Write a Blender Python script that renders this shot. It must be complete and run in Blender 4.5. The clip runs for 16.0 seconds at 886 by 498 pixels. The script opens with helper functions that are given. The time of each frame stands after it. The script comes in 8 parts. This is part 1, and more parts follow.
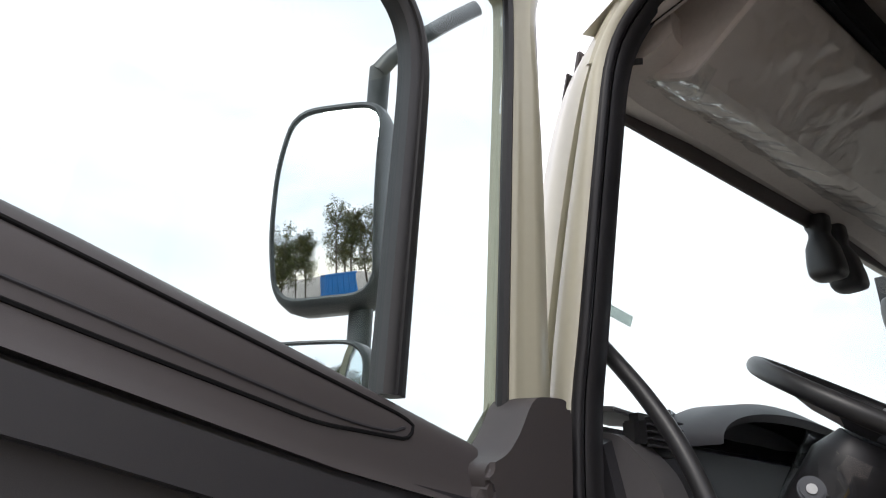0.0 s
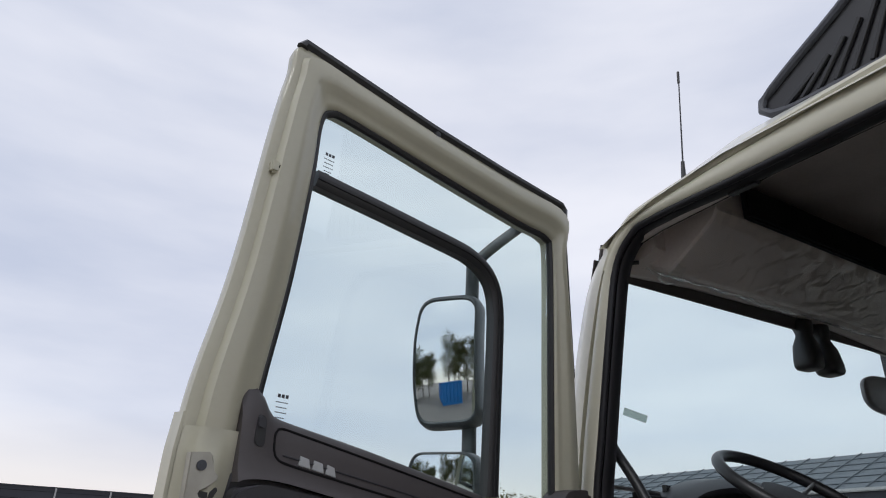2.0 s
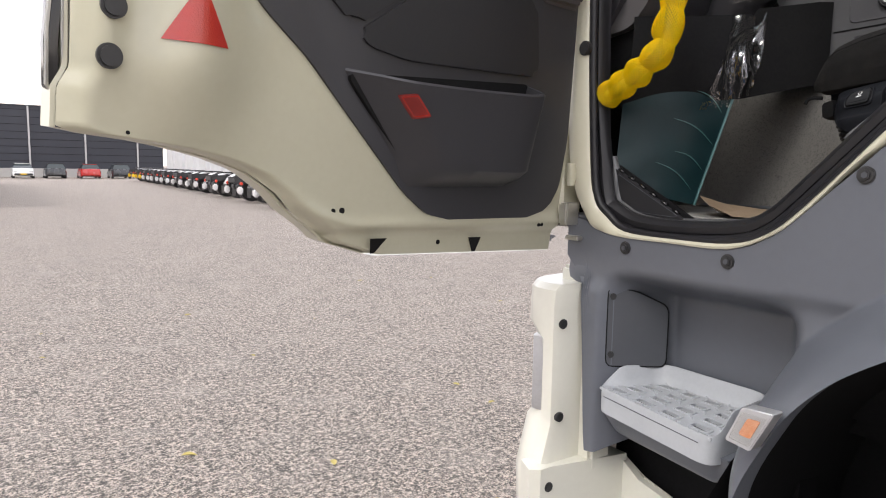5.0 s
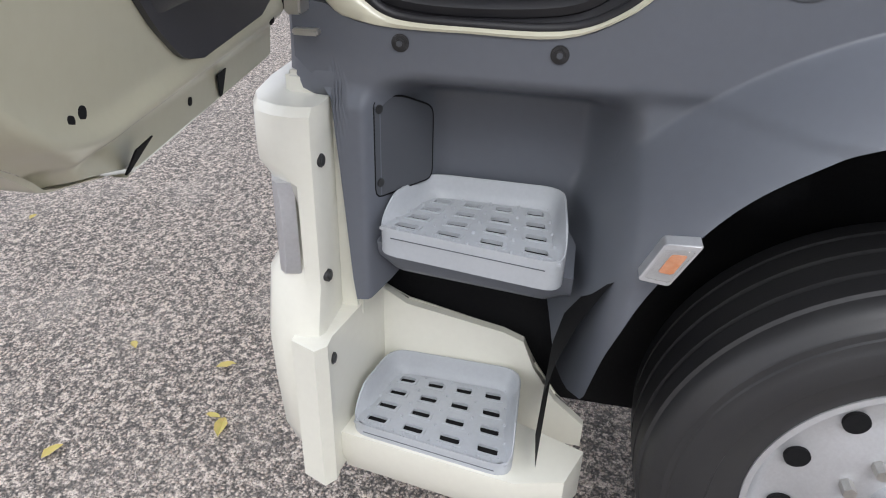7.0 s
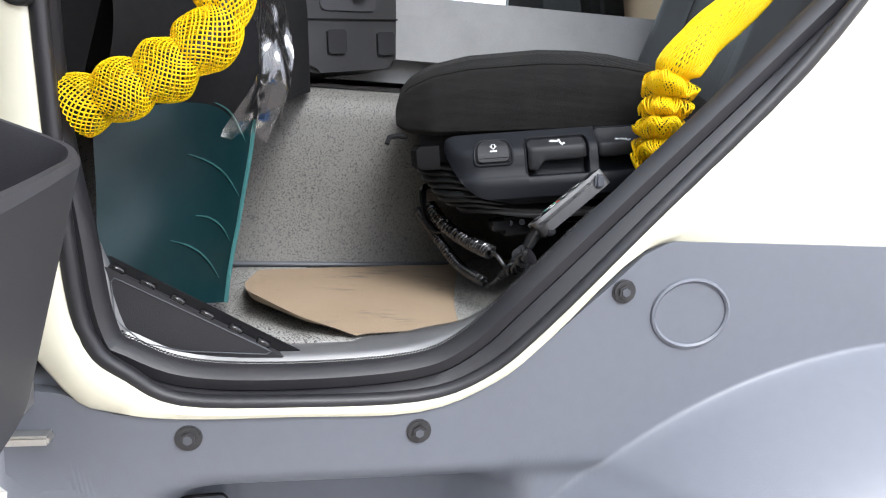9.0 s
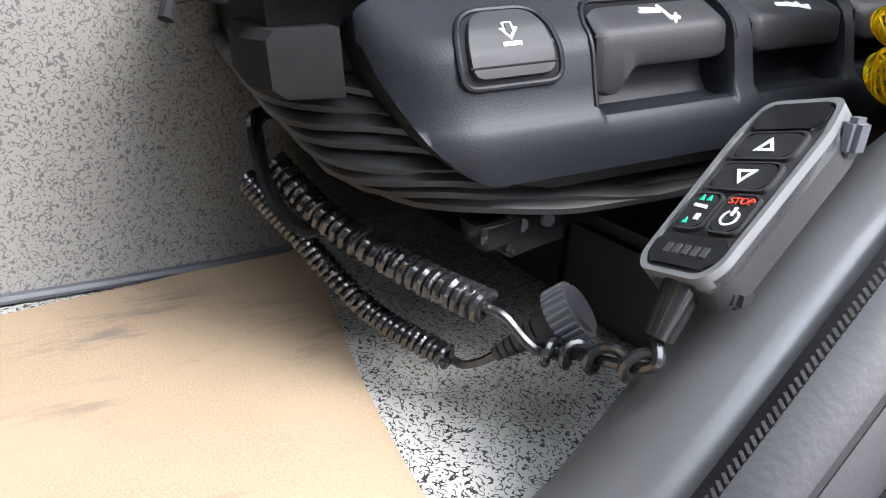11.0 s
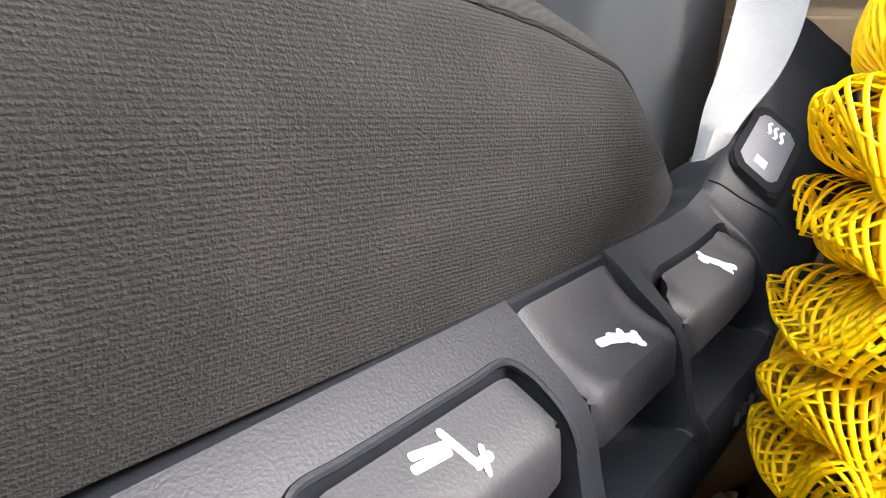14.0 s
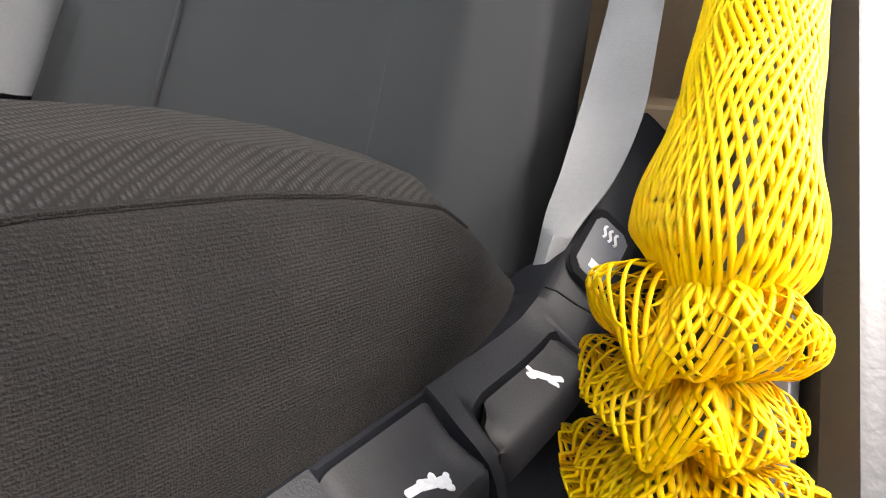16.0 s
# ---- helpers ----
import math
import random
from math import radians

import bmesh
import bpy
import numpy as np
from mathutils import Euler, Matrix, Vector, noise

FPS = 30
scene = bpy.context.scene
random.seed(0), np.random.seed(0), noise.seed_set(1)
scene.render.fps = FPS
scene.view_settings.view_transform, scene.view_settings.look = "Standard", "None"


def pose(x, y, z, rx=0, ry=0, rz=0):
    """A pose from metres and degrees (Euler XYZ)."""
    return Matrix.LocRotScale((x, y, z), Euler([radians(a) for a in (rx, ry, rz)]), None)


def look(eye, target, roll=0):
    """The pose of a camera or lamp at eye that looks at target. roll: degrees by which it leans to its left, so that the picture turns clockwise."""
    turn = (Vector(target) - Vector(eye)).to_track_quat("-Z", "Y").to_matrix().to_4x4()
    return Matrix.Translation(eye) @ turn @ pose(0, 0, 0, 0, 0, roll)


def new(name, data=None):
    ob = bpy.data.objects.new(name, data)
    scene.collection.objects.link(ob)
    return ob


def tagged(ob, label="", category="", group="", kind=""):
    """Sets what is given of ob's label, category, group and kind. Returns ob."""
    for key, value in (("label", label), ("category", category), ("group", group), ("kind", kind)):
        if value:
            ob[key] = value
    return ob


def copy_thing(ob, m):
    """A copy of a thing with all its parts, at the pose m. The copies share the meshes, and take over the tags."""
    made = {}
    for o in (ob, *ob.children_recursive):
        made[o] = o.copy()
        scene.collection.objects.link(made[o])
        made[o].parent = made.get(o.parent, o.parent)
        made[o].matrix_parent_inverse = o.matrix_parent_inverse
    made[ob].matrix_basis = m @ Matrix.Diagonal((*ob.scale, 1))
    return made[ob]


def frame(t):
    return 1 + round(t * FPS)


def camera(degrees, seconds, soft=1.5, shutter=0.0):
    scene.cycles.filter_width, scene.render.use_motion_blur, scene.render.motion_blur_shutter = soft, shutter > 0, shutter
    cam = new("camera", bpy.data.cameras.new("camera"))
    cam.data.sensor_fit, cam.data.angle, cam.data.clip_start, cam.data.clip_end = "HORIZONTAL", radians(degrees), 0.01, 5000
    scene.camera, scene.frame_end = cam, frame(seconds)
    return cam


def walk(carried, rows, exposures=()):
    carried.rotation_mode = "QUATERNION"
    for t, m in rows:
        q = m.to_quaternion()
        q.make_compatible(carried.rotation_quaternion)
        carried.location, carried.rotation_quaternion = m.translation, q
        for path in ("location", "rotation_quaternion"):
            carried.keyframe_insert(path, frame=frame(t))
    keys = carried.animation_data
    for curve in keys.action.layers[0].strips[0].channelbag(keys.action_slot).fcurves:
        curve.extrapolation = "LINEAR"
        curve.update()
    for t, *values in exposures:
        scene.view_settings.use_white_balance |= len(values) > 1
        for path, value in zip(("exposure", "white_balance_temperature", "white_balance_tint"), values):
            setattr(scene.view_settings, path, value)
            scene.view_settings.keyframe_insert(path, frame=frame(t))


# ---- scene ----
cam = camera(65.7, 16.0, 1.1)
PATH = [
    (0, (-0.866, -0.605, 2.084), (0.26, 0.838, 2.89), 1.6),
    (0.5, (-1.002, -0.918, 2.137), (0.043, 0.608, 2.899), 2.3),
    (1, (-1.254, -1.214, 2.091), (-0.291, 0.363, 2.858), 2.2),
    (1.5, (-1.446, -1.398, 2.128), (-0.506, 0.184, 2.914), 2.2),
    (2, (-1.443, -1.412, 2.114), (-0.525, 0.162, 2.938), 2.3),
    (2.5, (-1.408, -1.376, 2.015), (-0.506, 0.209, 2.836), 2.3),
    (3, (-1.394, -1.325, 1.909), (-0.462, 0.301, 2.606), 1.5),
    (3.5, (-1.373, -1.308, 1.815), (-0.432, 0.404, 2.24), 1.8),
    (4, (-1.372, -1.283, 1.746), (-0.411, 0.469, 1.834), 1.6),
    (4.5, (-1.376, -1.261, 1.69), (-0.421, 0.495, 1.606), 2.0),
    (5, (-1.335, -1.168, 1.541), (-0.229, 0.482, 1.308), 0.9),
    (5.2, (-1.283, -1.106, 1.474), (-0.109, 0.452, 1.031), 1.3),
    (7.3, (-1.188, -0.247, 1.676), (0.584, -0.056, 0.767), 3.1),
    (7.5, (-1.14, -0.215, 1.692), (0.689, -0.074, 0.895), 3.5),
    (8, (-1.013, -0.159, 1.718), (0.91, -0.154, 1.167), 3.8),
    (8.5, (-0.94, -0.126, 1.75), (1.005, -0.306, 1.319), 4.2),
    (8.7, (-0.909, -0.127, 1.753), (1.033, -0.403, 1.366), 4.3),
    (10.8, (-0.093, -0.191, 1.73), (1.504, -1.21, 1.089), 3.6),
    (11, (-0.078, -0.188, 1.734), (1.478, -1.218, 1.015), 4.6),
    (11.5, (-0.042, -0.225, 1.775), (1.461, -1.326, 1.047), 4.6),
    (12, (-0.0002, -0.2981, 1.7931), (1.4948, -1.4661, 1.1601), 2.9),
    (12.5, (0.0657, -0.3326, 1.8073), (1.4467, -1.6606, 1.2353), 4.0),
    (13, (0.0931, -0.3366, 1.8134), (1.3691, -1.7946, 1.3174), 3.9),
    (13.5, (0.1174, -0.363, 1.8184), (1.1984, -1.996, 1.4094), 4.3),
    (14, (0.1468, -0.3711, 1.8134), (1.0478, -2.1191, 1.4484), 4.8),
    (14.5, (0.1499, -0.3792, 1.8245), (0.9329, -2.1912, 1.4995), 4.6),
    (15, (0.1255, -0.3965, 1.8539), (0.8685, -2.2245, 1.5279), 4.7),
    (15.5, (0.1144, -0.3924, 1.8641), (0.8294, -2.2324, 1.5431), 4.9),
    (16, (0.1123, -0.3843, 1.8752), (0.8093, -2.2323, 1.5582), 5.2),
]
EXPOSURES = [(0, 0.4, 6500, 10), (1.0, -0.05, 6450, 11), (2.0, -0.5, 6050, 9), (3.0, -0.5, 6000, 9), (3.5, -0.2, 6000, 10), (4.5, 0.8, 6500, 10), (5.2, 0.85, 6600, 10), (7.3, 0.6, 6100, 8), (8.0, 1.1, 6000, 8), (8.7, 1.75, 6100, 8),
             (10.8, 3.05, 6100, 9), (11.5, 3.35, 6250, 10), (12.0, 3.6, 6300, 9), (13.0, 3.95, 6550, 10), (13.5, 3.85, 6600, 10), (14.5, 3.5, 6700, 11), (15.2, 3.0, 6800, 12), (16.0, 2.75, 6850, 12)]
walk(cam, [(t, look(eye, target, roll)) for t, eye, target, roll in PATH], EXPOSURES)
# ---------- world, sun, exposure ----------
SUN_AZ, SUN_EL = radians(105), radians(48)  # from +y towards -x; height
sun_dir = Vector((-math.sin(SUN_AZ) * math.cos(SUN_EL), math.cos(SUN_AZ) * math.cos(SUN_EL), math.sin(SUN_EL)))
world = bpy.data.worlds.new("overcast_sky")
scene.world = world
world.use_nodes = True
wn, wl = world.node_tree.nodes, world.node_tree.links
wn.clear()
w_out, w_bg = wn.new("ShaderNodeOutputWorld"), wn.new("ShaderNodeBackground")
sky = wn.new("ShaderNodeTexSky")
sky.sky_type, sky.sun_disc = "NISHITA", False
sky.sun_elevation, sky.sun_rotation = SUN_EL, -SUN_AZ
sky.air_density, sky.dust_density, sky.ozone_density = 1.0, 2.5, 1.5
tc, mp = wn.new("ShaderNodeTexCoord"), wn.new("ShaderNodeMapping")
mp.inputs["Scale"].default_value = (1.0, 1.0, 4.0)
mp.inputs["Location"].default_value = (0.3, 0.9, 0.2)
n1 = wn.new("ShaderNodeTexNoise")
n1.inputs["Scale"].default_value, n1.inputs["Detail"].default_value, n1.inputs["Roughness"].default_value = 1.6, 6, 0.5
ramp = wn.new("ShaderNodeValToRGB")
ramp.color_ramp.elements[0].position, ramp.color_ramp.elements[0].color = 0.30, (8.2, 8.4, 9.6, 1)
ramp.color_ramp.elements[1].position, ramp.color_ramp.elements[1].color = 0.68, (12.5, 12.0, 12.2, 1)
# warm clear strip low over the horizon
sep = wn.new("ShaderNodeSeparateXYZ")
low = wn.new("ShaderNodeMapRange")
low.inputs["From Min"].default_value, low.inputs["From Max"].default_value = 0.0, 0.16
low.inputs["To Min"].default_value, low.inputs["To Max"].default_value = 1.0, 0.0
warm = wn.new("ShaderNodeMix")
warm.data_type, warm.blend_type = "RGBA", "MIX"
warm.inputs["B"].default_value = (14.0, 12.2, 10.6, 1)
mixsky = wn.new("ShaderNodeMix")
mixsky.data_type = "RGBA"
mixsky.inputs["Factor"].default_value = 0.86
wl.new(tc.outputs["Generated"], mp.inputs["Vector"])
wl.new(mp.outputs["Vector"], n1.inputs["Vector"])
wl.new(n1.outputs["Fac"], ramp.inputs["Fac"])
wl.new(tc.outputs["Generated"], sep.inputs["Vector"])
wl.new(sep.outputs["Z"], low.inputs["Value"])
wl.new(low.outputs["Result"], warm.inputs["Factor"])
wl.new(ramp.outputs["Color"], warm.inputs["A"])
wl.new(sky.outputs["Color"], mixsky.inputs["A"])
wl.new(warm.outputs["Result"], mixsky.inputs["B"])
wl.new(mixsky.outputs["Result"], w_bg.inputs["Color"])
w_bg.inputs["Strength"].default_value = 0.115
wl.new(w_bg.outputs["Background"], w_out.inputs["Surface"])

sun = new("sun", bpy.data.lights.new("sun", "SUN"))
sun.data.energy, sun.data.angle, sun.data.color = 0.9, radians(22), (1.0, 0.96, 0.91)
sun.matrix_world = look(sun_dir * 50, (0, 0, 0))

# ---------- small modelling helpers ----------
def empty(name, at=(0, 0, 0), **tags):
    ob = new(name)
    ob.location = at
    ob.empty_display_size = 0.1
    return tagged(ob, **tags)


def finish(bm, name, mat, parent=None, label="", smooth=40, recalc=True):
    if recalc:
        bmesh.ops.recalc_face_normals(bm, faces=bm.faces)
    me = bpy.data.meshes.new(name)
    bm.to_mesh(me)
    bm.free()
    if mat is not None:
        me.materials.append(mat)
    if smooth:
        me.shade_smooth()
        me.set_sharp_from_angle(angle=radians(smooth))
    ob = new(name, me)
    if parent is not None:
        ob.parent = parent
        bpy.context.view_layer.update()
        ob.matrix_parent_inverse = parent.matrix_world.inverted()
    if label:
        ob["label"] = label
    return ob


def part(name, bm, mat, parent, label="", smooth=40, recalc=True):
    """Links a bmesh as one mesh under a thing or a part; its vertices are given in the world."""
    return finish(bm, name, mat, parent, label, smooth, recalc)


def thing(name, bm, mat, label, category, group="", kind="", smooth=40, recalc=True):
    return tagged(finish(bm, name, mat, None, "", smooth, recalc), label, category, group, kind)


def solid(outline, place, w0, w1, bevel=0.0, segs=2):
    """A slab: outline in two coordinates, laid into space by place(u, v, w), from w0 to w1."""
    bm = bmesh.new()
    lo = [bm.verts.new(place(u, v, w0)) for u, v in outline]
    hi = [bm.verts.new(place(u, v, w1)) for u, v in outline]
    bm.faces.new(lo)
    top = bm.faces.new(hi)
    n = len(outline)
    for i in range(n):
        bm.faces.new((lo[i], lo[(i + 1) % n], hi[(i + 1) % n], hi[i]))
    if bevel:
        bmesh.ops.bevel(bm, geom=list(top.edges), offset=bevel, segments=segs, affect="EDGES", clamp_overlap=True)
    return bm


def rbox(c, s, bevel=0.01, segs=2, turn=None):
    """A box with rounded edges: centre, size, and a turn as a matrix."""
    bm = bmesh.new()
    bmesh.ops.create_cube(bm, size=1.0)
    bmesh.ops.scale(bm, vec=s, verts=bm.verts)
    if bevel:
        bmesh.ops.bevel(bm, geom=list(bm.edges), offset=min(bevel, min(s) * 0.49), segments=segs, affect="EDGES")
    m = Matrix.Translation(c) @ (turn.to_4x4() if turn is not None else Matrix())
    bmesh.ops.transform(bm, matrix=m, verts=bm.verts)
    return bm


def merge(*bms):
    """Joins bmeshes that belong to one part."""
    out = bms[0]
    for b in bms[1:]:
        me = bpy.data.meshes.new("tmp")
        b.to_mesh(me)
        b.free()
        out.from_mesh(me)
        bpy.data.meshes.remove(me)
    return out


def cyl(a, b, r, segs=20, r2=None, bevel=0.0):
    a, b = Vector(a), Vector(b)
    bm = bmesh.new()
    bmesh.ops.create_cone(bm, cap_ends=True, segments=segs, radius1=r, radius2=r if r2 is None else r2, depth=(b - a).length)
    if bevel:
        rims = [e for e in bm.edges if abs(e.verts[0].co.z - e.verts[1].co.z) < 1e-6]
        bmesh.ops.bevel(bm, geom=rims, offset=bevel, segments=2, affect="EDGES")
    m = Matrix.Translation((a + b) / 2) @ (b - a).to_track_quat("Z", "Y").to_matrix().to_4x4()
    bmesh.ops.transform(bm, matrix=m, verts=bm.verts)
    return bm


def spline(pts, n=8):
    """Catmull-Rom through points, n steps to a span."""
    p = [Vector(q) for q in pts]
    p = [p[0] * 2 - p[1]] + p + [p[-1] * 2 - p[-2]]
    out = []
    for i in range(1, len(p) - 2):
        for k in range(n):
            t = k / n
            a, b, c, d = p[i - 1], p[i], p[i + 1], p[i + 2]
            out.append(0.5 * ((2 * b) + (c - a) * t + (2 * a - 5 * b + 4 * c - d) * t * t + (3 * b - a - 3 * c + d) * t ** 3))
    out.append(p[-2].copy())
    return out


def frames(path):
    """A turn-free frame at each point of a path: tangent, side, up."""
    out = []
    up = None
    for i, q in enumerate(path):
        t = (path[min(i + 1, len(path) - 1)] - path[max(i - 1, 0)]).normalized()
        if up is None:
            up = t.orthogonal().normalized()
        up = (up - t * up.dot(t)).normalized()
        out.append((t, t.cross(up), up))
    return out


def sweep(path, radius, segs=10, closed=False, caps=True, flat=1.0):
    """A tube along a path; radius is a number or a function of 0..1."""
    path = [Vector(p) for p in path]
    bm = bmesh.new()
    rings = []
    fr = frames(path)
    n = len(path)
    for i, (p, (t, s, u)) in enumerate(zip(path, fr)):
        r = radius(i / (n - 1)) if callable(radius) else radius
        rings.append([bm.verts.new(p + r * (math.cos(a) * s + math.sin(a) * flat * u)) for a in (2 * math.pi * k / segs for k in range(segs))])
    for i in range(n if closed else n - 1):
        a, b = rings[i], rings[(i + 1) % n]
        for k in range(segs):
            bm.faces.new((a[k], a[(k + 1) % segs], b[(k + 1) % segs], b[k]))
    if caps and not closed:
        bm.faces.new(rings[0])
        bm.faces.new(rings[-1])
    return bm


def loft(sections, closed_ring=True, caps=True):
    """A skin over sections, each a list of as many points."""
    bm = bmesh.new()
    rings = [[bm.verts.new(p) for p in s] for s in sections]
    m = len(rings[0])
    for a, b in zip(rings, rings[1:]):
        for k in range(m if closed_ring else m - 1):
            bm.faces.new((a[k], a[(k + 1) % m], b[(k + 1) % m], b[k]))
    if caps and closed_ring:
        bm.faces.new(rings[0])
        bm.faces.new(rings[-1])
    return bm


def resample(loop, n, closed=True):
    pts = [Vector((*p, 0)) if len(p) == 2 else Vector(p) for p in loop]
    if closed:
        pts = pts + [pts[0]]
    d = [0.0]
    for a, b in zip(pts, pts[1:]):
        d.append(d[-1] + (b - a).length)
    out = []
    for k in range(n):
        s = d[-1] * k / (n if closed else n - 1)
        i = max(j for j in range(len(d)) if d[j] <= s + 1e-9)
        i = min(i, len(pts) - 2)
        f = (s - d[i]) / max(d[i + 1] - d[i], 1e-9)
        out.append(pts[i].lerp(pts[i + 1], min(f, 1)))
    return [tuple(p)[: len(loop[0])] for p in out]


def rounded(loop, r, segs=4):
    """Rounds the corners of a closed outline."""
    out = []
    n = len(loop)
    for i in range(n):
        p = Vector(loop[i])
        a, b = Vector(loop[i - 1]) - p, Vector(loop[(i + 1) % n]) - p
        k = min(r, a.length * 0.45, b.length * 0.45)
        a, b = p + a.normalized() * k, p + b.normalized() * k
        for s in range(segs + 1):
            t = s / segs
            out.append(tuple((1 - t) ** 2 * a + 2 * t * (1 - t) * p + t * t * b))
    return out


def band(outer, inner, place, w0, w1):
    """A flat ring between two outlines of as many points, with thickness w0..w1."""
    bm = bmesh.new()
    n = len(outer)
    v = [[bm.verts.new(place(*p, w)) for p in loop] for loop, w in ((outer, w0), (outer, w1), (inner, w1), (inner, w0))]
    for a, b in ((0, 1), (1, 2), (2, 3), (3, 0)):
        for k in range(n):
            bm.faces.new((v[a][k], v[a][(k + 1) % n], v[b][(k + 1) % n], v[b][k]))
    return bm


def sheet(fn, nu, nv):
    """An open skin: fn(s, t) over 0..1 squared."""
    bm = bmesh.new()
    g = [[bm.verts.new(fn(i / nu, j / nv)) for i in range(nu + 1)] for j in range(nv + 1)]
    for j in range(nv):
        for i in range(nu):
            bm.faces.new((g[j][i], g[j][i + 1], g[j + 1][i + 1], g[j + 1][i]))
    return bm


def interp(x, xs, ys):
    return float(np.interp(x, xs, ys))


def smooth_step(a, b, x):
    t = min(max((x - a) / (b - a), 0), 1)
    return t * t * (3 - 2 * t)


def flatmap(axis, at=0.0):
    """place() for outlines in a plane across an axis."""
    if axis == "x":
        return lambda u, v, w: Vector((at + w, u, v))
    if axis == "y":
        return lambda u, v, w: Vector((u, at + w, v))
    return lambda u, v, w: Vector((u, v, at + w))

# ---------- materials ----------
def material(name, base, rough=0.5, metal=0.0, coat=0.0, bump=None, vary=None, spec=0.5, coords="Object"):
    """A procedural surface: base colour with two scales of variation and a fine relief.
    bump: (scale, strength, distance); vary: (scale, amount, second colour or None)."""
    m = bpy.data.materials.new(name)
    m.use_nodes = True
    nd, ln = m.node_tree.nodes, m.node_tree.links
    b = nd["Principled BSDF"]
    b.inputs["Base Color"].default_value = (*base, 1)
    b.inputs["Roughness"].default_value = rough
    b.inputs["Metallic"].default_value = metal
    b.inputs["Coat Weight"].default_value = coat
    b.inputs["Coat Roughness"].default_value = 0.08
    b.inputs["Specular IOR Level"].default_value = spec
    t = nd.new("ShaderNodeTexCoord")
    if vary:
        scale, amount, other = vary
        big, fine = nd.new("ShaderNodeTexNoise"), nd.new("ShaderNodeTexNoise")
        big.inputs["Scale"].default_value, big.inputs["Detail"].default_value = scale, 5
        fine.inputs["Scale"].default_value, fine.inputs["Detail"].default_value = scale * 23, 3
        add = nd.new("ShaderNodeMath")
        add.operation = "MULTIPLY_ADD"
        add.inputs[1].default_value = 0.45
        rng = nd.new("ShaderNodeMapRange")
        rng.inputs["From Min"].default_value, rng.inputs["From Max"].default_value = 0.5, 0.95
        rng.inputs["To Min"].default_value, rng.inputs["To Max"].default_value = 0, amount
        mix = nd.new("ShaderNodeMix")
        mix.data_type = "RGBA"
        mix.inputs["A"].default_value = (*base, 1)
        mix.inputs["B"].default_value = (*(other or [c * 0.55 for c in base]), 1)
        ln.new(t.outputs[coords], big.inputs["Vector"])
        ln.new(t.outputs[coords], fine.inputs["Vector"])
        ln.new(fine.outputs["Fac"], add.inputs[0])
        ln.new(big.outputs["Fac"], add.inputs[2])
        ln.new(add.outputs[0], rng.inputs["Value"])
        ln.new(rng.outputs["Result"], mix.inputs["Factor"])
        ln.new(mix.outputs["Result"], b.inputs["Base Color"])
        rr = nd.new("ShaderNodeMapRange")
        rr.inputs["To Min"].default_value, rr.inputs["To Max"].default_value = max(rough - 0.06, 0.02), min(rough + 0.1, 1)
        ln.new(big.outputs["Fac"], rr.inputs["Value"])
        ln.new(rr.outputs["Result"], b.inputs["Roughness"])
    if bump:
        scale, strength, dist = bump
        n = nd.new("ShaderNodeTexNoise")
        n.inputs["Scale"].default_value, n.inputs["Detail"].default_value = scale, 2
        bp = nd.new("ShaderNodeBump")
        bp.inputs["Strength"].default_value, bp.inputs["Distance"].default_value = strength, dist
        ln.new(t.outputs[coords], n.inputs["Vector"])
        ln.new(n.outputs["Fac"], bp.inputs["Height"])
        ln.new(bp.outputs["Normal"], b.inputs["Normal"])
    return m


M = {}
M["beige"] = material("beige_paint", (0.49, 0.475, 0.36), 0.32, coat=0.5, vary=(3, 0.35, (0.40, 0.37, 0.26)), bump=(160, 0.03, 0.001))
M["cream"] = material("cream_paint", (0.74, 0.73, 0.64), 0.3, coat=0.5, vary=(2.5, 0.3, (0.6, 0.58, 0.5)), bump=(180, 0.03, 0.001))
# truck cream toned down: shade on aperture and pillar put into the colour
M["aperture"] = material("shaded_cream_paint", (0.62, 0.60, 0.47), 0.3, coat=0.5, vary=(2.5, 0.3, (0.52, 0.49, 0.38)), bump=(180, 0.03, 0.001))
M["sealer"] = material("brushed_seam_sealer", (0.62, 0.62, 0.58), 0.6, vary=(9, 0.4, None), bump=(90, 0.25, 0.002))
M["trim"] = material("dark_grained_plastic", (0.036, 0.036, 0.042), 0.46, vary=(4, 0.5, (0.045, 0.043, 0.045)), bump=(900, 0.35, 0.0006))
M["taupe"] = material("taupe_grained_plastic", (0.075, 0.066, 0.066), 0.48, vary=(4, 0.4, (0.06, 0.052, 0.052)), bump=(900, 0.35, 0.0006))
M["dashend"] = material("pale_taupe_plastic", (0.12, 0.115, 0.118), 0.46, vary=(4, 0.4, (0.10, 0.095, 0.096)), bump=(900, 0.35, 0.0006))
M["insert"] = material("black_vinyl_insert", (0.018, 0.018, 0.021), 0.6, vary=(5, 0.5, (0.03, 0.029, 0.03)), bump=(600, 0.4, 0.0008))
M["rubber"] = material("black_rubber", (0.022, 0.022, 0.024), 0.42, vary=(6, 0.6, (0.03, 0.03, 0.03)), bump=(300, 0.2, 0.0008))
M["bellows"] = material("glossy_black_bellows", (0.012, 0.012, 0.013), 0.45, spec=0.35, vary=(9, 0.5, (0.018, 0.018, 0.018)))
M["seal"] = material("ribbed_rubber_seal", (0.014, 0.014, 0.017), 0.40, spec=0.4, vary=(12, 0.6, (0.022, 0.021, 0.022)), bump=(240, 0.25, 0.0008))
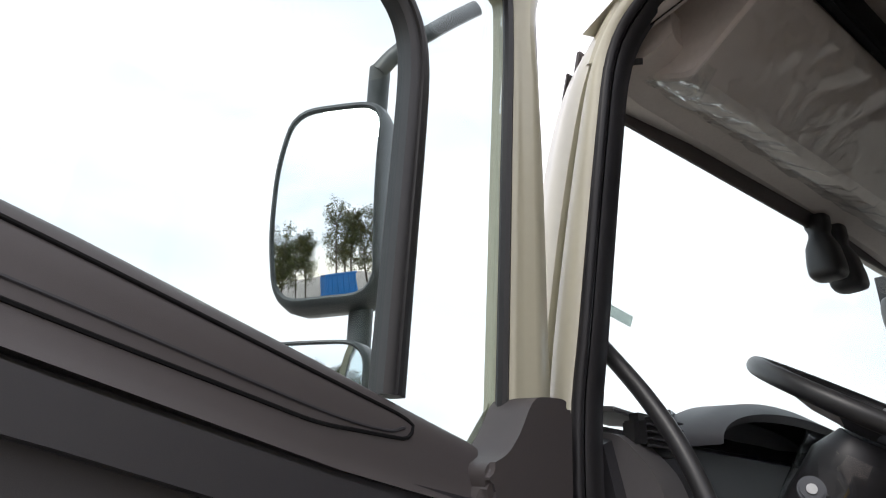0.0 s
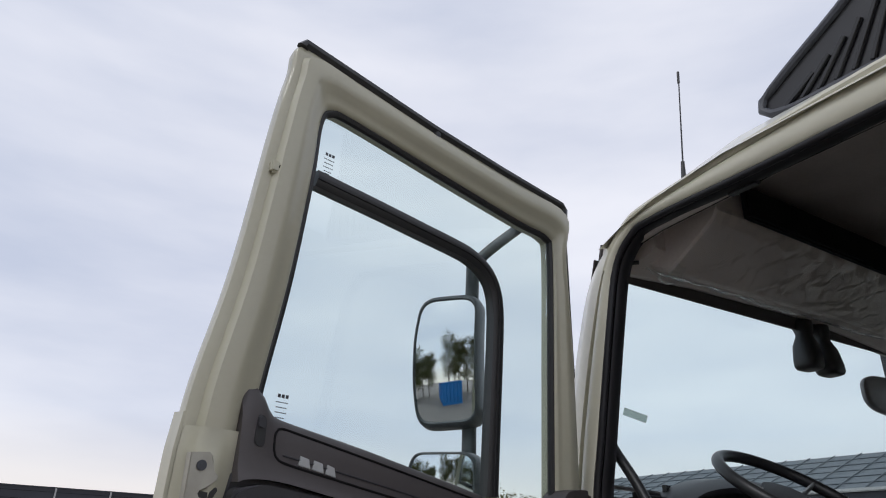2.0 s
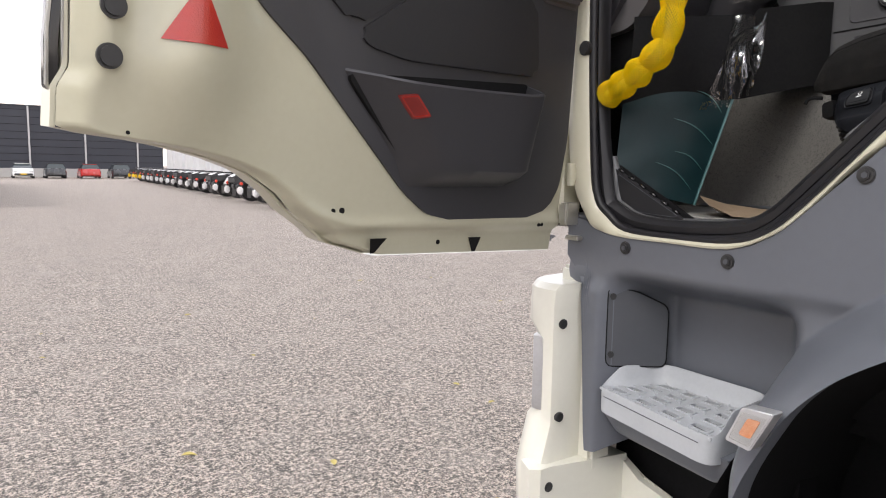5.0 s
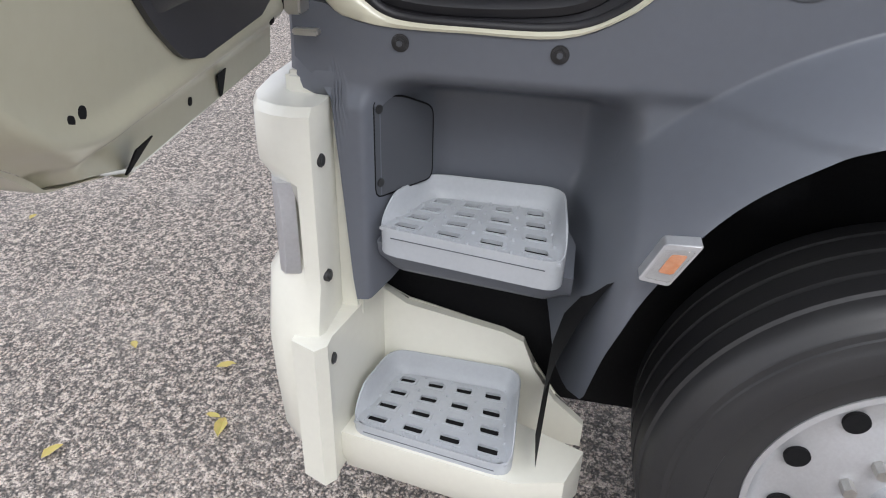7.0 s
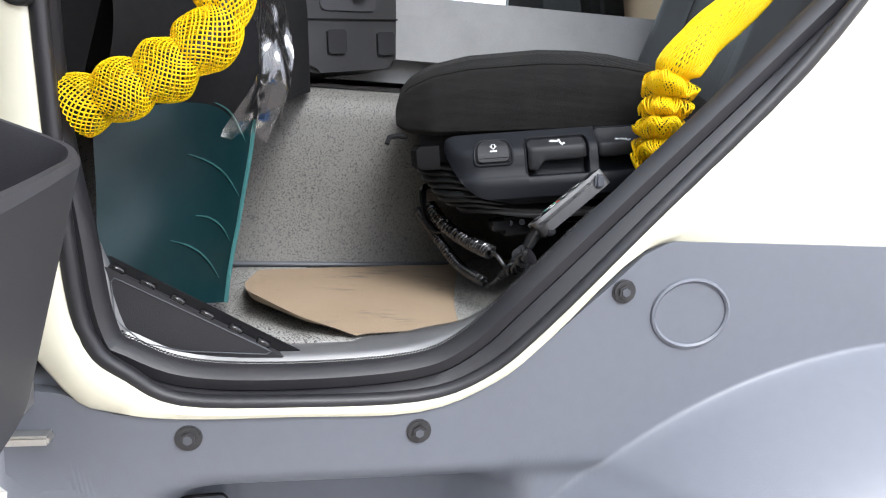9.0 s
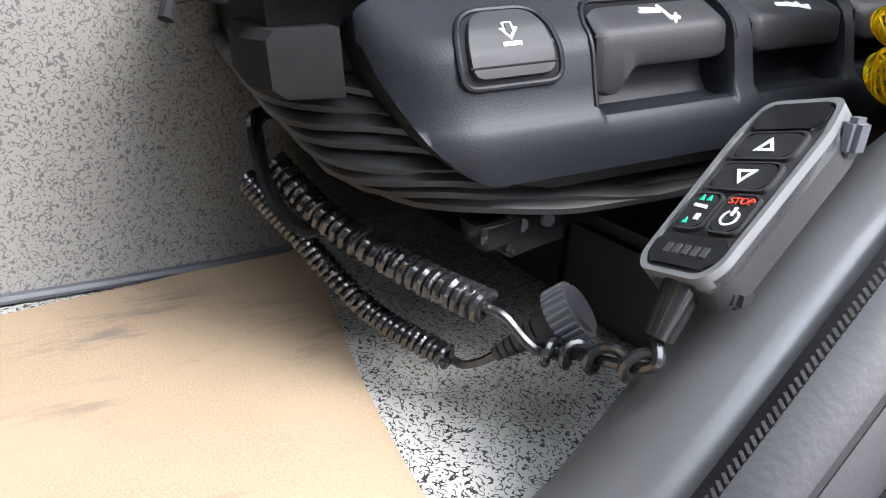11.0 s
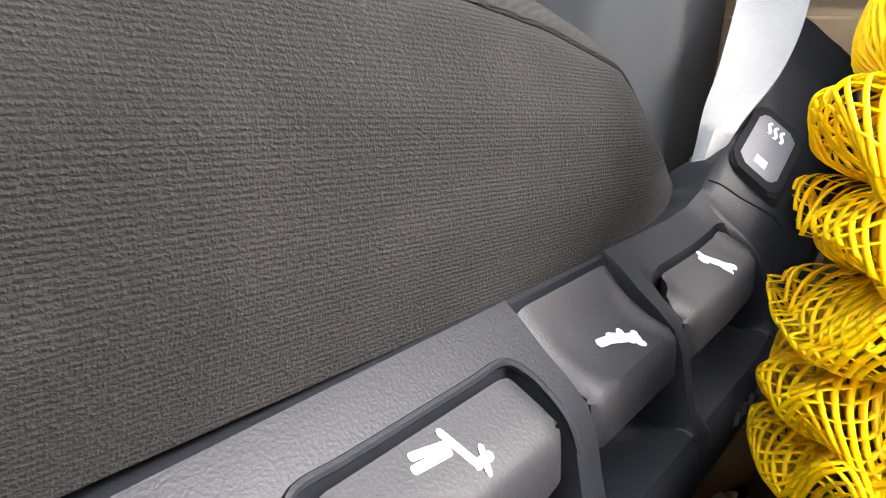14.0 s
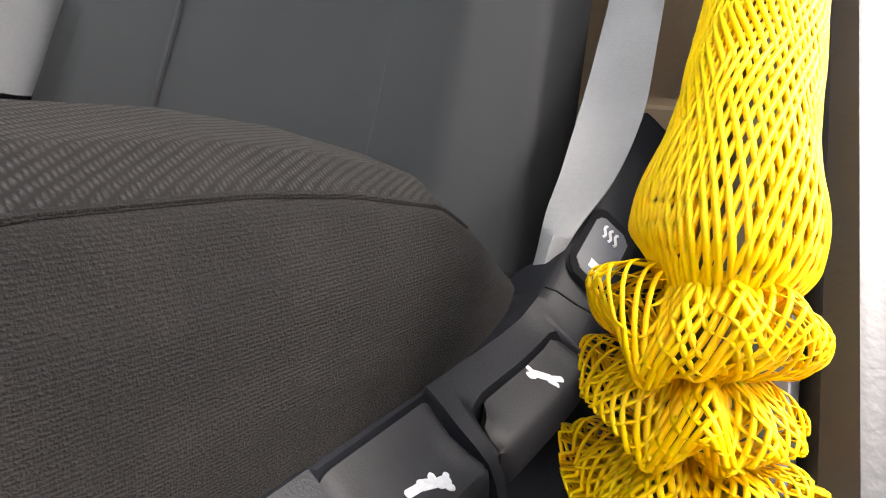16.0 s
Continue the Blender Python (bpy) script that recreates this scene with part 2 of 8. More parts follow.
M["grey"] = material("slate_grey_plastic", (0.122, 0.132, 0.155), 0.40, vary=(2.2, 0.45, (0.10, 0.107, 0.122)), bump=(700, 0.25, 0.0006))
M["dgrey"] = material("dark_slate_plastic", (0.075, 0.08, 0.092), 0.45, vary=(2.2, 0.4, (0.06, 0.064, 0.074)), bump=(700, 0.25, 0.0006))
M["step"] = material("light_grey_step_plastic", (0.42, 0.44, 0.465), 0.4, vary=(5, 0.5, (0.33, 0.345, 0.365)), bump=(500, 0.3, 0.0008))
M["black"] = material("black_plastic", (0.026, 0.026, 0.028), 0.36, vary=(8, 0.5, (0.03, 0.03, 0.03)), bump=(700, 0.25, 0.0005))
M["gloss"] = material("glossy_black_plastic", (0.01, 0.01, 0.011), 0.16, vary=(7, 0.4, (0.02, 0.02, 0.02)))
# near-black parts; in holes and recesses it puts the shade into the colour
M["dark"] = material("dark_part_and_recess_shade", (0.008, 0.008, 0.009), 0.8, spec=0.12, vary=(5, 0.5, (0.02, 0.02, 0.02)))
M["steel"] = material("galvanised_steel", (0.62, 0.61, 0.58), 0.34, metal=0.9, vary=(30, 0.5, (0.4, 0.39, 0.37)), bump=(120, 0.1, 0.0006))
M["silver"] = material("silver_plastic", (0.55, 0.56, 0.56), 0.35, metal=0.35, vary=(20, 0.4, None))
M["white"] = material("white_print", (0.80, 0.80, 0.80), 0.6, vary=(60, 0.25, None))
M["green"] = material("green_print", (0.02, 0.45, 0.25), 0.6, vary=(60, 0.25, None))
M["redprint"] = material("red_print", (0.65, 0.06, 0.03), 0.6, vary=(60, 0.25, None))
M["zinc"] = material("dull_zinc_plate", (0.40, 0.385, 0.33), 0.42, metal=0.55, vary=(30, 0.5, (0.28, 0.265, 0.22)), bump=(120, 0.1, 0.0006))
M["print"] = material("worn_white_print", (0.62, 0.63, 0.63), 0.6, vary=(400, 0.6, (0.42, 0.43, 0.44)))
# reflector red darkened: the shade on the pocket put into the colour
M["shadedred"] = material("shaded_red_reflector", (0.25, 0.014, 0.012), 0.35, vary=(14, 0.5, (0.12, 0.012, 0.012)), bump=(420, 0.5, 0.001))
M["red"] = material("red_reflector", (0.43, 0.022, 0.014), 0.22, coat=0.6, vary=(14, 0.5, (0.42, 0.03, 0.02)), bump=(420, 0.5, 0.001))
M["amber"] = material("amber_lamp_lens", (0.62, 0.22, 0.08), 0.15, coat=0.6, vary=(80, 0.5, (0.8, 0.5, 0.35)))
M["coil"] = material("glossy_cable_sheath", (0.014, 0.014, 0.0155), 0.16, spec=0.9, vary=(40, 0.4, (0.02, 0.02, 0.02)))
M["teal"] = material("teal_film_panel", (0.002, 0.014, 0.017), 0.42, spec=0.25, vary=(4, 0.7, (0.003, 0.022, 0.025)), bump=(14, 0.35, 0.004))
M["tealedge"] = material("pale_teal_edge_and_glint", (0.045, 0.14, 0.14), 0.3, coat=0.3, vary=(30, 0.5, (0.02, 0.08, 0.08)))
M["foam"] = material("grey_handle_plastic", (0.0175, 0.0178, 0.020), 0.52, spec=0.3, vary=(9, 0.4, None), bump=(800, 0.3, 0.0006))
M["yellow"] = material("yellow_plastic_mesh", (1.0, 0.585, 0.001), 0.42, spec=0.2, vary=(30, 0.35, (0.97, 0.51, 0.001)))
yb = M["yellow"].node_tree.nodes["Principled BSDF"]
yb.inputs["Subsurface Weight"].default_value, yb.inputs["Subsurface Scale"].default_value = 0.5, 0.004
yb.inputs["Subsurface Radius"].default_value = (1.0, 0.7, 0.1)
M["alu"] = material("steel_rim_paint", (0.62, 0.63, 0.65), 0.32, metal=0.6, vary=(6, 0.5, (0.42, 0.42, 0.43)))
M["belt"] = material("grey_seat_belt", (0.27, 0.27, 0.275), 0.45, vary=(12, 0.4, None), bump=(900, 0.5, 0.0006))
M["headliner"] = material("grey_headliner", (0.66, 0.61, 0.57), 0.8, vary=(4, 0.3, None), bump=(400, 0.4, 0.001))
M["cabwall"] = material("cream_cab_lining", (0.62, 0.58, 0.5), 0.7, vary=(4, 0.3, None), bump=(200, 0.2, 0.001))
M["wallpanel"] = material("anthracite_wall_panel", (0.028, 0.031, 0.042), 0.5, vary=(0.4, 0.4, (0.02, 0.022, 0.03)))
M["concrete"] = material("pale_concrete", (0.42, 0.41, 0.39), 0.85, vary=(0.8, 0.5, (0.3, 0.29, 0.28)), bump=(20, 0.3, 0.01))
M["post"] = material("galvanised_post", (0.5, 0.5, 0.5), 0.4, metal=0.3, vary=(3, 0.4, None))
M["roofmetal"] = material("grey_roof_cladding", (0.13, 0.145, 0.16), 0.55, vary=(0.5, 0.4, (0.1, 0.11, 0.125)), bump=(3, 0.4, 0.02))
M["whitepaint"] = material("white_truck_paint", (0.72, 0.72, 0.72), 0.3, coat=0.4, vary=(1.5, 0.3, None))
M["redpaint"] = material("red_car_paint", (0.45, 0.03, 0.025), 0.25, coat=0.6, vary=(2, 0.3, None))
M["darkpaint"] = material("dark_car_paint", (0.03, 0.032, 0.036), 0.25, coat=0.6, vary=(2, 0.3, None))
M["silverpaint"] = material("silver_car_paint", (0.55, 0.57, 0.6), 0.25, metal=0.3, coat=0.6, vary=(2, 0.3, None))
M["yellowpaint"] = material("yellow_paint", (0.75, 0.5, 0.02), 0.35, vary=(2, 0.3, None))
M["bluepaint"] = material("blue_container_paint", (0.02, 0.20, 0.52), 0.45, vary=(1.2, 0.5, (0.03, 0.16, 0.38)))
M["bluetarp"] = material("blue_tarp", (0.10, 0.33, 0.62), 0.55, vary=(1.5, 0.4, None), bump=(6, 0.4, 0.03))
M["darkglass"] = material("dark_vehicle_glass", (0.02, 0.03, 0.032), 0.06, spec=0.7, vary=(0.8, 0.3, None))
M["bark"] = material("tree_bark", (0.12, 0.095, 0.07), 0.9, vary=(3, 0.6, None), bump=(18, 0.6, 0.03))
M["leaf"] = material("green_foliage", (0.085, 0.105, 0.03), 0.7, vary=(0.35, 0.8, (0.14, 0.12, 0.035)))
M["dryleaf"] = material("fallen_leaf", (0.48, 0.36, 0.12), 0.7, vary=(60, 0.6, (0.30, 0.33, 0.08)))
M["mirshell"] = material("dewy_mirror_shell", (0.05, 0.055, 0.06), 0.35, vary=(40, 0.6, (0.12, 0.13, 0.135)), bump=(300, 0.4, 0.001))
M["tan"] = material("tan_board", (0.42, 0.31, 0.2), 0.7, vary=(5, 0.4, None))
M["sillblack"] = material("smooth_black_sill_plastic", (0.095, 0.096, 0.101), 0.3, vary=(14, 0.7, (0.11, 0.11, 0.11)), spec=0.8, bump=(500, 0.15, 0.0005))
M["darkliner"] = material("dark_roof_lining", (0.44, 0.40, 0.375), 0.85, vary=(4, 0.4, None), bump=(400, 0.4, 0.001))
M["backcloth"] = material("smooth_dark_backrest_cloth", (0.0324, 0.0331, 0.0338), 0.55, vary=(5, 0.4, (0.03, 0.03, 0.032)), bump=(1500, 0.3, 0.0005), spec=0.25)
M["cover"] = material("satin_black_seat_plastic", (0.0098, 0.0106, 0.0132), 0.38, spec=0.14, vary=(5, 0.4, (0.016, 0.017, 0.0205)), bump=(950, 0.32, 0.0005))
M["frame"] = material("grey_remote_frame", (0.13, 0.132, 0.135), 0.4, vary=(60, 0.4, None))
M["puddle"] = material("standing_water", (0.10, 0.095, 0.09), 0.03, spec=0.6)


def glass(name, tint, gloss=0.9, base=0.035):
    """Tinted pane: looks straight through with a faint colour, and mirrors more towards a grazing view."""
    m = bpy.data.materials.new(name)
    m.use_nodes = True
    nd, ln = m.node_tree.nodes, m.node_tree.links
    nd.clear()
    o, tr, gl, mx, lw, pw, ma = (nd.new("ShaderNode" + k) for k in ("OutputMaterial", "BsdfTransparent", "BsdfGlossy", "MixShader", "LayerWeight", "Math", "Math"))
    tr.inputs["Color"].default_value = (*tint, 1)
    gl.inputs["Roughness"].default_value = 0.01
    pw.operation, ma.operation = "POWER", "MULTIPLY_ADD"
    pw.inputs[1].default_value = 5.0
    ma.inputs[1].default_value, ma.inputs[2].default_value = gloss, base
    ln.new(lw.outputs["Facing"], pw.inputs[0])
    ln.new(pw.outputs[0], ma.inputs[0])
    ln.new(ma.outputs[0], mx.inputs["Fac"])
    ln.new(tr.outputs["BSDF"], mx.inputs[1])
    ln.new(gl.outputs["BSDF"], mx.inputs[2])
    ln.new(mx.outputs["Shader"], o.inputs["Surface"])
    return m


M["glass"] = glass("tinted_window_glass", (0.89, 0.945, 0.94))
M["screen"] = glass("windscreen_glass", (0.89, 0.945, 0.94), 0.5, 0.008)
M["film"] = glass("clear_plastic_film", (0.95, 0.955, 0.95), 0.85, 0.11)
M["label"] = glass("translucent_label", (0.62, 0.66, 0.63), 0.3, 0.10)
M["mirror"] = bpy.data.materials.new("mirror_glass")
M["mirror"].use_nodes = True
mb = M["mirror"].node_tree.nodes["Principled BSDF"]
mb.inputs["Base Color"].default_value, mb.inputs["Metallic"].default_value, mb.inputs["Roughness"].default_value = (0.82, 0.85, 0.88, 1), 1.0, 0.015


def tex(name, kind):
    """Materials with a pattern of their own: gravel, speckled carpet, woven seat cloth."""
    m = bpy.data.materials.new(name)
    m.use_nodes = True
    nd, ln = m.node_tree.nodes, m.node_tree.links
    b = nd["Principled BSDF"]
    t = nd.new("ShaderNodeTexCoord")
    bp = nd.new("ShaderNodeBump")
    ln.new(bp.outputs["Normal"], b.inputs["Normal"])

    def noise_node(scale, detail=3, rough=0.5):
        n = nd.new("ShaderNodeTexNoise")
        n.inputs["Scale"].default_value, n.inputs["Detail"].default_value, n.inputs["Roughness"].default_value = scale, detail, rough
        ln.new(t.outputs["Object"], n.inputs["Vector"])
        return n

    def mixed(a, b2, fac, mode="MIX"):
        x = nd.new("ShaderNodeMix")
        x.data_type, x.blend_type = "RGBA", mode
        for sock, v in (("A", a), ("B", b2)):
            if isinstance(v, tuple):
                x.inputs[sock].default_value = (*v, 1)
            else:
                ln.new(v, x.inputs[sock])
        if isinstance(fac, float):
            x.inputs["Factor"].default_value = fac
        else:
            ln.new(fac, x.inputs["Factor"])
        return x.outputs["Result"]

    def ranged(v, a, b2, lo=0.0, hi=1.0):
        r = nd.new("ShaderNodeMapRange")
        for k, x in (("From Min", a), ("From Max", b2), ("To Min", lo), ("To Max", hi)):
            r.inputs[k].default_value = x
        ln.new(v, r.inputs["Value"])
        return r.outputs["Result"]

    if kind == "gravel":
        vor = nd.new("ShaderNodeTexVoronoi")
        vor.inputs["Scale"].default_value, vor.inputs["Randomness"].default_value = 95, 1.0
        vor2 = nd.new("ShaderNodeTexVoronoi")
        vor2.inputs["Scale"].default_value = 190
        for v in (vor, vor2):
            ln.new(t.outputs["Object"], v.inputs["Vector"])
        hue = nd.new("ShaderNodeSeparateColor")
        ln.new(vor.outputs["Color"], hue.inputs["Color"])
        c = mixed((0.16, 0.142, 0.125), (0.84, 0.72, 0.62), hue.outputs["Red"])
        c = mixed(c, (0.40, 0.30, 0.24), ranged(hue.outputs["Green"], 0.78, 0.95, 0, 0.6))
        c = mixed(c, (0.055, 0.052, 0.05), ranged(vor.outputs["Distance"], 0.36, 0.66, 0, 0.88))
        c = mixed(c, (0.16, 0.15, 0.143), ranged(noise_node(0.35, 6, 0.6).outputs["Fac"], 0.5, 0.75, 0, 0.45))
        c = mixed(c, (0.07, 0.065, 0.062), ranged(noise_node(24, 6, 0.85).outputs["Fac"], 0.52, 0.585, 0, 0.85))
        c = mixed(c, (0.085, 0.078, 0.072), ranged(noise_node(6.5, 8, 0.85).outputs["Fac"], 0.515, 0.59, 0, 0.8))
        c = mixed(c, (0.80, 0.70, 0.61), ranged(noise_node(31, 5, 0.85).outputs["Fac"], 0.51, 0.58, 0, 0.85))
        c = mixed(c, (0.50, 0.45, 0.405), ranged(noise_node(1.9, 5, 0.6).outputs["Fac"], 0.5, 0.8, 0, 0.5))
        ln.new(c, b.inputs["Base Color"])
        b.inputs["Roughness"].default_value = 0.82
        h = nd.new("ShaderNodeMath")
        h.operation = "MULTIPLY_ADD"
        h.inputs[1].default_value = 0.35
        ln.new(vor2.outputs["Distance"], h.inputs[0])
        ln.new(vor.outputs["Distance"], h.inputs[2])
        inv = ranged(h.outputs[0], 0.0, 1.0, 1.0, 0.0)
        ln.new(inv, bp.inputs["Height"])
        bp.inputs["Strength"].default_value, bp.inputs["Distance"].default_value = 1.0, 0.022
    elif kind == "paper":
        mp2 = nd.new("ShaderNodeMapping")
        mp2.inputs["Scale"].default_value = (34, 9, 9)
        mp2.inputs["Rotation"].default_value = (0, 0, 0.5)
        ln.new(t.outputs["Object"], mp2.inputs["Vector"])
        st2 = nd.new("ShaderNodeTexNoise")
        st2.inputs["Scale"].default_value, st2.inputs["Detail"].default_value, st2.inputs["Roughness"].default_value = 1.0, 6, 0.7
        ln.new(mp2.outputs["Vector"], st2.inputs["Vector"])
        area = ranged(noise_node(5.5, 3).outputs["Fac"], 0.50, 0.62)
        smear = nd.new("ShaderNodeMath")
        smear.operation = "MULTIPLY"
        ln.new(area, smear.inputs[0])
        ln.new(ranged(st2.outputs["Fac"], 0.52, 0.66, 0, 0.75), smear.inputs[1])
        c = mixed((0.29, 0.217, 0.145), (0.25, 0.182, 0.119), ranged(noise_node(7, 5).outputs["Fac"], 0.4, 0.7))
        c = mixed(c, (0.355, 0.27, 0.188), ranged(noise_node(600, 2).outputs["Fac"], 0.45, 0.6, 0, 0.5))
        c = mixed(c, (0.12, 0.10, 0.085), smear.outputs[0])
        ln.new(c, b.inputs["Base Color"])
        b.inputs["Roughness"].default_value = 0.72
        ln.new(noise_node(16, 4).outputs["Fac"], bp.inputs["Height"])
        bp.inputs["Strength"].default_value, bp.inputs["Distance"].default_value = 0.35, 0.006
    elif kind in ("carpet", "mat"):
        n, n2 = noise_node(235, 0.0), noise_node(290, 0.0)
        n.inputs["Distortion"].default_value = 0.5
        bandw = nd.new("ShaderNodeMath")
        bandw.operation = "COMPARE"
        bandw.inputs[1].default_value, bandw.inputs[2].default_value = 0.5, 0.062
        ln.new(n.outputs["Fac"], bandw.inputs[0])
        worm = nd.new("ShaderNodeMath")
        worm.operation = "MULTIPLY"
        ln.new(bandw.outputs[0], worm.inputs[0])
        ln.new(ranged(n2.outputs["Fac"], 0.40, 0.43), worm.inputs[1])
        # the floor's version gets a paler base, in place of more light
        c = mixed((0.145, 0.14, 0.13) if kind == "carpet" else (0.36, 0.355, 0.335), (0.055, 0.054, 0.05) if kind == "carpet" else (0.012, 0.013, 0.014), worm.outputs[0])
        c = mixed(c, (0.12, 0.116, 0.108), ranged(noise_node(7, 4).outputs["Fac"], 0.45, 0.75, 0, 0.35))
        ln.new(c, b.inputs["Base Color"])
        b.inputs["Roughness"].default_value = 0.6
        ln.new(ranged(worm.outputs[0], 0.0, 1.0, 1.0, 0.0), bp.inputs["Height"])
        bp.inputs["Strength"].default_value, bp.inputs["Distance"].default_value = 0.6, 0.0012
    elif kind in ("cloth", "cloth_top"):
        mp2 = nd.new("ShaderNodeMapping")
        mp2.inputs["Rotation"].default_value = (0.05, 0.0, -0.17)
        ln.new(t.outputs["Object"], mp2.inputs["Vector"])
        side = kind == "cloth"
        rib, stitch = nd.new("ShaderNodeTexWave"), nd.new("ShaderNodeTexWave")
        for w, d, s, k in ((rib, "Z" if side else "X", 225 if side else 118, 2.2 if side else 0.7), (stitch, "Y", 330 if side else 150, 2.2)):
            w.bands_direction = d
            w.inputs["Scale"].default_value, w.inputs["Distortion"].default_value, w.inputs["Detail"].default_value = s, k, 2
            w.inputs["Detail Scale"].default_value = 3
            ln.new(mp2.outputs["Vector"], w.inputs["Vector"])
        mu = nd.new("ShaderNodeMath")
        mu.operation = "MULTIPLY"
        ln.new(rib.outputs["Fac"], mu.inputs[0])
        ln.new(ranged(stitch.outputs["Fac"], 0.0, 1.0, 0.62 if side else 0.2, 1.0), mu.inputs[1])
        yarn = mu.outputs[0]
        if side:
            mp3, an, wt = nd.new("ShaderNodeMapping"), nd.new("ShaderNodeTexNoise"), nd.new("ShaderNodeMath")
            mp3.inputs["Scale"].default_value = (1.0, 0.42, 1.0)
            an.inputs["Scale"].default_value, an.inputs["Detail"].default_value = 1500, 1.0
            ln.new(mp2.outputs["Vector"], mp3.inputs["Vector"])
            ln.new(mp3.outputs["Vector"], an.inputs["Vector"])
            wt.operation = "MULTIPLY_ADD"
            wt.inputs[1].default_value = 0.55
            ln.new(yarn, wt.inputs[0])
            ln.new(ranged(an.outputs["Fac"], 0.36, 0.66, 0.0, 0.5), wt.inputs[2])
            yarn = wt.outputs[0]
        fuzz = nd.new("ShaderNodeMath")
        fuzz.operation = "MULTIPLY"
        ln.new(yarn, fuzz.inputs[0])
        ln.new(ranged(noise_node(700, 3, 0.7).outputs["Fac"], 0.3, 0.7, 0.25, 1.2), fuzz.inputs[1])
        c = mixed((0.0048, 0.0046, 0.0045) if side else (0.0045, 0.0043, 0.0042), (0.0135, 0.013, 0.0128) if side else (0.040, 0.0395, 0.039), fuzz.outputs[0])
        c = mixed(c, (0.020, 0.0175, 0.0155), ranged(noise_node(30, 3).outputs["Fac"], 0.45, 0.7, 0, 0.3))
        ln.new(c, b.inputs["Base Color"])
        b.inputs["Roughness"].default_value = 0.85
        b.inputs["Specular IOR Level"].default_value = 0.17
        b.inputs["Sheen Weight"].default_value = 0.05
        b.inputs["Sheen Tint"].default_value = (0.5, 0.48, 0.45, 1)
        ln.new(fuzz.outputs[0], bp.inputs["Height"])
        bp.inputs["Strength"].default_value, bp.inputs["Distance"].default_value = 0.7, 0.0012 if side else 0.002
    return m


M["gravel"] = tex("gravelled_asphalt", "gravel")
M["carpet"] = tex("speckled_rubber_carpet", "carpet")
# carpet copy for the floor, the light falling there put into its colour
M["mat"] = tex("lightened_worm_pattern_carpet", "mat")
M["paper"] = tex("smudged_kraft_paper", "paper")
M["cloth"] = tex("woven_seat_cloth", "cloth")
M["cloth_top"] = tex("coarse_seat_cloth", "cloth_top")

# ---------- ground ----------
bm = bmesh.new()
bmesh.ops.create_grid(bm, x_segments=24, y_segments=24, size=600)
thing("ground", bm, M["gravel"], "worn grey-brown gravelled asphalt yard", "ground", kind="structure", smooth=0)

# ---------- the truck: body ----------
truck = empty("truck", label="cream cab of a heavy truck with slate-grey plastic sills and steps", category="truck")


def tumble(z):
    return 0.0 if z < 2.2 else (z - 2.2) * 0.05


ARCH_Y, ARCH_Z = -1.07, 0.62
TOP_Y = [-1.45, -0.62, -0.609, -0.577, -0.54, -0.441, -0.387, -0.34, -0.284, 0.006, 0.081, 0.14, 0.205]
TOP_Z = [1.611, 1.611, 1.608, 1.592, 1.555, 1.463, 1.419, 1.393, 1.378, 1.376, 1.384, 1.41, 1.42]
BOT_Y = [-1.45, -1.25, -1.07, -0.90, -0.774, -0.69, -0.61, -0.548, -0.504, -0.465, -0.436, -0.42, -0.408, -0.38, -0.345, -0.31, -0.283, -0.25, -0.05, 0.02, 0.065, 0.10, 0.118, 0.132, 0.205]
BOT_Z = [1.27, 1.33, 1.345, 1.33, 1.299, 1.252, 1.192, 1.122, 1.044, 0.96, 0.862, 0.775, 0.69, 0.665, 0.672, 0.755, 0.815, 0.838, 0.85, 0.826, 0.79, 0.785, 1.053, 1.236, 1.311]


# the wheel arch's edge as a smooth curve, the rest of the lower edge as it is
_arch = spline([(y, z, 0) for y, z in zip(BOT_Y[:12], BOT_Z[:12])], 6)
BOT_Y, BOT_Z = [p.x for p in _arch[:-1]] + BOT_Y[11:], [p.y for p in _arch[:-1]] + BOT_Z[11:]


def side_x(y, z):
    r = math.hypot(y - ARCH_Y, z - ARCH_Z)
    f0 = min(max((0.852 - r) / 0.135, 0), 1)
    f0 = f0 * f0 / (f0 + 0.10) * 1.10
    flare = 0.205 * (1 - (1 - f0) ** 1.7) * smooth_step(-0.30, -0.40, y - 0.12 * max(0, 0.9 - z))
    deep = 0.165 * smooth_step(1.285, 1.215, z) * smooth_step(0.068, -0.035, y) * smooth_step(-0.46, -0.34, y)
    lip = 0.018 * smooth_step(0.052, 0.075, y) * smooth_step(1.27, 1.22, z)
    ledge = 0.012 * smooth_step(1.30, 1.27, z)
    return -flare + deep - lip + ledge * smooth_step(0.05, -0.05, y)


def side_panel(s, t):
    y = 0.205 - s * 1.65
    z0, z1 = interp(y, BOT_Y, BOT_Z), interp(y, TOP_Y, TOP_Z)
    if t < 0.03:
        return Vector((side_x(y, z0) + 0.06, y, z0 + 0.012))
    if t > 0.985:
        return Vector((0.02, y, z1))
    z = z0 + (z1 - z0) * (t - 0.03) / 0.955
    return Vector((side_x(y, z), y, z))


side = part("sill_panel", sheet(side_panel, 260, 110), M["grey"], truck, "slate-grey plastic sill and wheel arch", smooth=60)

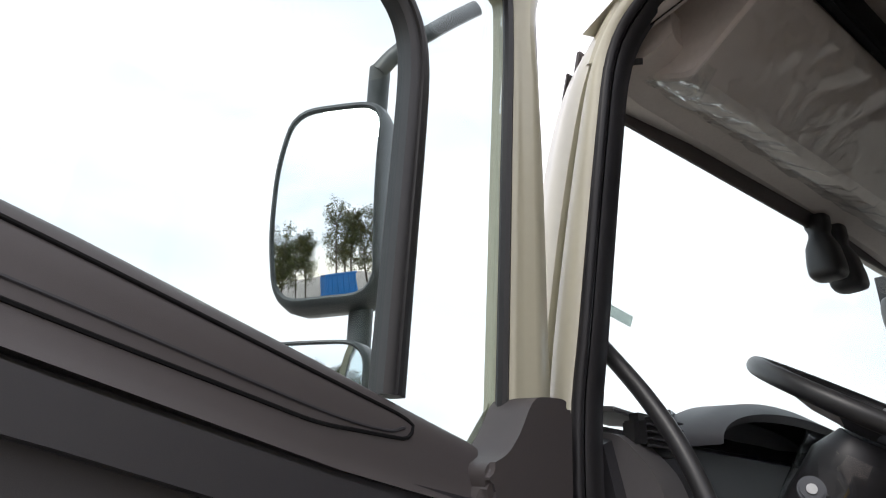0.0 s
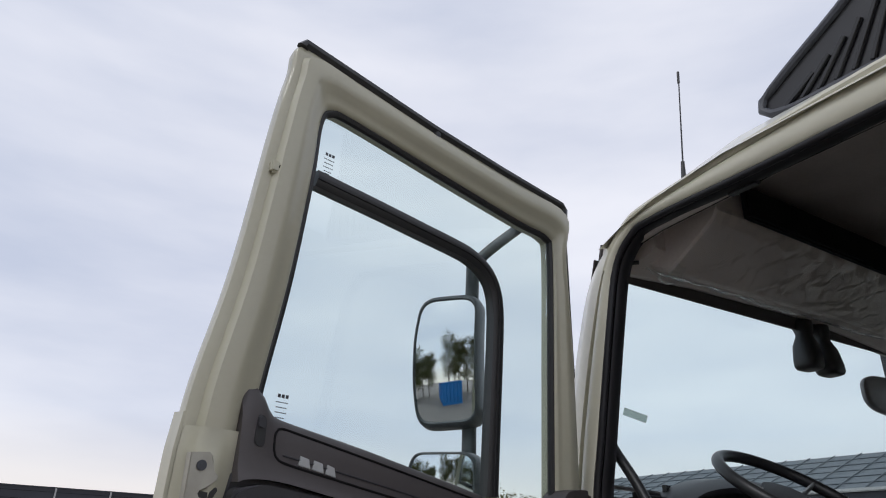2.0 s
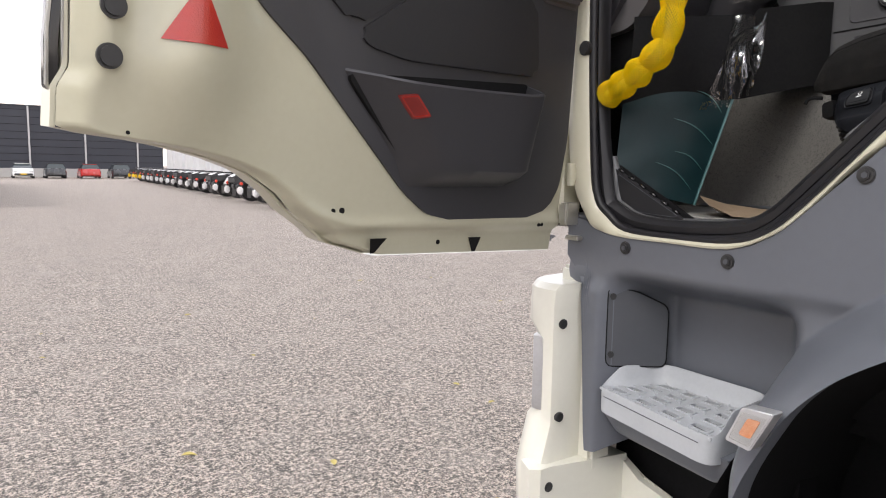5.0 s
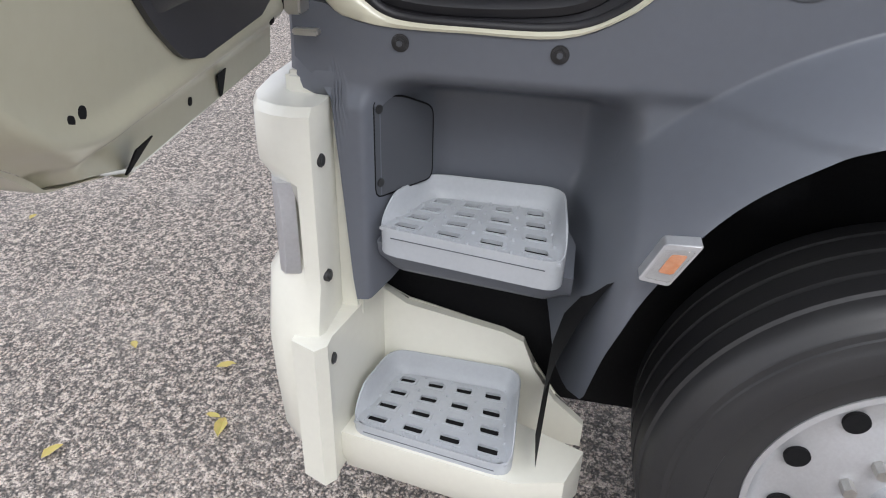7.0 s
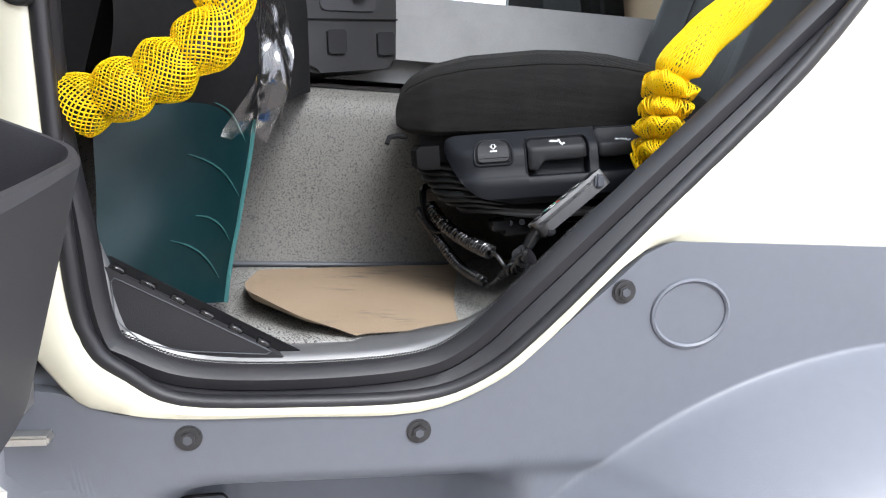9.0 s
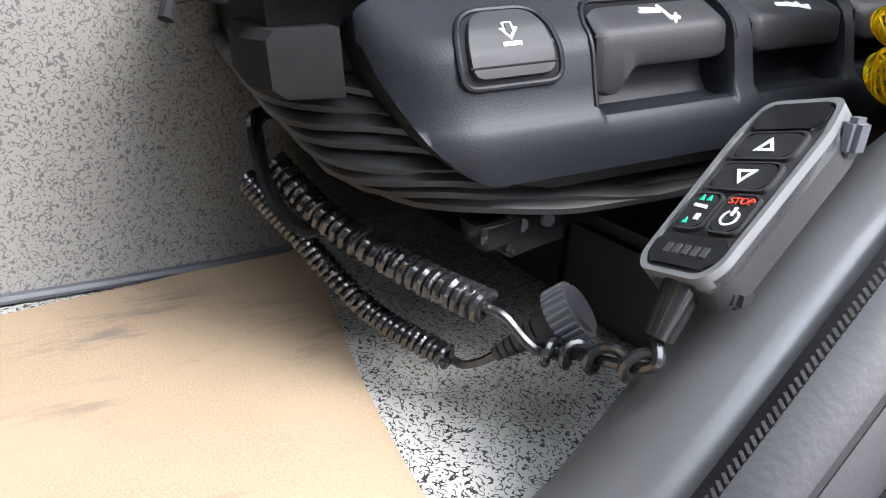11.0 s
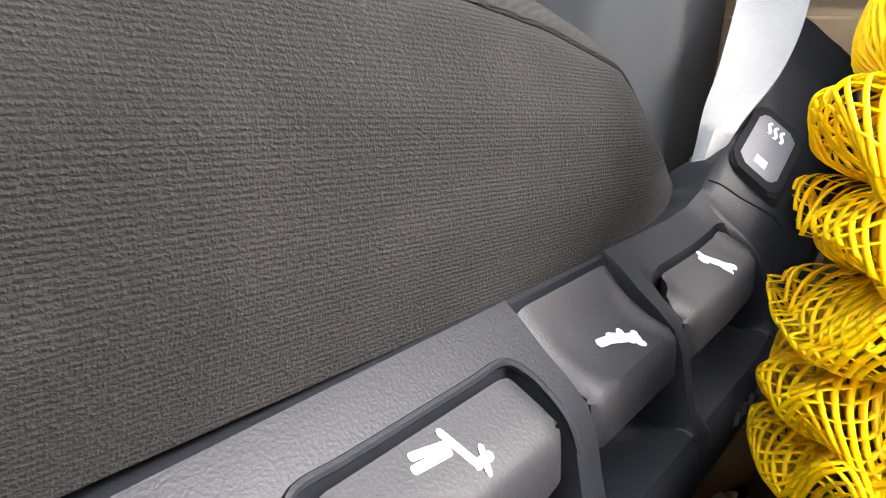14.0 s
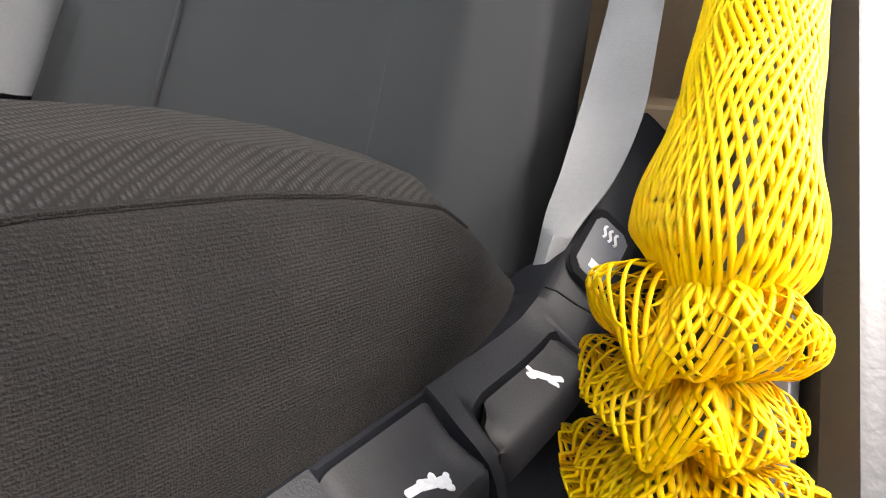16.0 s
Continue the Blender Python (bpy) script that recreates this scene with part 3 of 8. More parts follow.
OPEN = [(0.115, 1.461), (0.082, 1.431), (0.007, 1.402), (-0.124, 1.396), (-0.282, 1.408), (-0.36, 1.441), (-0.436, 1.513), (-0.585, 1.666), (-0.769, 1.856), (-0.90, 2.0), (-0.98, 2.15), (-1.0, 2.4),
        (-1.0, 2.95), (-0.96, 3.05), (-0.88, 3.096), (-0.5, 3.096), (-0.109, 3.098), (-0.015, 3.074), (0.052, 2.99), (0.088, 2.80), (0.137, 2.45), (0.160, 2.26), (0.156, 1.9), (0.136, 1.58)]
SHELL = [(0.14, 1.414), (0.081, 1.382), (0.006, 1.374), (-0.124, 1.374), (-0.284, 1.376), (-0.387, 1.417), (-0.455, 1.475), (-0.577, 1.595), (-0.70, 1.609), (-1.0, 1.609), (-1.45, 1.609), (-1.45, 2.4),
         (-1.45, 3.0), (-1.45, 3.19), (-0.9, 3.19), (-0.5, 3.168), (-0.109, 3.132), (0.0, 3.095), (0.078, 3.0), (0.125, 2.85), (0.188, 2.5), (0.213, 2.26), (0.226, 2.0), (0.215, 1.58)]


def closed_spline(loop, n=4):
    p = [Vector((*q, 0)) for q in loop]
    out = spline(p[-2:] + p + p[:2], n)
    return [tuple(v)[:2] for v in out[2 * n: (2 + len(p)) * n]]


EDGE = [(0.114, 1.468), (0.070, 1.425), (0.010, 1.392), (-0.124, 1.386), (-0.284, 1.390), (-0.372, 1.420), (-0.452, 1.488), (-0.60, 1.647), (-0.782, 1.842)] + OPEN[9:]
open_loop, shell_loop, edge_loop = closed_spline(OPEN), closed_spline(SHELL), closed_spline(EDGE)
skin = lambda u, v, w: Vector((tumble(v) + w, u, v))


def ring(loops, place):
    """A skin through several closed outlines, each with its own depth."""
    return loft([[place(*p, w) for p in loop] for loop, w in loops], caps=False)


def between(a, b, f):
    return [(p[0] * (1 - f) + q[0] * f, p[1] * (1 - f) + q[1] * f) for p, q in zip(a, b)]


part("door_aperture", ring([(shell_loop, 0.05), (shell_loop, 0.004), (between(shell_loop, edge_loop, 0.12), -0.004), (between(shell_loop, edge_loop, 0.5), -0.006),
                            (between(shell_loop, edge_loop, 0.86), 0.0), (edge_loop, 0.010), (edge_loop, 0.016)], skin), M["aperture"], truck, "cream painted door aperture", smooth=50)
# rubber seals round the aperture
part("door_seal", sweep([skin(*p, 0.014) for p in between(shell_loop, edge_loop, 1.04)], 0.011, 10, closed=True), M["seal"], truck, "black rubber door seal")
part("seal_web", ring([(edge_loop, 0.014), (between(edge_loop, open_loop, 0.5), 0.018), (open_loop, 0.030), (open_loop, 0.06)], skin), M["seal"], truck, "smooth black rubber behind the seal bulb")
centre = Vector((-0.45, 2.2))


def inward(loop, d):
    out = []
    n = len(loop)
    for i, p in enumerate(loop):
        a, b = Vector(loop[i - 1]), Vector(loop[(i + 1) % n])
        t = (b - a).normalized()
        nn = Vector((t.y, -t.x))
        if nn.dot(centre - Vector(p)) < 0:
            nn = -nn
        out.append((p[0] + nn.x * d, p[1] + nn.y * d))
    return out


def seal_line(d):
    """Full width along the sill, half of it up the pillars and the roof."""
    return [(p[0] + (q[0] - p[0]) * k, p[1] + (q[1] - p[1]) * k) for p, q in zip(open_loop, inward(open_loop, d)) for k in (1 - 0.55 * smooth_step(1.55, 1.75, p[1] + 0.9 * min(p[0], 0)),)]


part("seal_lip", ring([(seal_line(0.002), 0.03), (seal_line(0.016), 0.028), (seal_line(0.026), 0.036), (seal_line(0.03), 0.05), (seal_line(0.024), 0.062), (seal_line(0.004), 0.066)], skin), M["seal"], truck, "ribbed inner rubber seal")
part("aperture_lining", ring([(seal_line(0.003), 0.060), (seal_line(0.003), 0.08)], skin), M["trim"], truck, "dark lining behind the door seal")
ticks = bmesh.new()
tl = inward(open_loop, 0.031)
path = [skin(*p, 0.052) for p in tl[:40] if p[0] > -0.56]
for a, b in zip(path, path[1:]):
    d = (b - a).length
    k = max(1, int(d / 0.0038))
    for i in range(k):
        p = a.lerp(b, (i + 0.5) / k)
        t = (b - a).normalized()
        ticks = merge(ticks, rbox(p, (0.0048, 0.0017, 0.0016), 0, 1, Matrix((Vector((1, 0, 0)), t, Vector((1, 0, 0)).cross(t))).transposed() @ Matrix.Rotation(0.6, 3, "Z")))
part("seal_ribs", ticks, M["rubber"], truck, "fine ribs of the sill seal", smooth=0)
# black threshold plate inside the seals
def sill_ring(flat, slope, w):
    """One line of the inner sill: raised along the flat entry, falling away along the slanted edge."""
    a, b = inward(open_loop, flat), inward(open_loop, slope)
    out = []
    for p, q in zip(a, b):
        f = smooth_step(-0.40, -0.30, p[0]) * smooth_step(0.16, 0.08, p[0]) * smooth_step(1.60, 1.52, p[1])
        thin = 1 - 0.62 * smooth_step(-0.50, -0.64, p[0])
        out.append(skin(p[0] * f + q[0] * (1 - f), p[1] * f + q[1] * (1 - f), 0.066 + (w - 0.066) * thin))
    return out


low_part = lambda ring: ring[-4:] + ring[:42]
part("threshold", loft([low_part(sill_ring(*q)) for q in ((0.004, 0.004, 0.066), (0.030, 0.014, 0.072), (0.034, 0.016, 0.082), (0.034, 0.008, 0.11), (0.032, -0.008, 0.138), (0.026, -0.02, 0.15), (0.0, -0.10, 0.158))], closed_ring=False), M["sillblack"], truck, "scuffed black plastic threshold", smooth=60)
PLATE = rounded([(0.118, 1.552), (-0.112, 1.426), (-0.105, 1.4215), (0.02, 1.428), (0.075, 1.443), (0.112, 1.48)], 0.010, 4)
cp = part("corner_plate", solid(PLATE, flatmap("x", 0.072), 0.012, 0.0, 0.003), M["insert"], truck, "black corner plate in front of the footwell")
part("plate_groove", sweep([Vector((0.0712, 0.008 + (y - 0.008) * 0.86, 1.470 + (z - 1.470) * 0.80)) for y, z in resample(PLATE, 60)], 0.0008, 5, closed=True), M["dgrey"], cp)
for k in range(6):
    f = (k + 0.6) / 6.4
    part("plate_clip", rbox((0.085, 0.118 - 0.23 * f, 1.554 - 0.126 * f), (0.02, 0.020, 0.009), 0.002, 1, Matrix.Rotation(radians(29), 3, "X")), M["gloss"], cp)
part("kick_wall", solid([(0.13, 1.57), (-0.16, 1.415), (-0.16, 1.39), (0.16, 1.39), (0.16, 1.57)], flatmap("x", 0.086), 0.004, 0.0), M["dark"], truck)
# pillar face and outer rain channel in front of the aperture
pil = [(0.226, 1.42), (0.235, 1.84), (0.226, 2.26), (0.196, 2.55), (0.135, 2.86), (0.08, 3.01), (0.0, 3.10)]
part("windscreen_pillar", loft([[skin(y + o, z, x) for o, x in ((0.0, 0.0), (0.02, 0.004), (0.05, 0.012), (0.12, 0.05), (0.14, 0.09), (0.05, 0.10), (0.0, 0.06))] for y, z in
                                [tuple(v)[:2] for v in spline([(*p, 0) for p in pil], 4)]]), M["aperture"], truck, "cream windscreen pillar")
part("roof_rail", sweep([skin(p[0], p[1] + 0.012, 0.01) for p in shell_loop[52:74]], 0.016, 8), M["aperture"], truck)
part("hinge", merge(rbox((0.02, 0.19, 1.53), (0.06, 0.035, 0.045), 0.006), cyl((-0.012, 0.19, 1.50), (-0.012, 0.19, 1.56), 0.011)), M["beige"], truck, "painted lower door hinge")
part("hinge", merge(rbox((0.02, 0.2, 2.06), (0.05, 0.035, 0.06), 0.006), cyl((-0.012, 0.19, 2.02), (-0.012, 0.19, 2.10), 0.011)), M["beige"], truck, "painted upper door hinge")
part("pillar_plug", cyl((-0.008, 0.165, 1.86), (0.01, 0.165, 1.86), 0.019, bevel=0.003), M["rubber"], truck, "black rubber plug")
part("pillar_plug", cyl((-0.008, 0.172, 2.14), (0.01, 0.172, 2.14), 0.008), M["cream"], truck)
part("check_strap", merge(rbox((-0.02, 0.185, 1.425), (0.05, 0.03, 0.06), 0.004), rbox((0.01, 0.175, 1.36), (0.06, 0.05, 0.012), 0.003)), M["steel"], truck, "zinc door check strap")

# bolts and blank disc on the sill panel
for y, z in ((0.0, 1.35), (-0.286, 1.35), (-0.553, 1.541)):
    b = part("sill_bolt", merge(cyl((-0.004, y, z), (0.004, y, z), 0.0165, 24, bevel=0.002), cyl((-0.008, y, z), (0.0, y, z), 0.0095, 6)), M["black"], truck, "black socket-head bolt")
    part("bolt_head", cyl((-0.0095, y, z), (-0.006, y, z), 0.006, 6), M["dgrey"], b, "worn grey bolt core")
disc = [Vector((side_x(-0.655 + 0.056 * math.cos(a), 1.511 + 0.047 * math.sin(a)) - 0.001, -0.655 + 0.056 * math.cos(a), 1.511 + 0.047 * math.sin(a))) for a in (2 * math.pi * k / 40 for k in range(40))]
part("blank_disc", sweep(disc, 0.0036, 6, closed=True), M["grey"], truck, "moulded round blank in the sill panel")
# small access panel in the front wall of the step recess
P0, P1, P2 = Vector((0.0, 0.066, 1.03)), Vector((0.146, -0.030, 1.03)), Vector((0.0, 0.0, 0.215))
acc_place = lambda u, v, w: P0 + (P1 - P0) * u + P2 * v + Vector((-0.53, -0.85, 0)) * w
part("access_panel", solid(rounded([(0.06, 0.0), (0.98, 0.0), (0.98, 0.75), (0.5, 0.93), (0.06, 1.0)], 0.10), acc_place, -0.004, 0.006, 0.002), M["dgrey"], truck, "dark slate access panel")
part("panel_gap", sweep([acc_place(u, v, 0.0045) for u, v in resample(rounded([(0.06, 0.0), (0.98, 0.0), (0.98, 0.75), (0.5, 0.93), (0.06, 1.0)], 0.10), 60)], 0.0024, 6, closed=True), M["dark"], truck, "dark gap round the access panel")
for v in (0.15, 0.87):
    c = acc_place(0.13, v, 0.006)
    part("panel_screw", cyl(c, c + Vector((-0.53, -0.85, 0)) * 0.004, 0.009, 16, bevel=0.001), M["black"], truck)


def grate(place, nu, nv, thick=0.006):
    """A tread plate with slots over place(u, v)."""
    bm = bmesh.new()
    us, vs = [0.0], [0.0]
    for lines, n, g in ((us, nu, 0.27), (vs, nv, 0.2)):
        for k in range(n):
            lines += [(k + 0.5 - g) / n, (k + 0.5 + g) / n]
        lines.append(1.0)
    g = [[bm.verts.new(place(u, v)) for u in us] for v in vs]
    for j in range(len(vs) - 1):
        for i in range(len(us) - 1):
            if i % 2 == 1 and j % 2 == 1:
                continue
            bm.faces.new((g[j][i], g[j][i + 1], g[j + 1][i + 1], g[j + 1][i]))
    geo = bmesh.ops.extrude_face_region(bm, geom=bm.faces[:])
    bmesh.ops.translate(bm, vec=(0, 0, -thick), verts=[v for v in geo["geom"] if isinstance(v, bmesh.types.BMVert)])
    return bm


def tray(name, plan, zf, rim, lip, mat, nu, nv, label):
    """A step: plan corners front-left, front-right, back-right, back-left; floor height; rims; front lip."""
    fl, fr, br, bl = [Vector((*p, zf)) for p in plan]
    ob = part(name, loft(tray_rings(plan, zf, rim, lip), caps=False), mat, truck, label, smooth=40)
    c = (fl + fr + br + bl) / 4
    fl2, fr2, br2, bl2 = [c + (p - c) * 0.83 for p in (fl, fr, br, bl)]
    fl2, fr2 = fl2 + (fl - fl2) * 0.62, fr2 + (fr - fr2) * 0.62
    place = lambda u, v, w=0.0: (fl2.lerp(fr2, u)).lerp(bl2.lerp(br2, u), v) + Vector((0, 0, w))
    part("tread_plate", grate(place, nu, nv), mat, ob, "slotted tread plate", smooth=0)
    # near-black slab added under the slots in place of the shade below
    part("slot_shade_slab", loft([[c + (p - c) * 0.86 - Vector((0, 0, d)) for p in (fl, fr, br, bl)] for d in (0.0075, 0.02)]), M["dark"], ob)
    for i in range(nu):
        for j in range(nv):
            box = lambda gu, gv: rounded([((i + 0.5 + a * gu) / nu, (j + 0.5 + b * gv) / nv) for a, b in ((-1, -1), (1, -1), (1, 1), (-1, 1))], 0.018, 2)
            part("slot_rim", band(box(0.33, 0.28), box(0.26, 0.19), place, -0.001, 0.0028), mat, ob, smooth=0)
    nubs = bmesh.new()
    for i in range(nu * 3 + 1):
        for j in range(nv + 1):
            if j and i % 3:
                continue
            p = place(0.02 + 0.96 * i / (nu * 3), 0.025 + 0.95 * j / nv)
            nubs = merge(nubs, cyl(p - Vector((0, 0, 0.001)), p + Vector((0, 0, 0.005)), 0.0042, 6, 0.0025))
    tagged(part("grip_nubs", nubs, mat, ob, "raised grip nubs", smooth=0), kind="stuff")
    out = ((fr - fl).cross(Vector((0, 0, 1)))).normalized()
    if out.x > 0:
        out = -out
    part("lip_groove", sweep([fl.lerp(fr, t) + out * 0.0004 - Vector((0, 0, 0.017)) for t in (0.1, 0.5, 0.9)], 0.0011, 5), M["dgrey"], ob)
    return ob


def tray_rings(plan, zf, rim, lip):
    loop = resample(rounded(list(plan), 0.05, 6), 96)
    cx, cy = sum(p[0] for p in plan) / 4, sum(p[1] for p in plan) / 4
    a, b = Vector(plan[0]), Vector(plan[1])
    across = Vector((-(b - a).y, (b - a).x)).normalized()
    if across.x < 0:
        across = -across
    out = []
    for dz, rise, i in ((-lip, 0, 0.01), (-lip * 0.3, 0, 0.0), (0.0, 1, 0.0), (0.004, 1, 0.008), (0.004, 1, 0.028), (0.0, 0.92, 0.045), (0.0, 0.5, 0.075), (0.0, 0.12, 0.115), (-0.002, 0.0, 0.165), (-0.02, 0.0, 0.17)):
        ringp = []
        for p in loop:
            f = smooth_step(0.012, 0.085, (Vector(p) - a).dot(across))
            j = i * (0.4 + 0.6 * f)
            ringp.append(Vector((p[0] + (cx - p[0]) * j, p[1] + (cy - p[1]) * j, zf + dz + rim * f * rise)))
        out.append(ringp)
    return out


tray("upper_step", [(-0.035, 0.052), (-0.10, -0.345), (0.15, -0.325), (0.155, -0.015)], 0.985, 0.045, 0.06, M["step"], 4, 4, "light grey plastic upper step")
soffit = []
for y in np.linspace(0.05, -0.36, 24):
    xf, zb = -0.012 - 0.13 * (0.05 - y), 0.858 + 0.03 * smooth_step(0.0, 0.06, y) + 0.02 * smooth_step(-0.3, -0.36, y)
    soffit.append([Vector((x, y, z)) for x, z in ((xf, 0.94), (xf + 0.012, zb + 0.022), (xf + 0.026, zb + 0.006), (xf + 0.045, zb), (0.17, zb), (0.17, 0.94))])
part("step_soffit", loft(soffit), M["grey"], truck, "slate moulding below the upper step", smooth=50)
# cream lower step box with its own tray
tray("lower_step", [(-0.10, 0.105), (-0.16, -0.285), (0.11, -0.275), (0.12, 0.06)], 0.50, 0.055, 0.05, M["step"], 4, 4, "light grey plastic lower step")
lo_back = [(0.10, 0.60), (0.10, 0.75), (0.02, 0.70), (-0.22, 0.655), (-0.27, 0.635), (-0.30, 0.56), (-0.36, 0.47), (-0.44, 0.40), (-0.44, 0.33), (0.10, 0.33)]
part("lower_step_back", solid(lo_back, flatmap("x", 0.125), -0.006, 0.02, 0.004), M["cream"], truck, "cream lower step housing")
part("lower_step_front", loft([[Vector((x, y, z)) for x, y in ((0.13, 0.075), (-0.115, 0.122), (-0.15, 0.12), (-0.175, 0.14), (-0.15, 0.2), (0.13, 0.2))] for z in (0.36, 0.50, 0.62, 0.755)]), M["cream"], truck, "cream lower bumper end")
part("lower_step_skirt", loft([[Vector((-0.105 + dx, 0.12, z)), Vector((-0.168 + dx, -0.29, z)), Vector((-0.13 + dx, -0.40, z - 0.01)), Vector((-0.02, -0.44, z - 0.02)), Vector((0.05, -0.2, z)), Vector((0.05, 0.1, z))] for z, dx in ((0.33, 0.03), (0.40, 0.0), (0.47, 0.0))]), M["cream"], truck, "cream skirt below the lower step")
# bumper corner
prof = [(0.36, 0.05, 0.0), (0.46, -0.02, 0.0), (0.60, -0.045, 0.0), (0.72, -0.055, 0.0), (0.785, -0.03, 0.0), (0.86, 0.0, 0.0), (0.90, 0.0, 0.0), (0.93, 0.0, 0.0), (1.05, 0.0, 0.0), (1.09, 0.0, 0.0), (1.13, 0.0, 0.0), (1.18, 0.0, 0.0), (1.225, 0.006, 0.0), (1.24, 0.03, 0.02)]
plan0 = [(0.03, 0.14), (-0.078, 0.14), (-0.096, 0.148), (-0.103, 0.178), (-0.099, 0.22), (-0.078, 0.262), (-0.03, 0.288), (0.08, 0.305), (0.5, 0.32), (1.15, 0.33), (1.15, 0.25), (0.2, 0.22)]
nip = lambda z: 0.045 * smooth_step(1.12, 1.06, z) * smooth_step(0.86, 0.92, z)
part("bumper_corner", loft([[Vector((x + (dx * 0.7 + 0.4 * nip(z) if x < 0.1 and y > 0.2 else dx * 0.7 if x < 0.1 else 0), y - (nip(z) if y > 0.2 else 0), z)) for x, y in plan0] for z, dx, _ in prof]), M["cream"], truck, "glossy cream bumper corner", smooth=35)
for x, y, z in ((-0.070, 0.14, 1.135), (-0.074, 0.138, 0.88), (-0.12, 0.122, 0.70)):
    part("bumper_plug", cyl((x, y - 0.006, z), (x, y + 0.01, z), 0.0135, 20, bevel=0.003), M["rubber"], truck, "black push-in plug")
part("headlamp", loft([[Vector((-0.105 + k * 0.004, 0.215 + k * 0.004, z)), Vector((-0.085, 0.238, z)), Vector((-0.03, 0.262, z)), Vector((-0.02, 0.22, z)), Vector((-0.09, 0.19, z))] for k, z in ((2, 0.885), (0, 0.91), (0, 1.04), (2, 1.09))]), M["alu"], truck, "clear headlamp end")
# recessed moulding between hinge pillar and bumper
part("hinge_moulding", loft([[Vector((x + 0.02, y, z)) for x, y in ((0.04, 0.085), (0.012 - d, 0.09), (-0.002 - d, 0.105), (-0.008 - d, 0.13), (-0.008 - d, 0.165), (0.0 - d, 0.2), (0.02 - d * 0.5, 0.228), (0.06, 0.235))] for z, d in ((1.225, -0.02), (1.235, 0.006), (1.25, 0.014), (1.275, 0.016), (1.30, 0.008), (1.33, 0.001), (1.38, -0.003), (1.41, -0.008), (1.425, -0.02))]), M["grey"], truck, "slate-grey moulding below the hinge", smooth=60)
part("bumper_back", rbox((0.045, 0.165, 1.0), (0.08, 0.14, 0.56), 0.01), M["cream"], truck)
# side marker lamp on the arch
LAMP = [(-0.456, 1.058), (-0.487, 1.128), (-0.546, 1.132), (-0.506, 1.052)]
lamp_in = lambda k: rounded([(-0.499 + (y + 0.499) * k, 1.0925 + (z - 1.0925) * k) for y, z in LAMP], 0.006, 3)
mk = part("marker_lamp", solid(lamp_in(1.0), flatmap("x", -0.222), 0.02, -0.012, 0.004), M["alu"], truck, "clear side marker lamp")
part("lens", solid(lamp_in(0.8), flatmap("x", -0.222), -0.010, -0.0155, 0.002), M["film"], mk, "clear lens")
part("bulb_window", solid(rounded([(-0.484, 1.078), (-0.500, 1.112), (-0.524, 1.113), (-0.507, 1.076)], 0.004), flatmap("x", -0.222), -0.010, -0.0138, 0.001), M["amber"], mk, "amber bulb window")
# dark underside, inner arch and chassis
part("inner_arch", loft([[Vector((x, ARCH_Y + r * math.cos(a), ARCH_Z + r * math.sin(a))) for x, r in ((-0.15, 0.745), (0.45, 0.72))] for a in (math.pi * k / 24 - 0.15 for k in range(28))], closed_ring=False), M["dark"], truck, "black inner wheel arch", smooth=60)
# last box is a black plate added behind the wheel to block the sky
part("chassis", merge(rbox((0.65, -1.6, 0.95), (0.18, 3.6, 0.28), 0.02), rbox((1.7, -1.6, 0.95), (0.18, 3.6, 0.28), 0.02), rbox((1.2, -0.35, 1.1), (1.9, 1.0, 0.3), 0.05), rbox((0.45, -0.95, 0.75), (0.05, 1.55, 1.1), 0.02)), M["dark"], truck, "black chassis frame with an added filler plate")
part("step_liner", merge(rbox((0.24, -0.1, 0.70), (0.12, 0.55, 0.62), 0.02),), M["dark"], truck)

# ---------- front wheel ----------
def revolve(profile, c, segs=72):
    """Turns (x, r) about the axle through c."""
    return loft([[Vector((c[0] + x, c[1] + r * math.cos(a), c[2] + r * math.sin(a))) for x, r in profile] for a in (2 * math.pi * k / segs for k in range(segs + 1))], closed_ring=False)


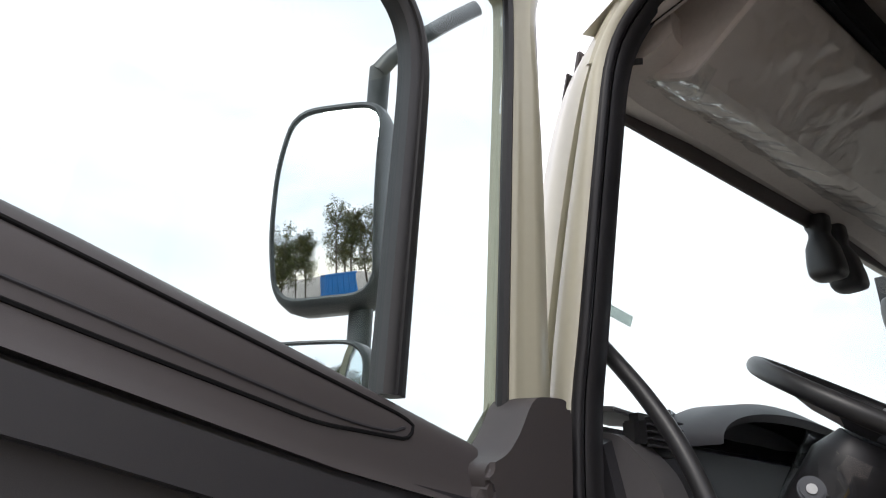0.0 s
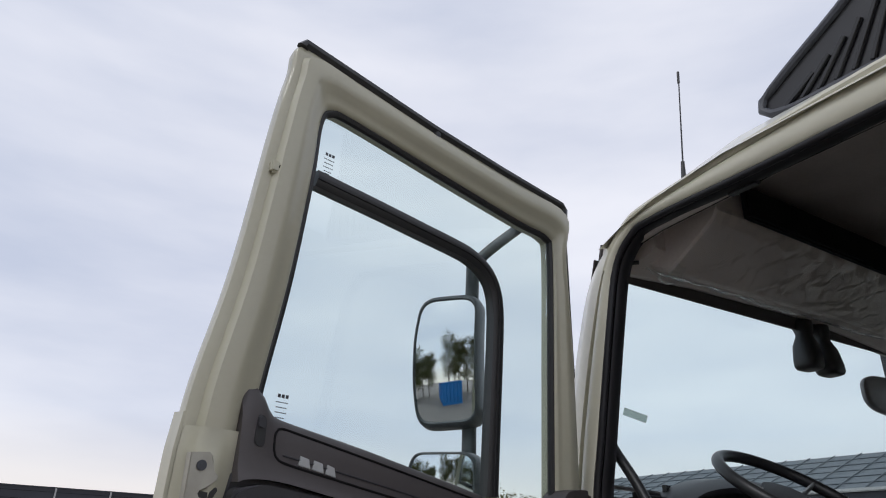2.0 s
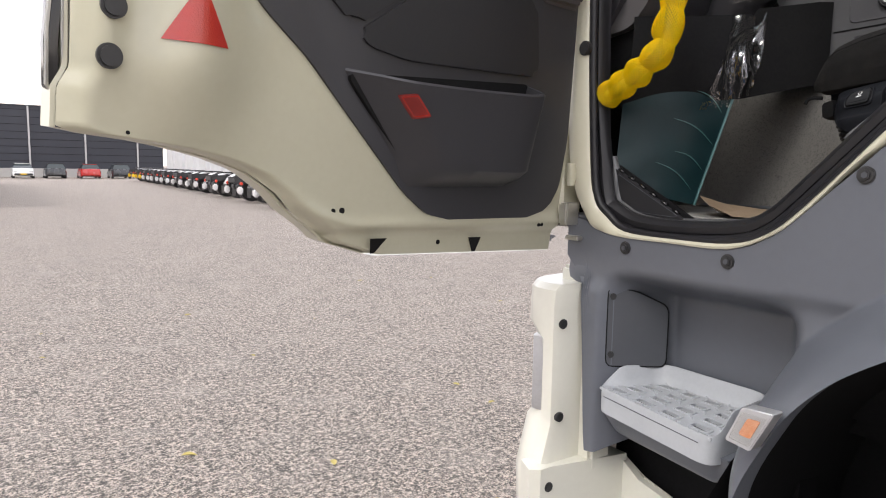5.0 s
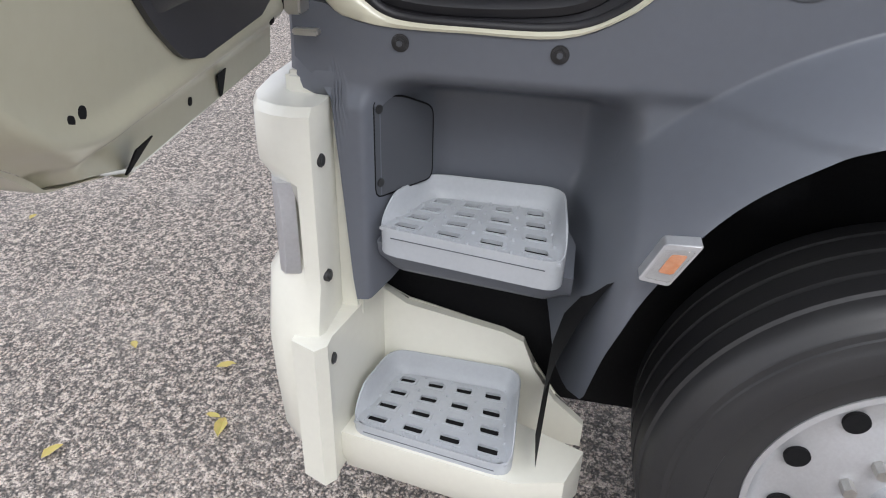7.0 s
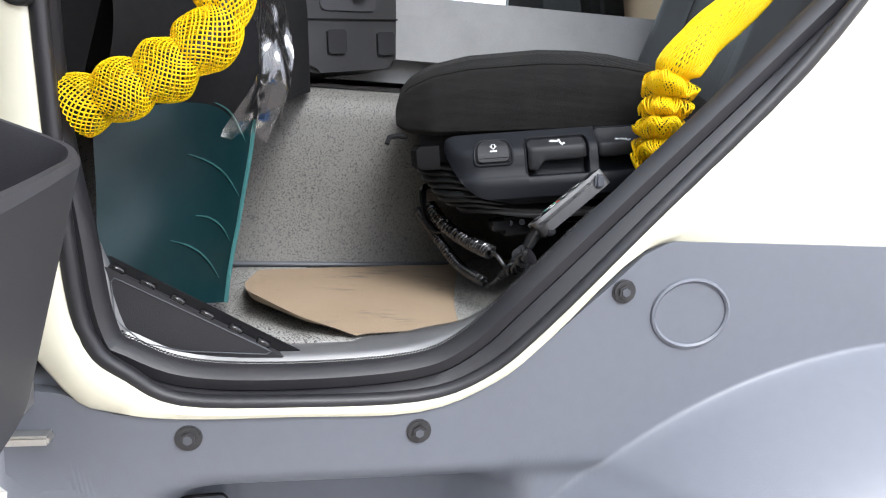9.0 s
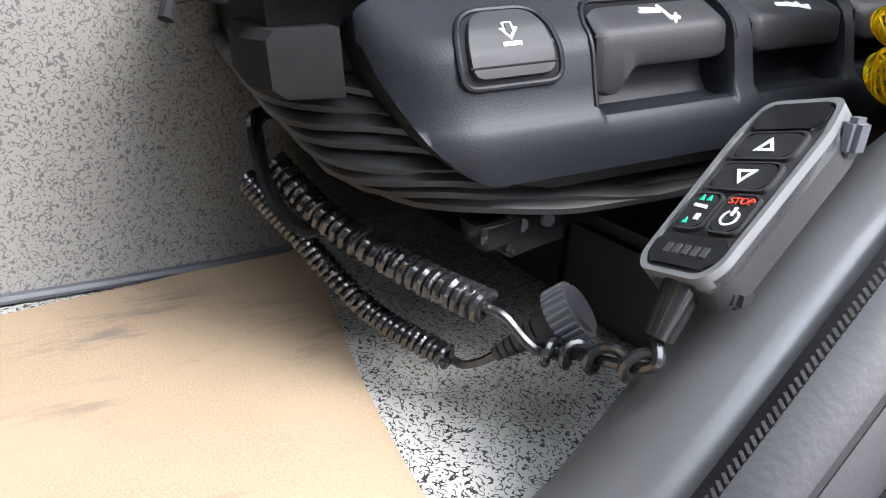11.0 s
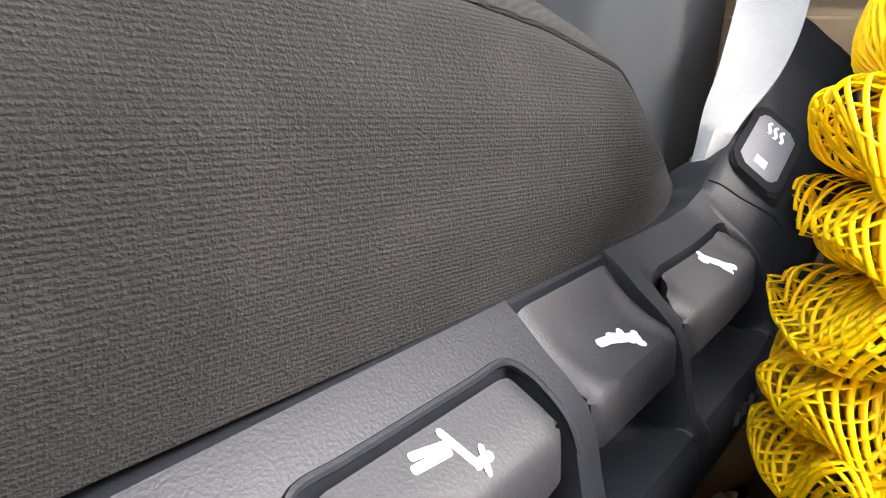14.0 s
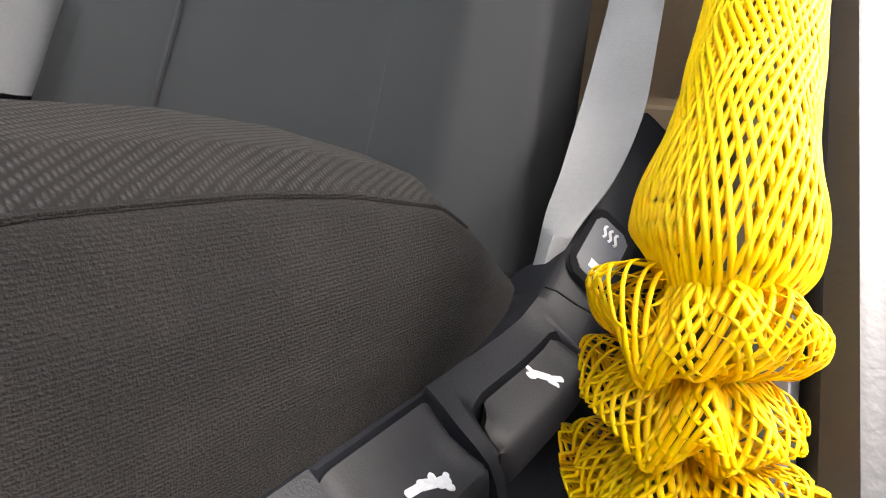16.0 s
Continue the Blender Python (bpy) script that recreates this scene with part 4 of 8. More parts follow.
def wheel_thing(c, R, w, label, detail=True):
    ob = empty("front_wheel", c, label=label, category="wheel")
    k = R / 0.52
    prof_t = [(0.0, 0.30), (-0.012, 0.315), (-0.02, 0.34), (-0.032, 0.38), (-0.04, 0.385), (-0.042, 0.43), (-0.038, 0.436), (-0.034, 0.455), (-0.03, 0.458), (-0.028, 0.47), (-0.022, 0.474), (-0.016, 0.488), (0.0, 0.505),
              (0.02, 0.512), (0.024, 0.52), (0.068, 0.523), (0.07, 0.512), (0.08, 0.512), (0.082, 0.524), (0.14, 0.525), (0.142, 0.513), (0.152, 0.513), (0.154, 0.525), (0.21, 0.524), (0.212, 0.513), (0.222, 0.513), (0.224, 0.522), (0.27, 0.518), (0.30, 0.48), (0.31, 0.30)]
    part("tyre", revolve([(x, r * k) for x, r in prof_t], c, 96), M["rubber"], ob, "black road tyre")
    rim = part("rim", revolve([(0.004, 0.312 * k), (-0.012, 0.31 * k), (-0.014, 0.298 * k), (0.0, 0.288 * k), (0.02, 0.28 * k), (0.03, 0.262 * k), (0.035, 0.25 * k), (0.03, 0.19 * k), (0.012, 0.165 * k), (0.01, 0.06 * k), (-0.02, 0.055 * k), (-0.022, 0.0)], c, 96), M["alu"], ob, "silver-painted steel rim")
    for n in range(10):
        a = 2 * math.pi * (n + 0.5) / 10
        p = Vector((c[0] + 0.026, c[1] + 0.222 * k * math.cos(a), c[2] + 0.222 * k * math.sin(a)))
        part("hand_hole", cyl(p, p + Vector((0.01, 0, 0)), 0.026, 20), M["dark"], rim)
        q = Vector((c[0] + 0.01, c[1] + 0.12 * k * math.cos(a), c[2] + 0.12 * k * math.sin(a)))
        part("wheel_nut", cyl(q, q + Vector((-0.03, 0, 0)), 0.014, 6), M["steel"], rim)
    return ob


wheel_thing((-0.10, -1.07, 0.52), 0.52, 0.31, "black truck tyre on a silver steel rim under the arch")

# ---------- the open door ----------
D_O, D_U, D_V, D_W = Vector((0.0, 0.2255, 1.35)), Vector((-0.98096, -0.19423, 0.0)), Vector((0.01346, -0.06797, 0.9976)), Vector((0.19376, -0.9786, -0.06928))
door_at = lambda u, v, w: D_O + D_U * u + D_V * v + D_W * w
door = empty("opened_truck_door", D_O, label="open cream truck door with dark inner trim and tinted window", category="truck door")

REAR = [(-0.026, 0.677), (0.005, 0.782), (0.079, 0.844), (0.14, 0.903), (0.178, 0.958), (0.203, 1.033), (0.222, 1.125), (0.238, 1.265), (0.30, 1.262), (0.33, 1.246), (0.474, 1.242), (0.53, 1.252), (0.594, 1.248), (0.67, 1.229), (0.772, 1.223), (0.93, 1.224), (1.017, 1.218), (1.188, 1.208)]
FRONT = [(-0.026, 0.045), (0.27, 0.02), (0.91, 0.036), (1.36, 0.08)]


def u_rear(v):
    return interp(v, [p[0] for p in REAR], [p[1] for p in REAR])


def u_front(v):
    return interp(v, [p[0] for p in FRONT], [p[1] for p in FRONT])


def relief(u, v):
    """Pressed shape of the inner panel behind the trim's rear edge."""
    w = 0.0
    te = interp(v, [0.14, 0.22, 0.311, 0.39, 0.456, 0.546, 0.625, 0.685, 0.827, 1.0], [0.609, 0.691, 0.78, 0.859, 0.944, 1.028, 1.096, 1.123, 1.136, 1.10])
    free = smooth_step(te - 0.01, te + 0.055, u)
    edge = min(u_rear(v) - u, 0.2)
    w -= 0.028 * (1 - smooth_step(0.0, 0.035, edge))
    rib = interp(v, [0.2, 0.45, 0.6, 0.7, 1.0], [1.215, 1.21, 1.19, 1.165, 1.155])
    w += 0.024 * math.exp(-(((u - rib) / 0.028) ** 2)) * smooth_step(0.24, 0.42, v) * smooth_step(0.975, 0.86, v) * free
    w -= 0.018 * math.exp(-(((u - rib + 0.075) / 0.035) ** 2)) * smooth_step(0.3, 0.5, v) * smooth_step(0.80, 0.66, v)
    w += 0.052 * smooth_step(0.64, 0.46, v) * smooth_step(0.16, 0.36, v) * math.exp(-(((u - 1.085) / 0.095) ** 2)) * free
    w += 0.014 * math.exp(-(((v - 0.69 + (u - 1.16) * 1.4) / 0.02) ** 2)) * smooth_step(1.02, 1.10, u) * free
    w -= 0.014 * smooth_step(0.05, 0.02, v)
    w -= 0.06 * smooth_step(0.74, 0.80, v) * smooth_step(te - 0.015, te - 0.05, u)
    w += 0.010 * math.exp(-(((v - 0.055 - 0.09 * smooth_step(0.7, 0.95, u)) / 0.02) ** 2)) * smooth_step(1.1, 0.9, u)
    return w


def lifted(u, v):
    return v + 0.034 * min(max((u - 0.05) / 0.64, 0), 1) * (1 - smooth_step(0.0, 0.12, v))


def below_glass(u, v):
    """Keeps the pressed panel under the slanting top of the trim where the pane stands."""
    top = interp(u, [0.14, 0.168, 0.214, 0.508, 0.807, 1.018, 1.06, 1.085, 1.11], [0.975, 0.90, 0.85, 0.90, 0.948, 0.978, 0.975, 0.975, 0.975])
    return min(v, top)


def lower_skin(s, t):
    v = -0.026 + t * 1.001
    a, b = u_front(v), u_rear(v)
    u = a + (b - a) * s
    v = below_glass(u, v)
    return door_at(u, lifted(u, v), relief(u, v))


def lower_outer(s, t):
    v = 0.0 + t * 0.975
    a, b = u_front(v), u_rear(v)
    u = a + (b - a) * s
    v = below_glass(u, v)
    return door_at(u, lifted(u, v) + 0.035 * smooth_step(0.12, 0.0, v), -0.06 - 0.015 * smooth_step(0.0, 0.2, v) + 0.035 * (2 * s - 1) ** 6)


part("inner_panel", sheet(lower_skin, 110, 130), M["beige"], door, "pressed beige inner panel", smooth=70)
part("outer_panel", sheet(lower_outer, 30, 60), M["cream"], door, "cream outer door skin", smooth=70)
part("rear_hem", loft([[door_at(u_rear(v) - 0.001, lifted(u_rear(v), v), -0.032), door_at(u_rear(v) + 0.006, lifted(u_rear(v), v), -0.034), door_at(u_rear(v) + 0.006, lifted(u_rear(v), v), -0.078), door_at(u_rear(v) - 0.004, lifted(u_rear(v), v), -0.08)] for v in np.linspace(-0.026, 1.0, 120)]), M["beige"], door, "folded door edge")
part("bottom_hem", loft([[door_at(u, lifted(u, -0.026) - 0.002, w) for w in (-0.014, -0.03, -0.05)] for u in np.linspace(0.045, 0.672, 24)], closed_ring=False), M["beige"], door)

G_OUT = [(0.036, 0.975), (0.08, 1.36), (0.127, 1.64), (0.126, 1.818), (0.40, 1.832), (0.70, 1.848), (0.95, 1.872), (1.122, 1.888), (1.14, 1.81), (1.156, 1.668), (1.18, 1.312), (1.213, 1.076), (1.221, 0.975)]
G_IN = [(0.15, 0.93), (0.168, 1.30), (0.186, 1.635), (0.213, 1.693), (0.34, 1.70), (0.642, 1.725), (0.95, 1.753), (1.026, 1.748), (1.05, 1.705), (1.049, 1.558), (1.06, 1.298), (1.082, 1.067), (1.086, 0.93)]


def open_loop_of(pts, n=5):
    return [tuple(v)[:2] for v in spline([(*p, 0) for p in pts], n)]


go, gi = open_loop_of(G_OUT), open_loop_of(G_IN)


def frame_skin(steps):
    return loft([[door_at(p[0] * (1 - f) + q[0] * f, p[1] * (1 - f) + q[1] * f, w) for p, q in zip(go, gi)] for f, w in steps], closed_ring=False)


part("window_frame", frame_skin([(0.0, -0.07), (-0.03, -0.05), (-0.02, -0.034), (0.03, -0.03), (0.16, -0.028), (0.22, -0.006), (0.45, 0.0), (0.62, -0.002), (0.72, -0.014), (0.86, -0.016), (0.95, -0.02), (1.0, -0.034), (1.0, -0.07)]), M["beige"], door, "beige painted window frame", smooth=50)
part("sealer_strip", loft([[door_at(u, v, w) for u, w in ((u0 - 0.036, -0.0262), (u0 + 0.008, -0.0252))] for v, u0 in ((0.985, 1.184), (1.08, 1.176), (1.3, 1.152), (1.5, 1.138), (1.67, 1.128), (1.76, 1.118))], closed_ring=False), M["sealer"], door, "pale sealer strip along the rear frame")
part("top_seal", sweep([door_at(u, v, -0.035) for u, v in ((0.075, 1.28), (0.102, 1.5), (0.126, 1.70), (0.126, 1.82), (0.14, 1.832), (0.42, 1.842), (0.70, 1.858), (0.95, 1.882), (1.122, 1.898), (1.128, 1.885))], 0.015, 8), M["rubber"], door, "black rubber seal along the frame")
# glass, its rubber run and the divider of the quarter light
gl_loop = gi + [(1.084, 0.90), (0.165, 0.80)]
pane = part("window_glass", solid(gl_loop, door_at, -0.054, -0.049), M["glass"], door, "lightly tinted side window", smooth=0)
pane.visible_shadow = False
part("glass_run", sweep([door_at(u, v, -0.034) for u, v in gi], 0.011, 8), M["rubber"], door, "black rubber glass run")
DIV = [(1.031, 1.571), (0.958, 1.567), (0.872, 1.563), (0.781, 1.558), (0.684, 1.552), (0.58, 1.546), (0.515, 1.538), (0.456, 1.514), (0.418, 1.474), (0.399, 1.412), (0.392, 1.299), (0.387, 1.099), (0.382, 0.914)]
dv = spline([(*p, 0) for p in DIV], 6)


def strip(path, half, w0, w1, place):
    secs = []
    for i, p in enumerate(path):
        t = (path[min(i + 1, len(path) - 1)] - path[max(i - 1, 0)]).normalized()
        n = Vector((-t.y, t.x, 0))
        secs.append([place(*(p + n * k)[:2], w) for k, w in ((-half, w0), (-half, w1 - 0.006), (-half * 0.6, w1), (half * 0.6, w1), (half, w1 - 0.006), (half, w0))])
    return loft(secs)


part("quarter_divider", strip(dv, 0.021, -0.064, -0.030, door_at), M["black"], door, "black divider bar of the quarter window")
part("divider_lip", strip(dv, 0.006, -0.034, -0.026, door_at), M["rubber"], door)
# makers' stamps in the glass, as bars
for u, v in ((1.0, 1.645), (1.018, 1.06)):
    dashes = []
    for k, (dw, hh, n) in enumerate(((0.028, 0.0075, 3), (0.030, 0.0022, 6), (0.026, 0.0022, 5), (0.028, 0.0022, 6), (0.022, 0.0022, 4), (0.012, 0.007, 2), (0.008, 0.003, 2))):
        z0, step = v - k * 0.0105, dw / n
        dashes += [solid([(u - dw / 2 + step * i, z0), (u - dw / 2 + step * (i + 0.72), z0), (u - dw / 2 + step * (i + 0.72), z0 + hh), (u - dw / 2 + step * i, z0 + hh)], door_at, -0.0485, -0.0478) for i in range(n)]
    tagged(part("glass_stamp", merge(*dashes), M["dgrey"], pane, smooth=0), "small grey etched stamp", kind="stuff")

# inner trim
trim_at = lambda u, v, w: door_at(u, v, w - 0.028)
TRIM = [(1.118, 0.90), (1.07, 0.905), (0.955, 0.893), (0.794, 0.867), (0.536, 0.826), (0.40, 0.811), (0.262, 0.80), (0.12, 0.82), (0.045, 0.85), (0.04, 0.70), (0.032, 0.271), (0.051, 0.149), (0.093, 0.089), (0.198, 0.066), (0.447, 0.071), (0.539, 0.092), (0.609, 0.141), (0.691, 0.222), (0.78, 0.311), (0.859, 0.39), (0.944, 0.456), (1.028, 0.546), (1.096, 0.625), (1.123, 0.685), (1.136, 0.827), (1.126, 0.90)]
trim = part("door_trim", solid(rounded(TRIM, 0.02, 3), trim_at, -0.03, 0.035, 0.012, 3), M["trim"], door, "dark grained plastic door trim")
UP_U = [0.20, 0.214, 0.508, 0.807, 1.018, 1.046, 1.060, 1.072, 1.093, 1.113, 1.124]
UP_T = [0.874, 0.878, 0.932, 0.981, 1.011, 1.018, 1.032, 1.052, 1.069, 1.067, 1.05]
UP_B = [0.772, 0.782, 0.813, 0.858, 0.890, 0.892, 0.893, 0.893, 0.892, 0.889, 0.884]
up_top = lambda u: interp(u, UP_U, UP_T)
up_low = lambda u: interp(u, UP_U, UP_B)


def up_face(u, v):
    """Depth of the upper trim: it leans back to the pane towards its top edge."""
    f = (up_top(u) - v) / max(up_top(u) - up_low(u), 0.05)
    lean = 0.030 * (1 - min(max(f, 0), 1)) + 0.012 * smooth_step(0.25, 0.0, f) - 0.010 * smooth_step(0.82, 1.05, f)
    return 0.026 - lean - 0.022 * smooth_step(0.95, 0.25, u)


up_at = lambda u, v, w: door_at(u, v, up_face(u, v) + w)
upper = part("upper_trim", loft([[door_at(u, up_top(u) - 0.004, -0.05), door_at(u, up_top(u), up_face(u, up_top(u)) - 0.014)] + [up_at(u, up_top(u) + (up_low(u) - up_top(u)) * f, -0.004 if f < 0.03 else 0.0) for f in (0.02, 0.06, 0.12, 0.25, 0.4, 0.55, 0.7, 0.85, 0.95, 1.0)] + [door_at(u, up_low(u), -0.03)]
                                  for u in sorted(set([round(x, 4) for x in np.linspace(0.20, 1.046, 40)] + [1.052, 1.060, 1.066, 1.072, 1.082, 1.093, 1.103, 1.113, 1.119, 1.124]))]), M["taupe"], door, "taupe plastic upper trim", smooth=50)
FRONT_UP = [(0.262, 0.80), (0.214, 0.862), (0.12, 0.857), (0.043, 0.852), (0.042, 0.60), (0.19, 0.60), (0.215, 0.68)]
part("front_trim", solid(rounded(FRONT_UP, 0.016, 3), trim_at, 0.0, 0.050, 0.014, 3), M["taupe"], door, "taupe panel round the tweeter")
INLAY = [(1.050, 0.997), (0.80, 0.957), (0.52, 0.912), (0.385, 0.890), (0.357, 0.880), (0.375, 0.860), (0.53, 0.858), (0.80, 0.893), (1.0, 0.922), (1.052, 0.932)]
in_loop = resample(rounded(INLAY, 0.026, 5), 130)
part("inlay", sweep([up_at(u, v, 0.0002) for u, v in in_loop], 0.0026, 6, closed=True), M["dark"], upper, "groove round the upper inlay")
part("inlay_line", sweep([up_at(p[0], p[1], 0.0004) for p in spline([(1.03, 0.942, 0), (0.80, 0.911, 0), (0.53, 0.873, 0), (0.42, 0.866, 0), (0.38, 0.874, 0)], 8)], 0.0022, 6), M["trim"], upper)
# badge as three plain silver shapes
for u0, u1 in ((0.995, 0.966), (0.962, 0.933), (0.929, 0.903)):
    v0 = 0.927 + 0.15 * (u0 - 0.995)
    part("badge", solid([(u0, v0), (u1, v0 - 0.005), (u1 + 0.003, v0 + 0.014), (u0 - 0.006, v0 + 0.0185)], up_at, -0.002, 0.003, 0.0008), M["silver"], upper, "silver badge shape")
lk = part("lock_button", solid(rounded([(1.098, 0.955), (1.075, 0.951), (1.073, 1.01), (1.092, 1.014)], 0.008), up_at, -0.006, 0.003, 0.002), M["black"], upper, "black lock slider")
part("slider", solid(rounded([(1.094, 0.99), (1.078, 0.987), (1.077, 1.007), (1.091, 1.01)], 0.004), up_at, 0.0, 0.007, 0.002), M["trim"], lk)
# armrest ledge below the upper trim with the pull cup
LEDGE = [(1.13, 0.872), (1.07, 0.885), (0.955, 0.873), (0.794, 0.846), (0.536, 0.806), (0.275, 0.772), (0.22, 0.67), (0.30, 0.65), (0.36, 0.70), (0.60, 0.765), (0.80, 0.80), (1.0, 0.83), (1.13, 0.835)]
part("armrest_ledge", solid(rounded(LEDGE, 0.012, 3), trim_at, 0.0, 0.066, 0.02, 4), M["trim"], door, "dark padded armrest ledge")
part("pull_cup", solid(rounded([(0.62, 0.765), (0.40, 0.728), (0.30, 0.665), (0.42, 0.655), (0.60, 0.70)], 0.02, 3), trim_at, 0.03, 0.0415, 0.004), M["gloss"], door, "black door pull recess")
part("lever", loft([[trim_at(u, v + dv2, w) for dv2, w in ((0.008, 0.045), (0.0, 0.062), (-0.008, 0.045))] for u, v in ((0.555, 0.725), (0.50, 0.717), (0.44, 0.70), (0.42, 0.69))]), M["black"], door, "black inner door lever")
# darker insert panels
PAD1 = [(0.985, 0.66), (0.99, 0.70), (0.957, 0.733), (0.90, 0.742), (0.65, 0.71), (0.50, 0.655), (0.58, 0.57), (0.76, 0.455), (0.87, 0.545)]
PAD2 = [(0.49, 0.65), (0.34, 0.625), (0.215, 0.60), (0.19, 0.45), (0.20, 0.42), (0.62, 0.41), (0.72, 0.425), (0.75, 0.45), (0.57, 0.565)]
for o, lab in ((PAD1, "black padded rear insert"), (PAD2, "black padded front insert")):
    part("insert_pad", solid(rounded(o, 0.03, 4), trim_at, 0.02, 0.041, 0.010, 3), M["insert"], trim, lab)
sp = trim_at(0.118, 0.70, 0.052)
part("speaker_hole", cyl(sp - D_W * 0.004, sp + D_W * 0.003, 0.026, 28, bevel=0.002), M["black"], upper, "round black tweeter")


CAP = [(0.255, 0.842), (0.212, 0.862), (0.186, 0.893), (0.163, 0.935), (0.147, 0.950), (0.12, 0.955), (0.075, 0.960), (0.055, 0.955), (0.046, 0.935), (0.040, 0.80), (0.036, 0.62), (0.10, 0.64), (0.17, 0.74), (0.25, 0.81)]
part("corner_cap", solid(rounded(CAP, 0.016, 4), door_at, -0.05, 0.026, 0.009, 5), M["taupe"], door, "rounded taupe corner cap")
# bulging map pocket, open on top: lip and foot as (u, v, w)
LIP = [(0.775, 0.374, 0.008), (0.725, 0.367, 0.052), (0.672, 0.359, 0.096), (0.57, 0.358, 0.102), (0.47, 0.359, 0.108), (0.38, 0.361, 0.113), (0.32, 0.363, 0.115), (0.275, 0.369, 0.105), (0.243, 0.380, 0.060), (0.225, 0.392, 0.008)]
FOOT = [(0.635, 0.205, 0.008), (0.600, 0.200, 0.040), (0.550, 0.195, 0.070), (0.49, 0.193, 0.080), (0.43, 0.192, 0.086), (0.37, 0.191, 0.090), (0.32, 0.191, 0.088), (0.285, 0.192, 0.078), (0.258, 0.196, 0.050), (0.243, 0.20, 0.008)]


def pocket_ring(f, inset=0.0, rise=0.0):
    pts = []
    for p, q in zip(FOOT, LIP):
        x = [a * (1 - f) + b * f for a, b in zip(p, q)]
        x[0] = 0.5 + (x[0] - 0.5) * (1 - inset * 2)
        x[2] = max(x[2] - inset, 0.0065)
        pts.append(Vector((x[0], x[1] + rise, x[2])))
    return [door_at(*v) for v in spline(pts, 4)]


foot = [door_at(0.44 + (p[0] - 0.44) * 0.8, 0.15, 0.006) for p in [Vector(q) for q in spline(FOOT, 4)]]
mid = [door_at(0.44 + (p[0] - 0.44) * 0.93, 0.172, 0.008 + (p[2] - 0.008) * 0.72) for p in [Vector(q) for q in spline(FOOT, 4)]]
pocket = part("map_pocket", loft([foot, mid] + [pocket_ring(f) for f in (0.0, 0.15, 0.4, 0.7, 0.93, 1.0)] + [pocket_ring(1.0, 0.003, 0.005), pocket_ring(1.0, 0.008, 0.005), pocket_ring(1.0, 0.011, -0.002)] + [pocket_ring(f, 0.012) for f in (0.8, 0.4, 0.1)], closed_ring=False), M["trim"], door, "bulging dark plastic map pocket", smooth=35)
# shade inside the pocket as near-black colour on its bottom and back
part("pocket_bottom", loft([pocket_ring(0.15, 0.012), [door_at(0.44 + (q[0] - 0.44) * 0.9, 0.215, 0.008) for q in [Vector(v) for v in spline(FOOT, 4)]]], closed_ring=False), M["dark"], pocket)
part("pocket_back", solid(rounded([(0.78, 0.37), (0.22, 0.40), (0.25, 0.2), (0.62, 0.2)], 0.03), door_at, 0.002, 0.0165), M["dark"], pocket, "near-black slab for the shade inside the pocket")
pn = (Vector(LIP[0]) - Vector(LIP[2])).cross(Vector(FOOT[1]) - Vector(LIP[2]))
facet_w = lambda u, v: LIP[2][2] - (pn.x * (u - LIP[2][0]) + pn.y * (v - LIP[2][1])) / pn.z
refl_at = lambda u, v, w: door_at(u, v, facet_w(u, v) + w)
RF = [(0.690, 0.336), (0.664, 0.341), (0.626, 0.299), (0.650, 0.292)]
rf = part("pocket_reflector", solid(rounded(RF, 0.004), refl_at, -0.004, 0.007, 0.002), M["shadedred"], pocket, "red rectangular reflector")
inner = lambda k: rounded([(0.6575 + (u - 0.6575) * k, 0.317 + (v - 0.317) * k) for u, v in RF], 0.003)
part("reflector_rim", band(inner(0.84), inner(0.76), refl_at, 0.006, 0.0082), M["red"], rf)

# hardware on the pressed panel
tri = [(1.079, 0.474), (1.136, 0.381), (1.029, 0.379)]


def tri_skin(s, t, up):
    u = (tri[1][0] * (1 - s) + tri[2][0] * s) * (1 - t) + tri[0][0] * t
    v = (tri[1][1] * (1 - s) + tri[2][1] * s) * (1 - t) + tri[0][1] * t
    return door_at(u, v, relief(u, v) + up)


part("warning_triangle", merge(sheet(lambda s, t: tri_skin(s, min(t, 0.995), 0.0025), 14, 14)), M["red"], door, "red reflective warning triangle", smooth=30)
for u, v in ((1.203, 0.417), (1.207, 0.347)):
    p = door_at(u, v, relief(u, v) - 0.004)
    part("rubber_stop", cyl(p, p + D_W * 0.013, 0.0185, 28, bevel=0.004), M["rubber"], door, "round black rubber buffer")
for u, v, r in ((0.786, 0.105, 0.0055), (0.764, 0.105, 0.0065), (0.477, 0.022, 0.0055), (0.129, 0.049, 0.005), (0.116, 0.049, 0.005), (1.175, 0.239, 0.003)):
    p = door_at(u, v, relief(u, v))
    part("drain_hole", cyl(p - D_W * 0.002, p + D_W * 0.0012, r, 16), M["dark"], door)
for u in (0.673, 0.356):
    part("wedge_notch", solid([(u - 0.022, 0.004 + 0.06 * u), (u + 0.022, 0.006 + 0.06 * u), (u + 0.004, 0.06 * u - 0.03), (u - 0.006, 0.06 * u - 0.03)], lambda a, b, w: door_at(a, b, relief(a, b) + w), 0.0008, 0.003), M["dark"], door, smooth=0)
latch_at = lambda u, v, w: door_at(u, v, relief(1.18, v) + w)
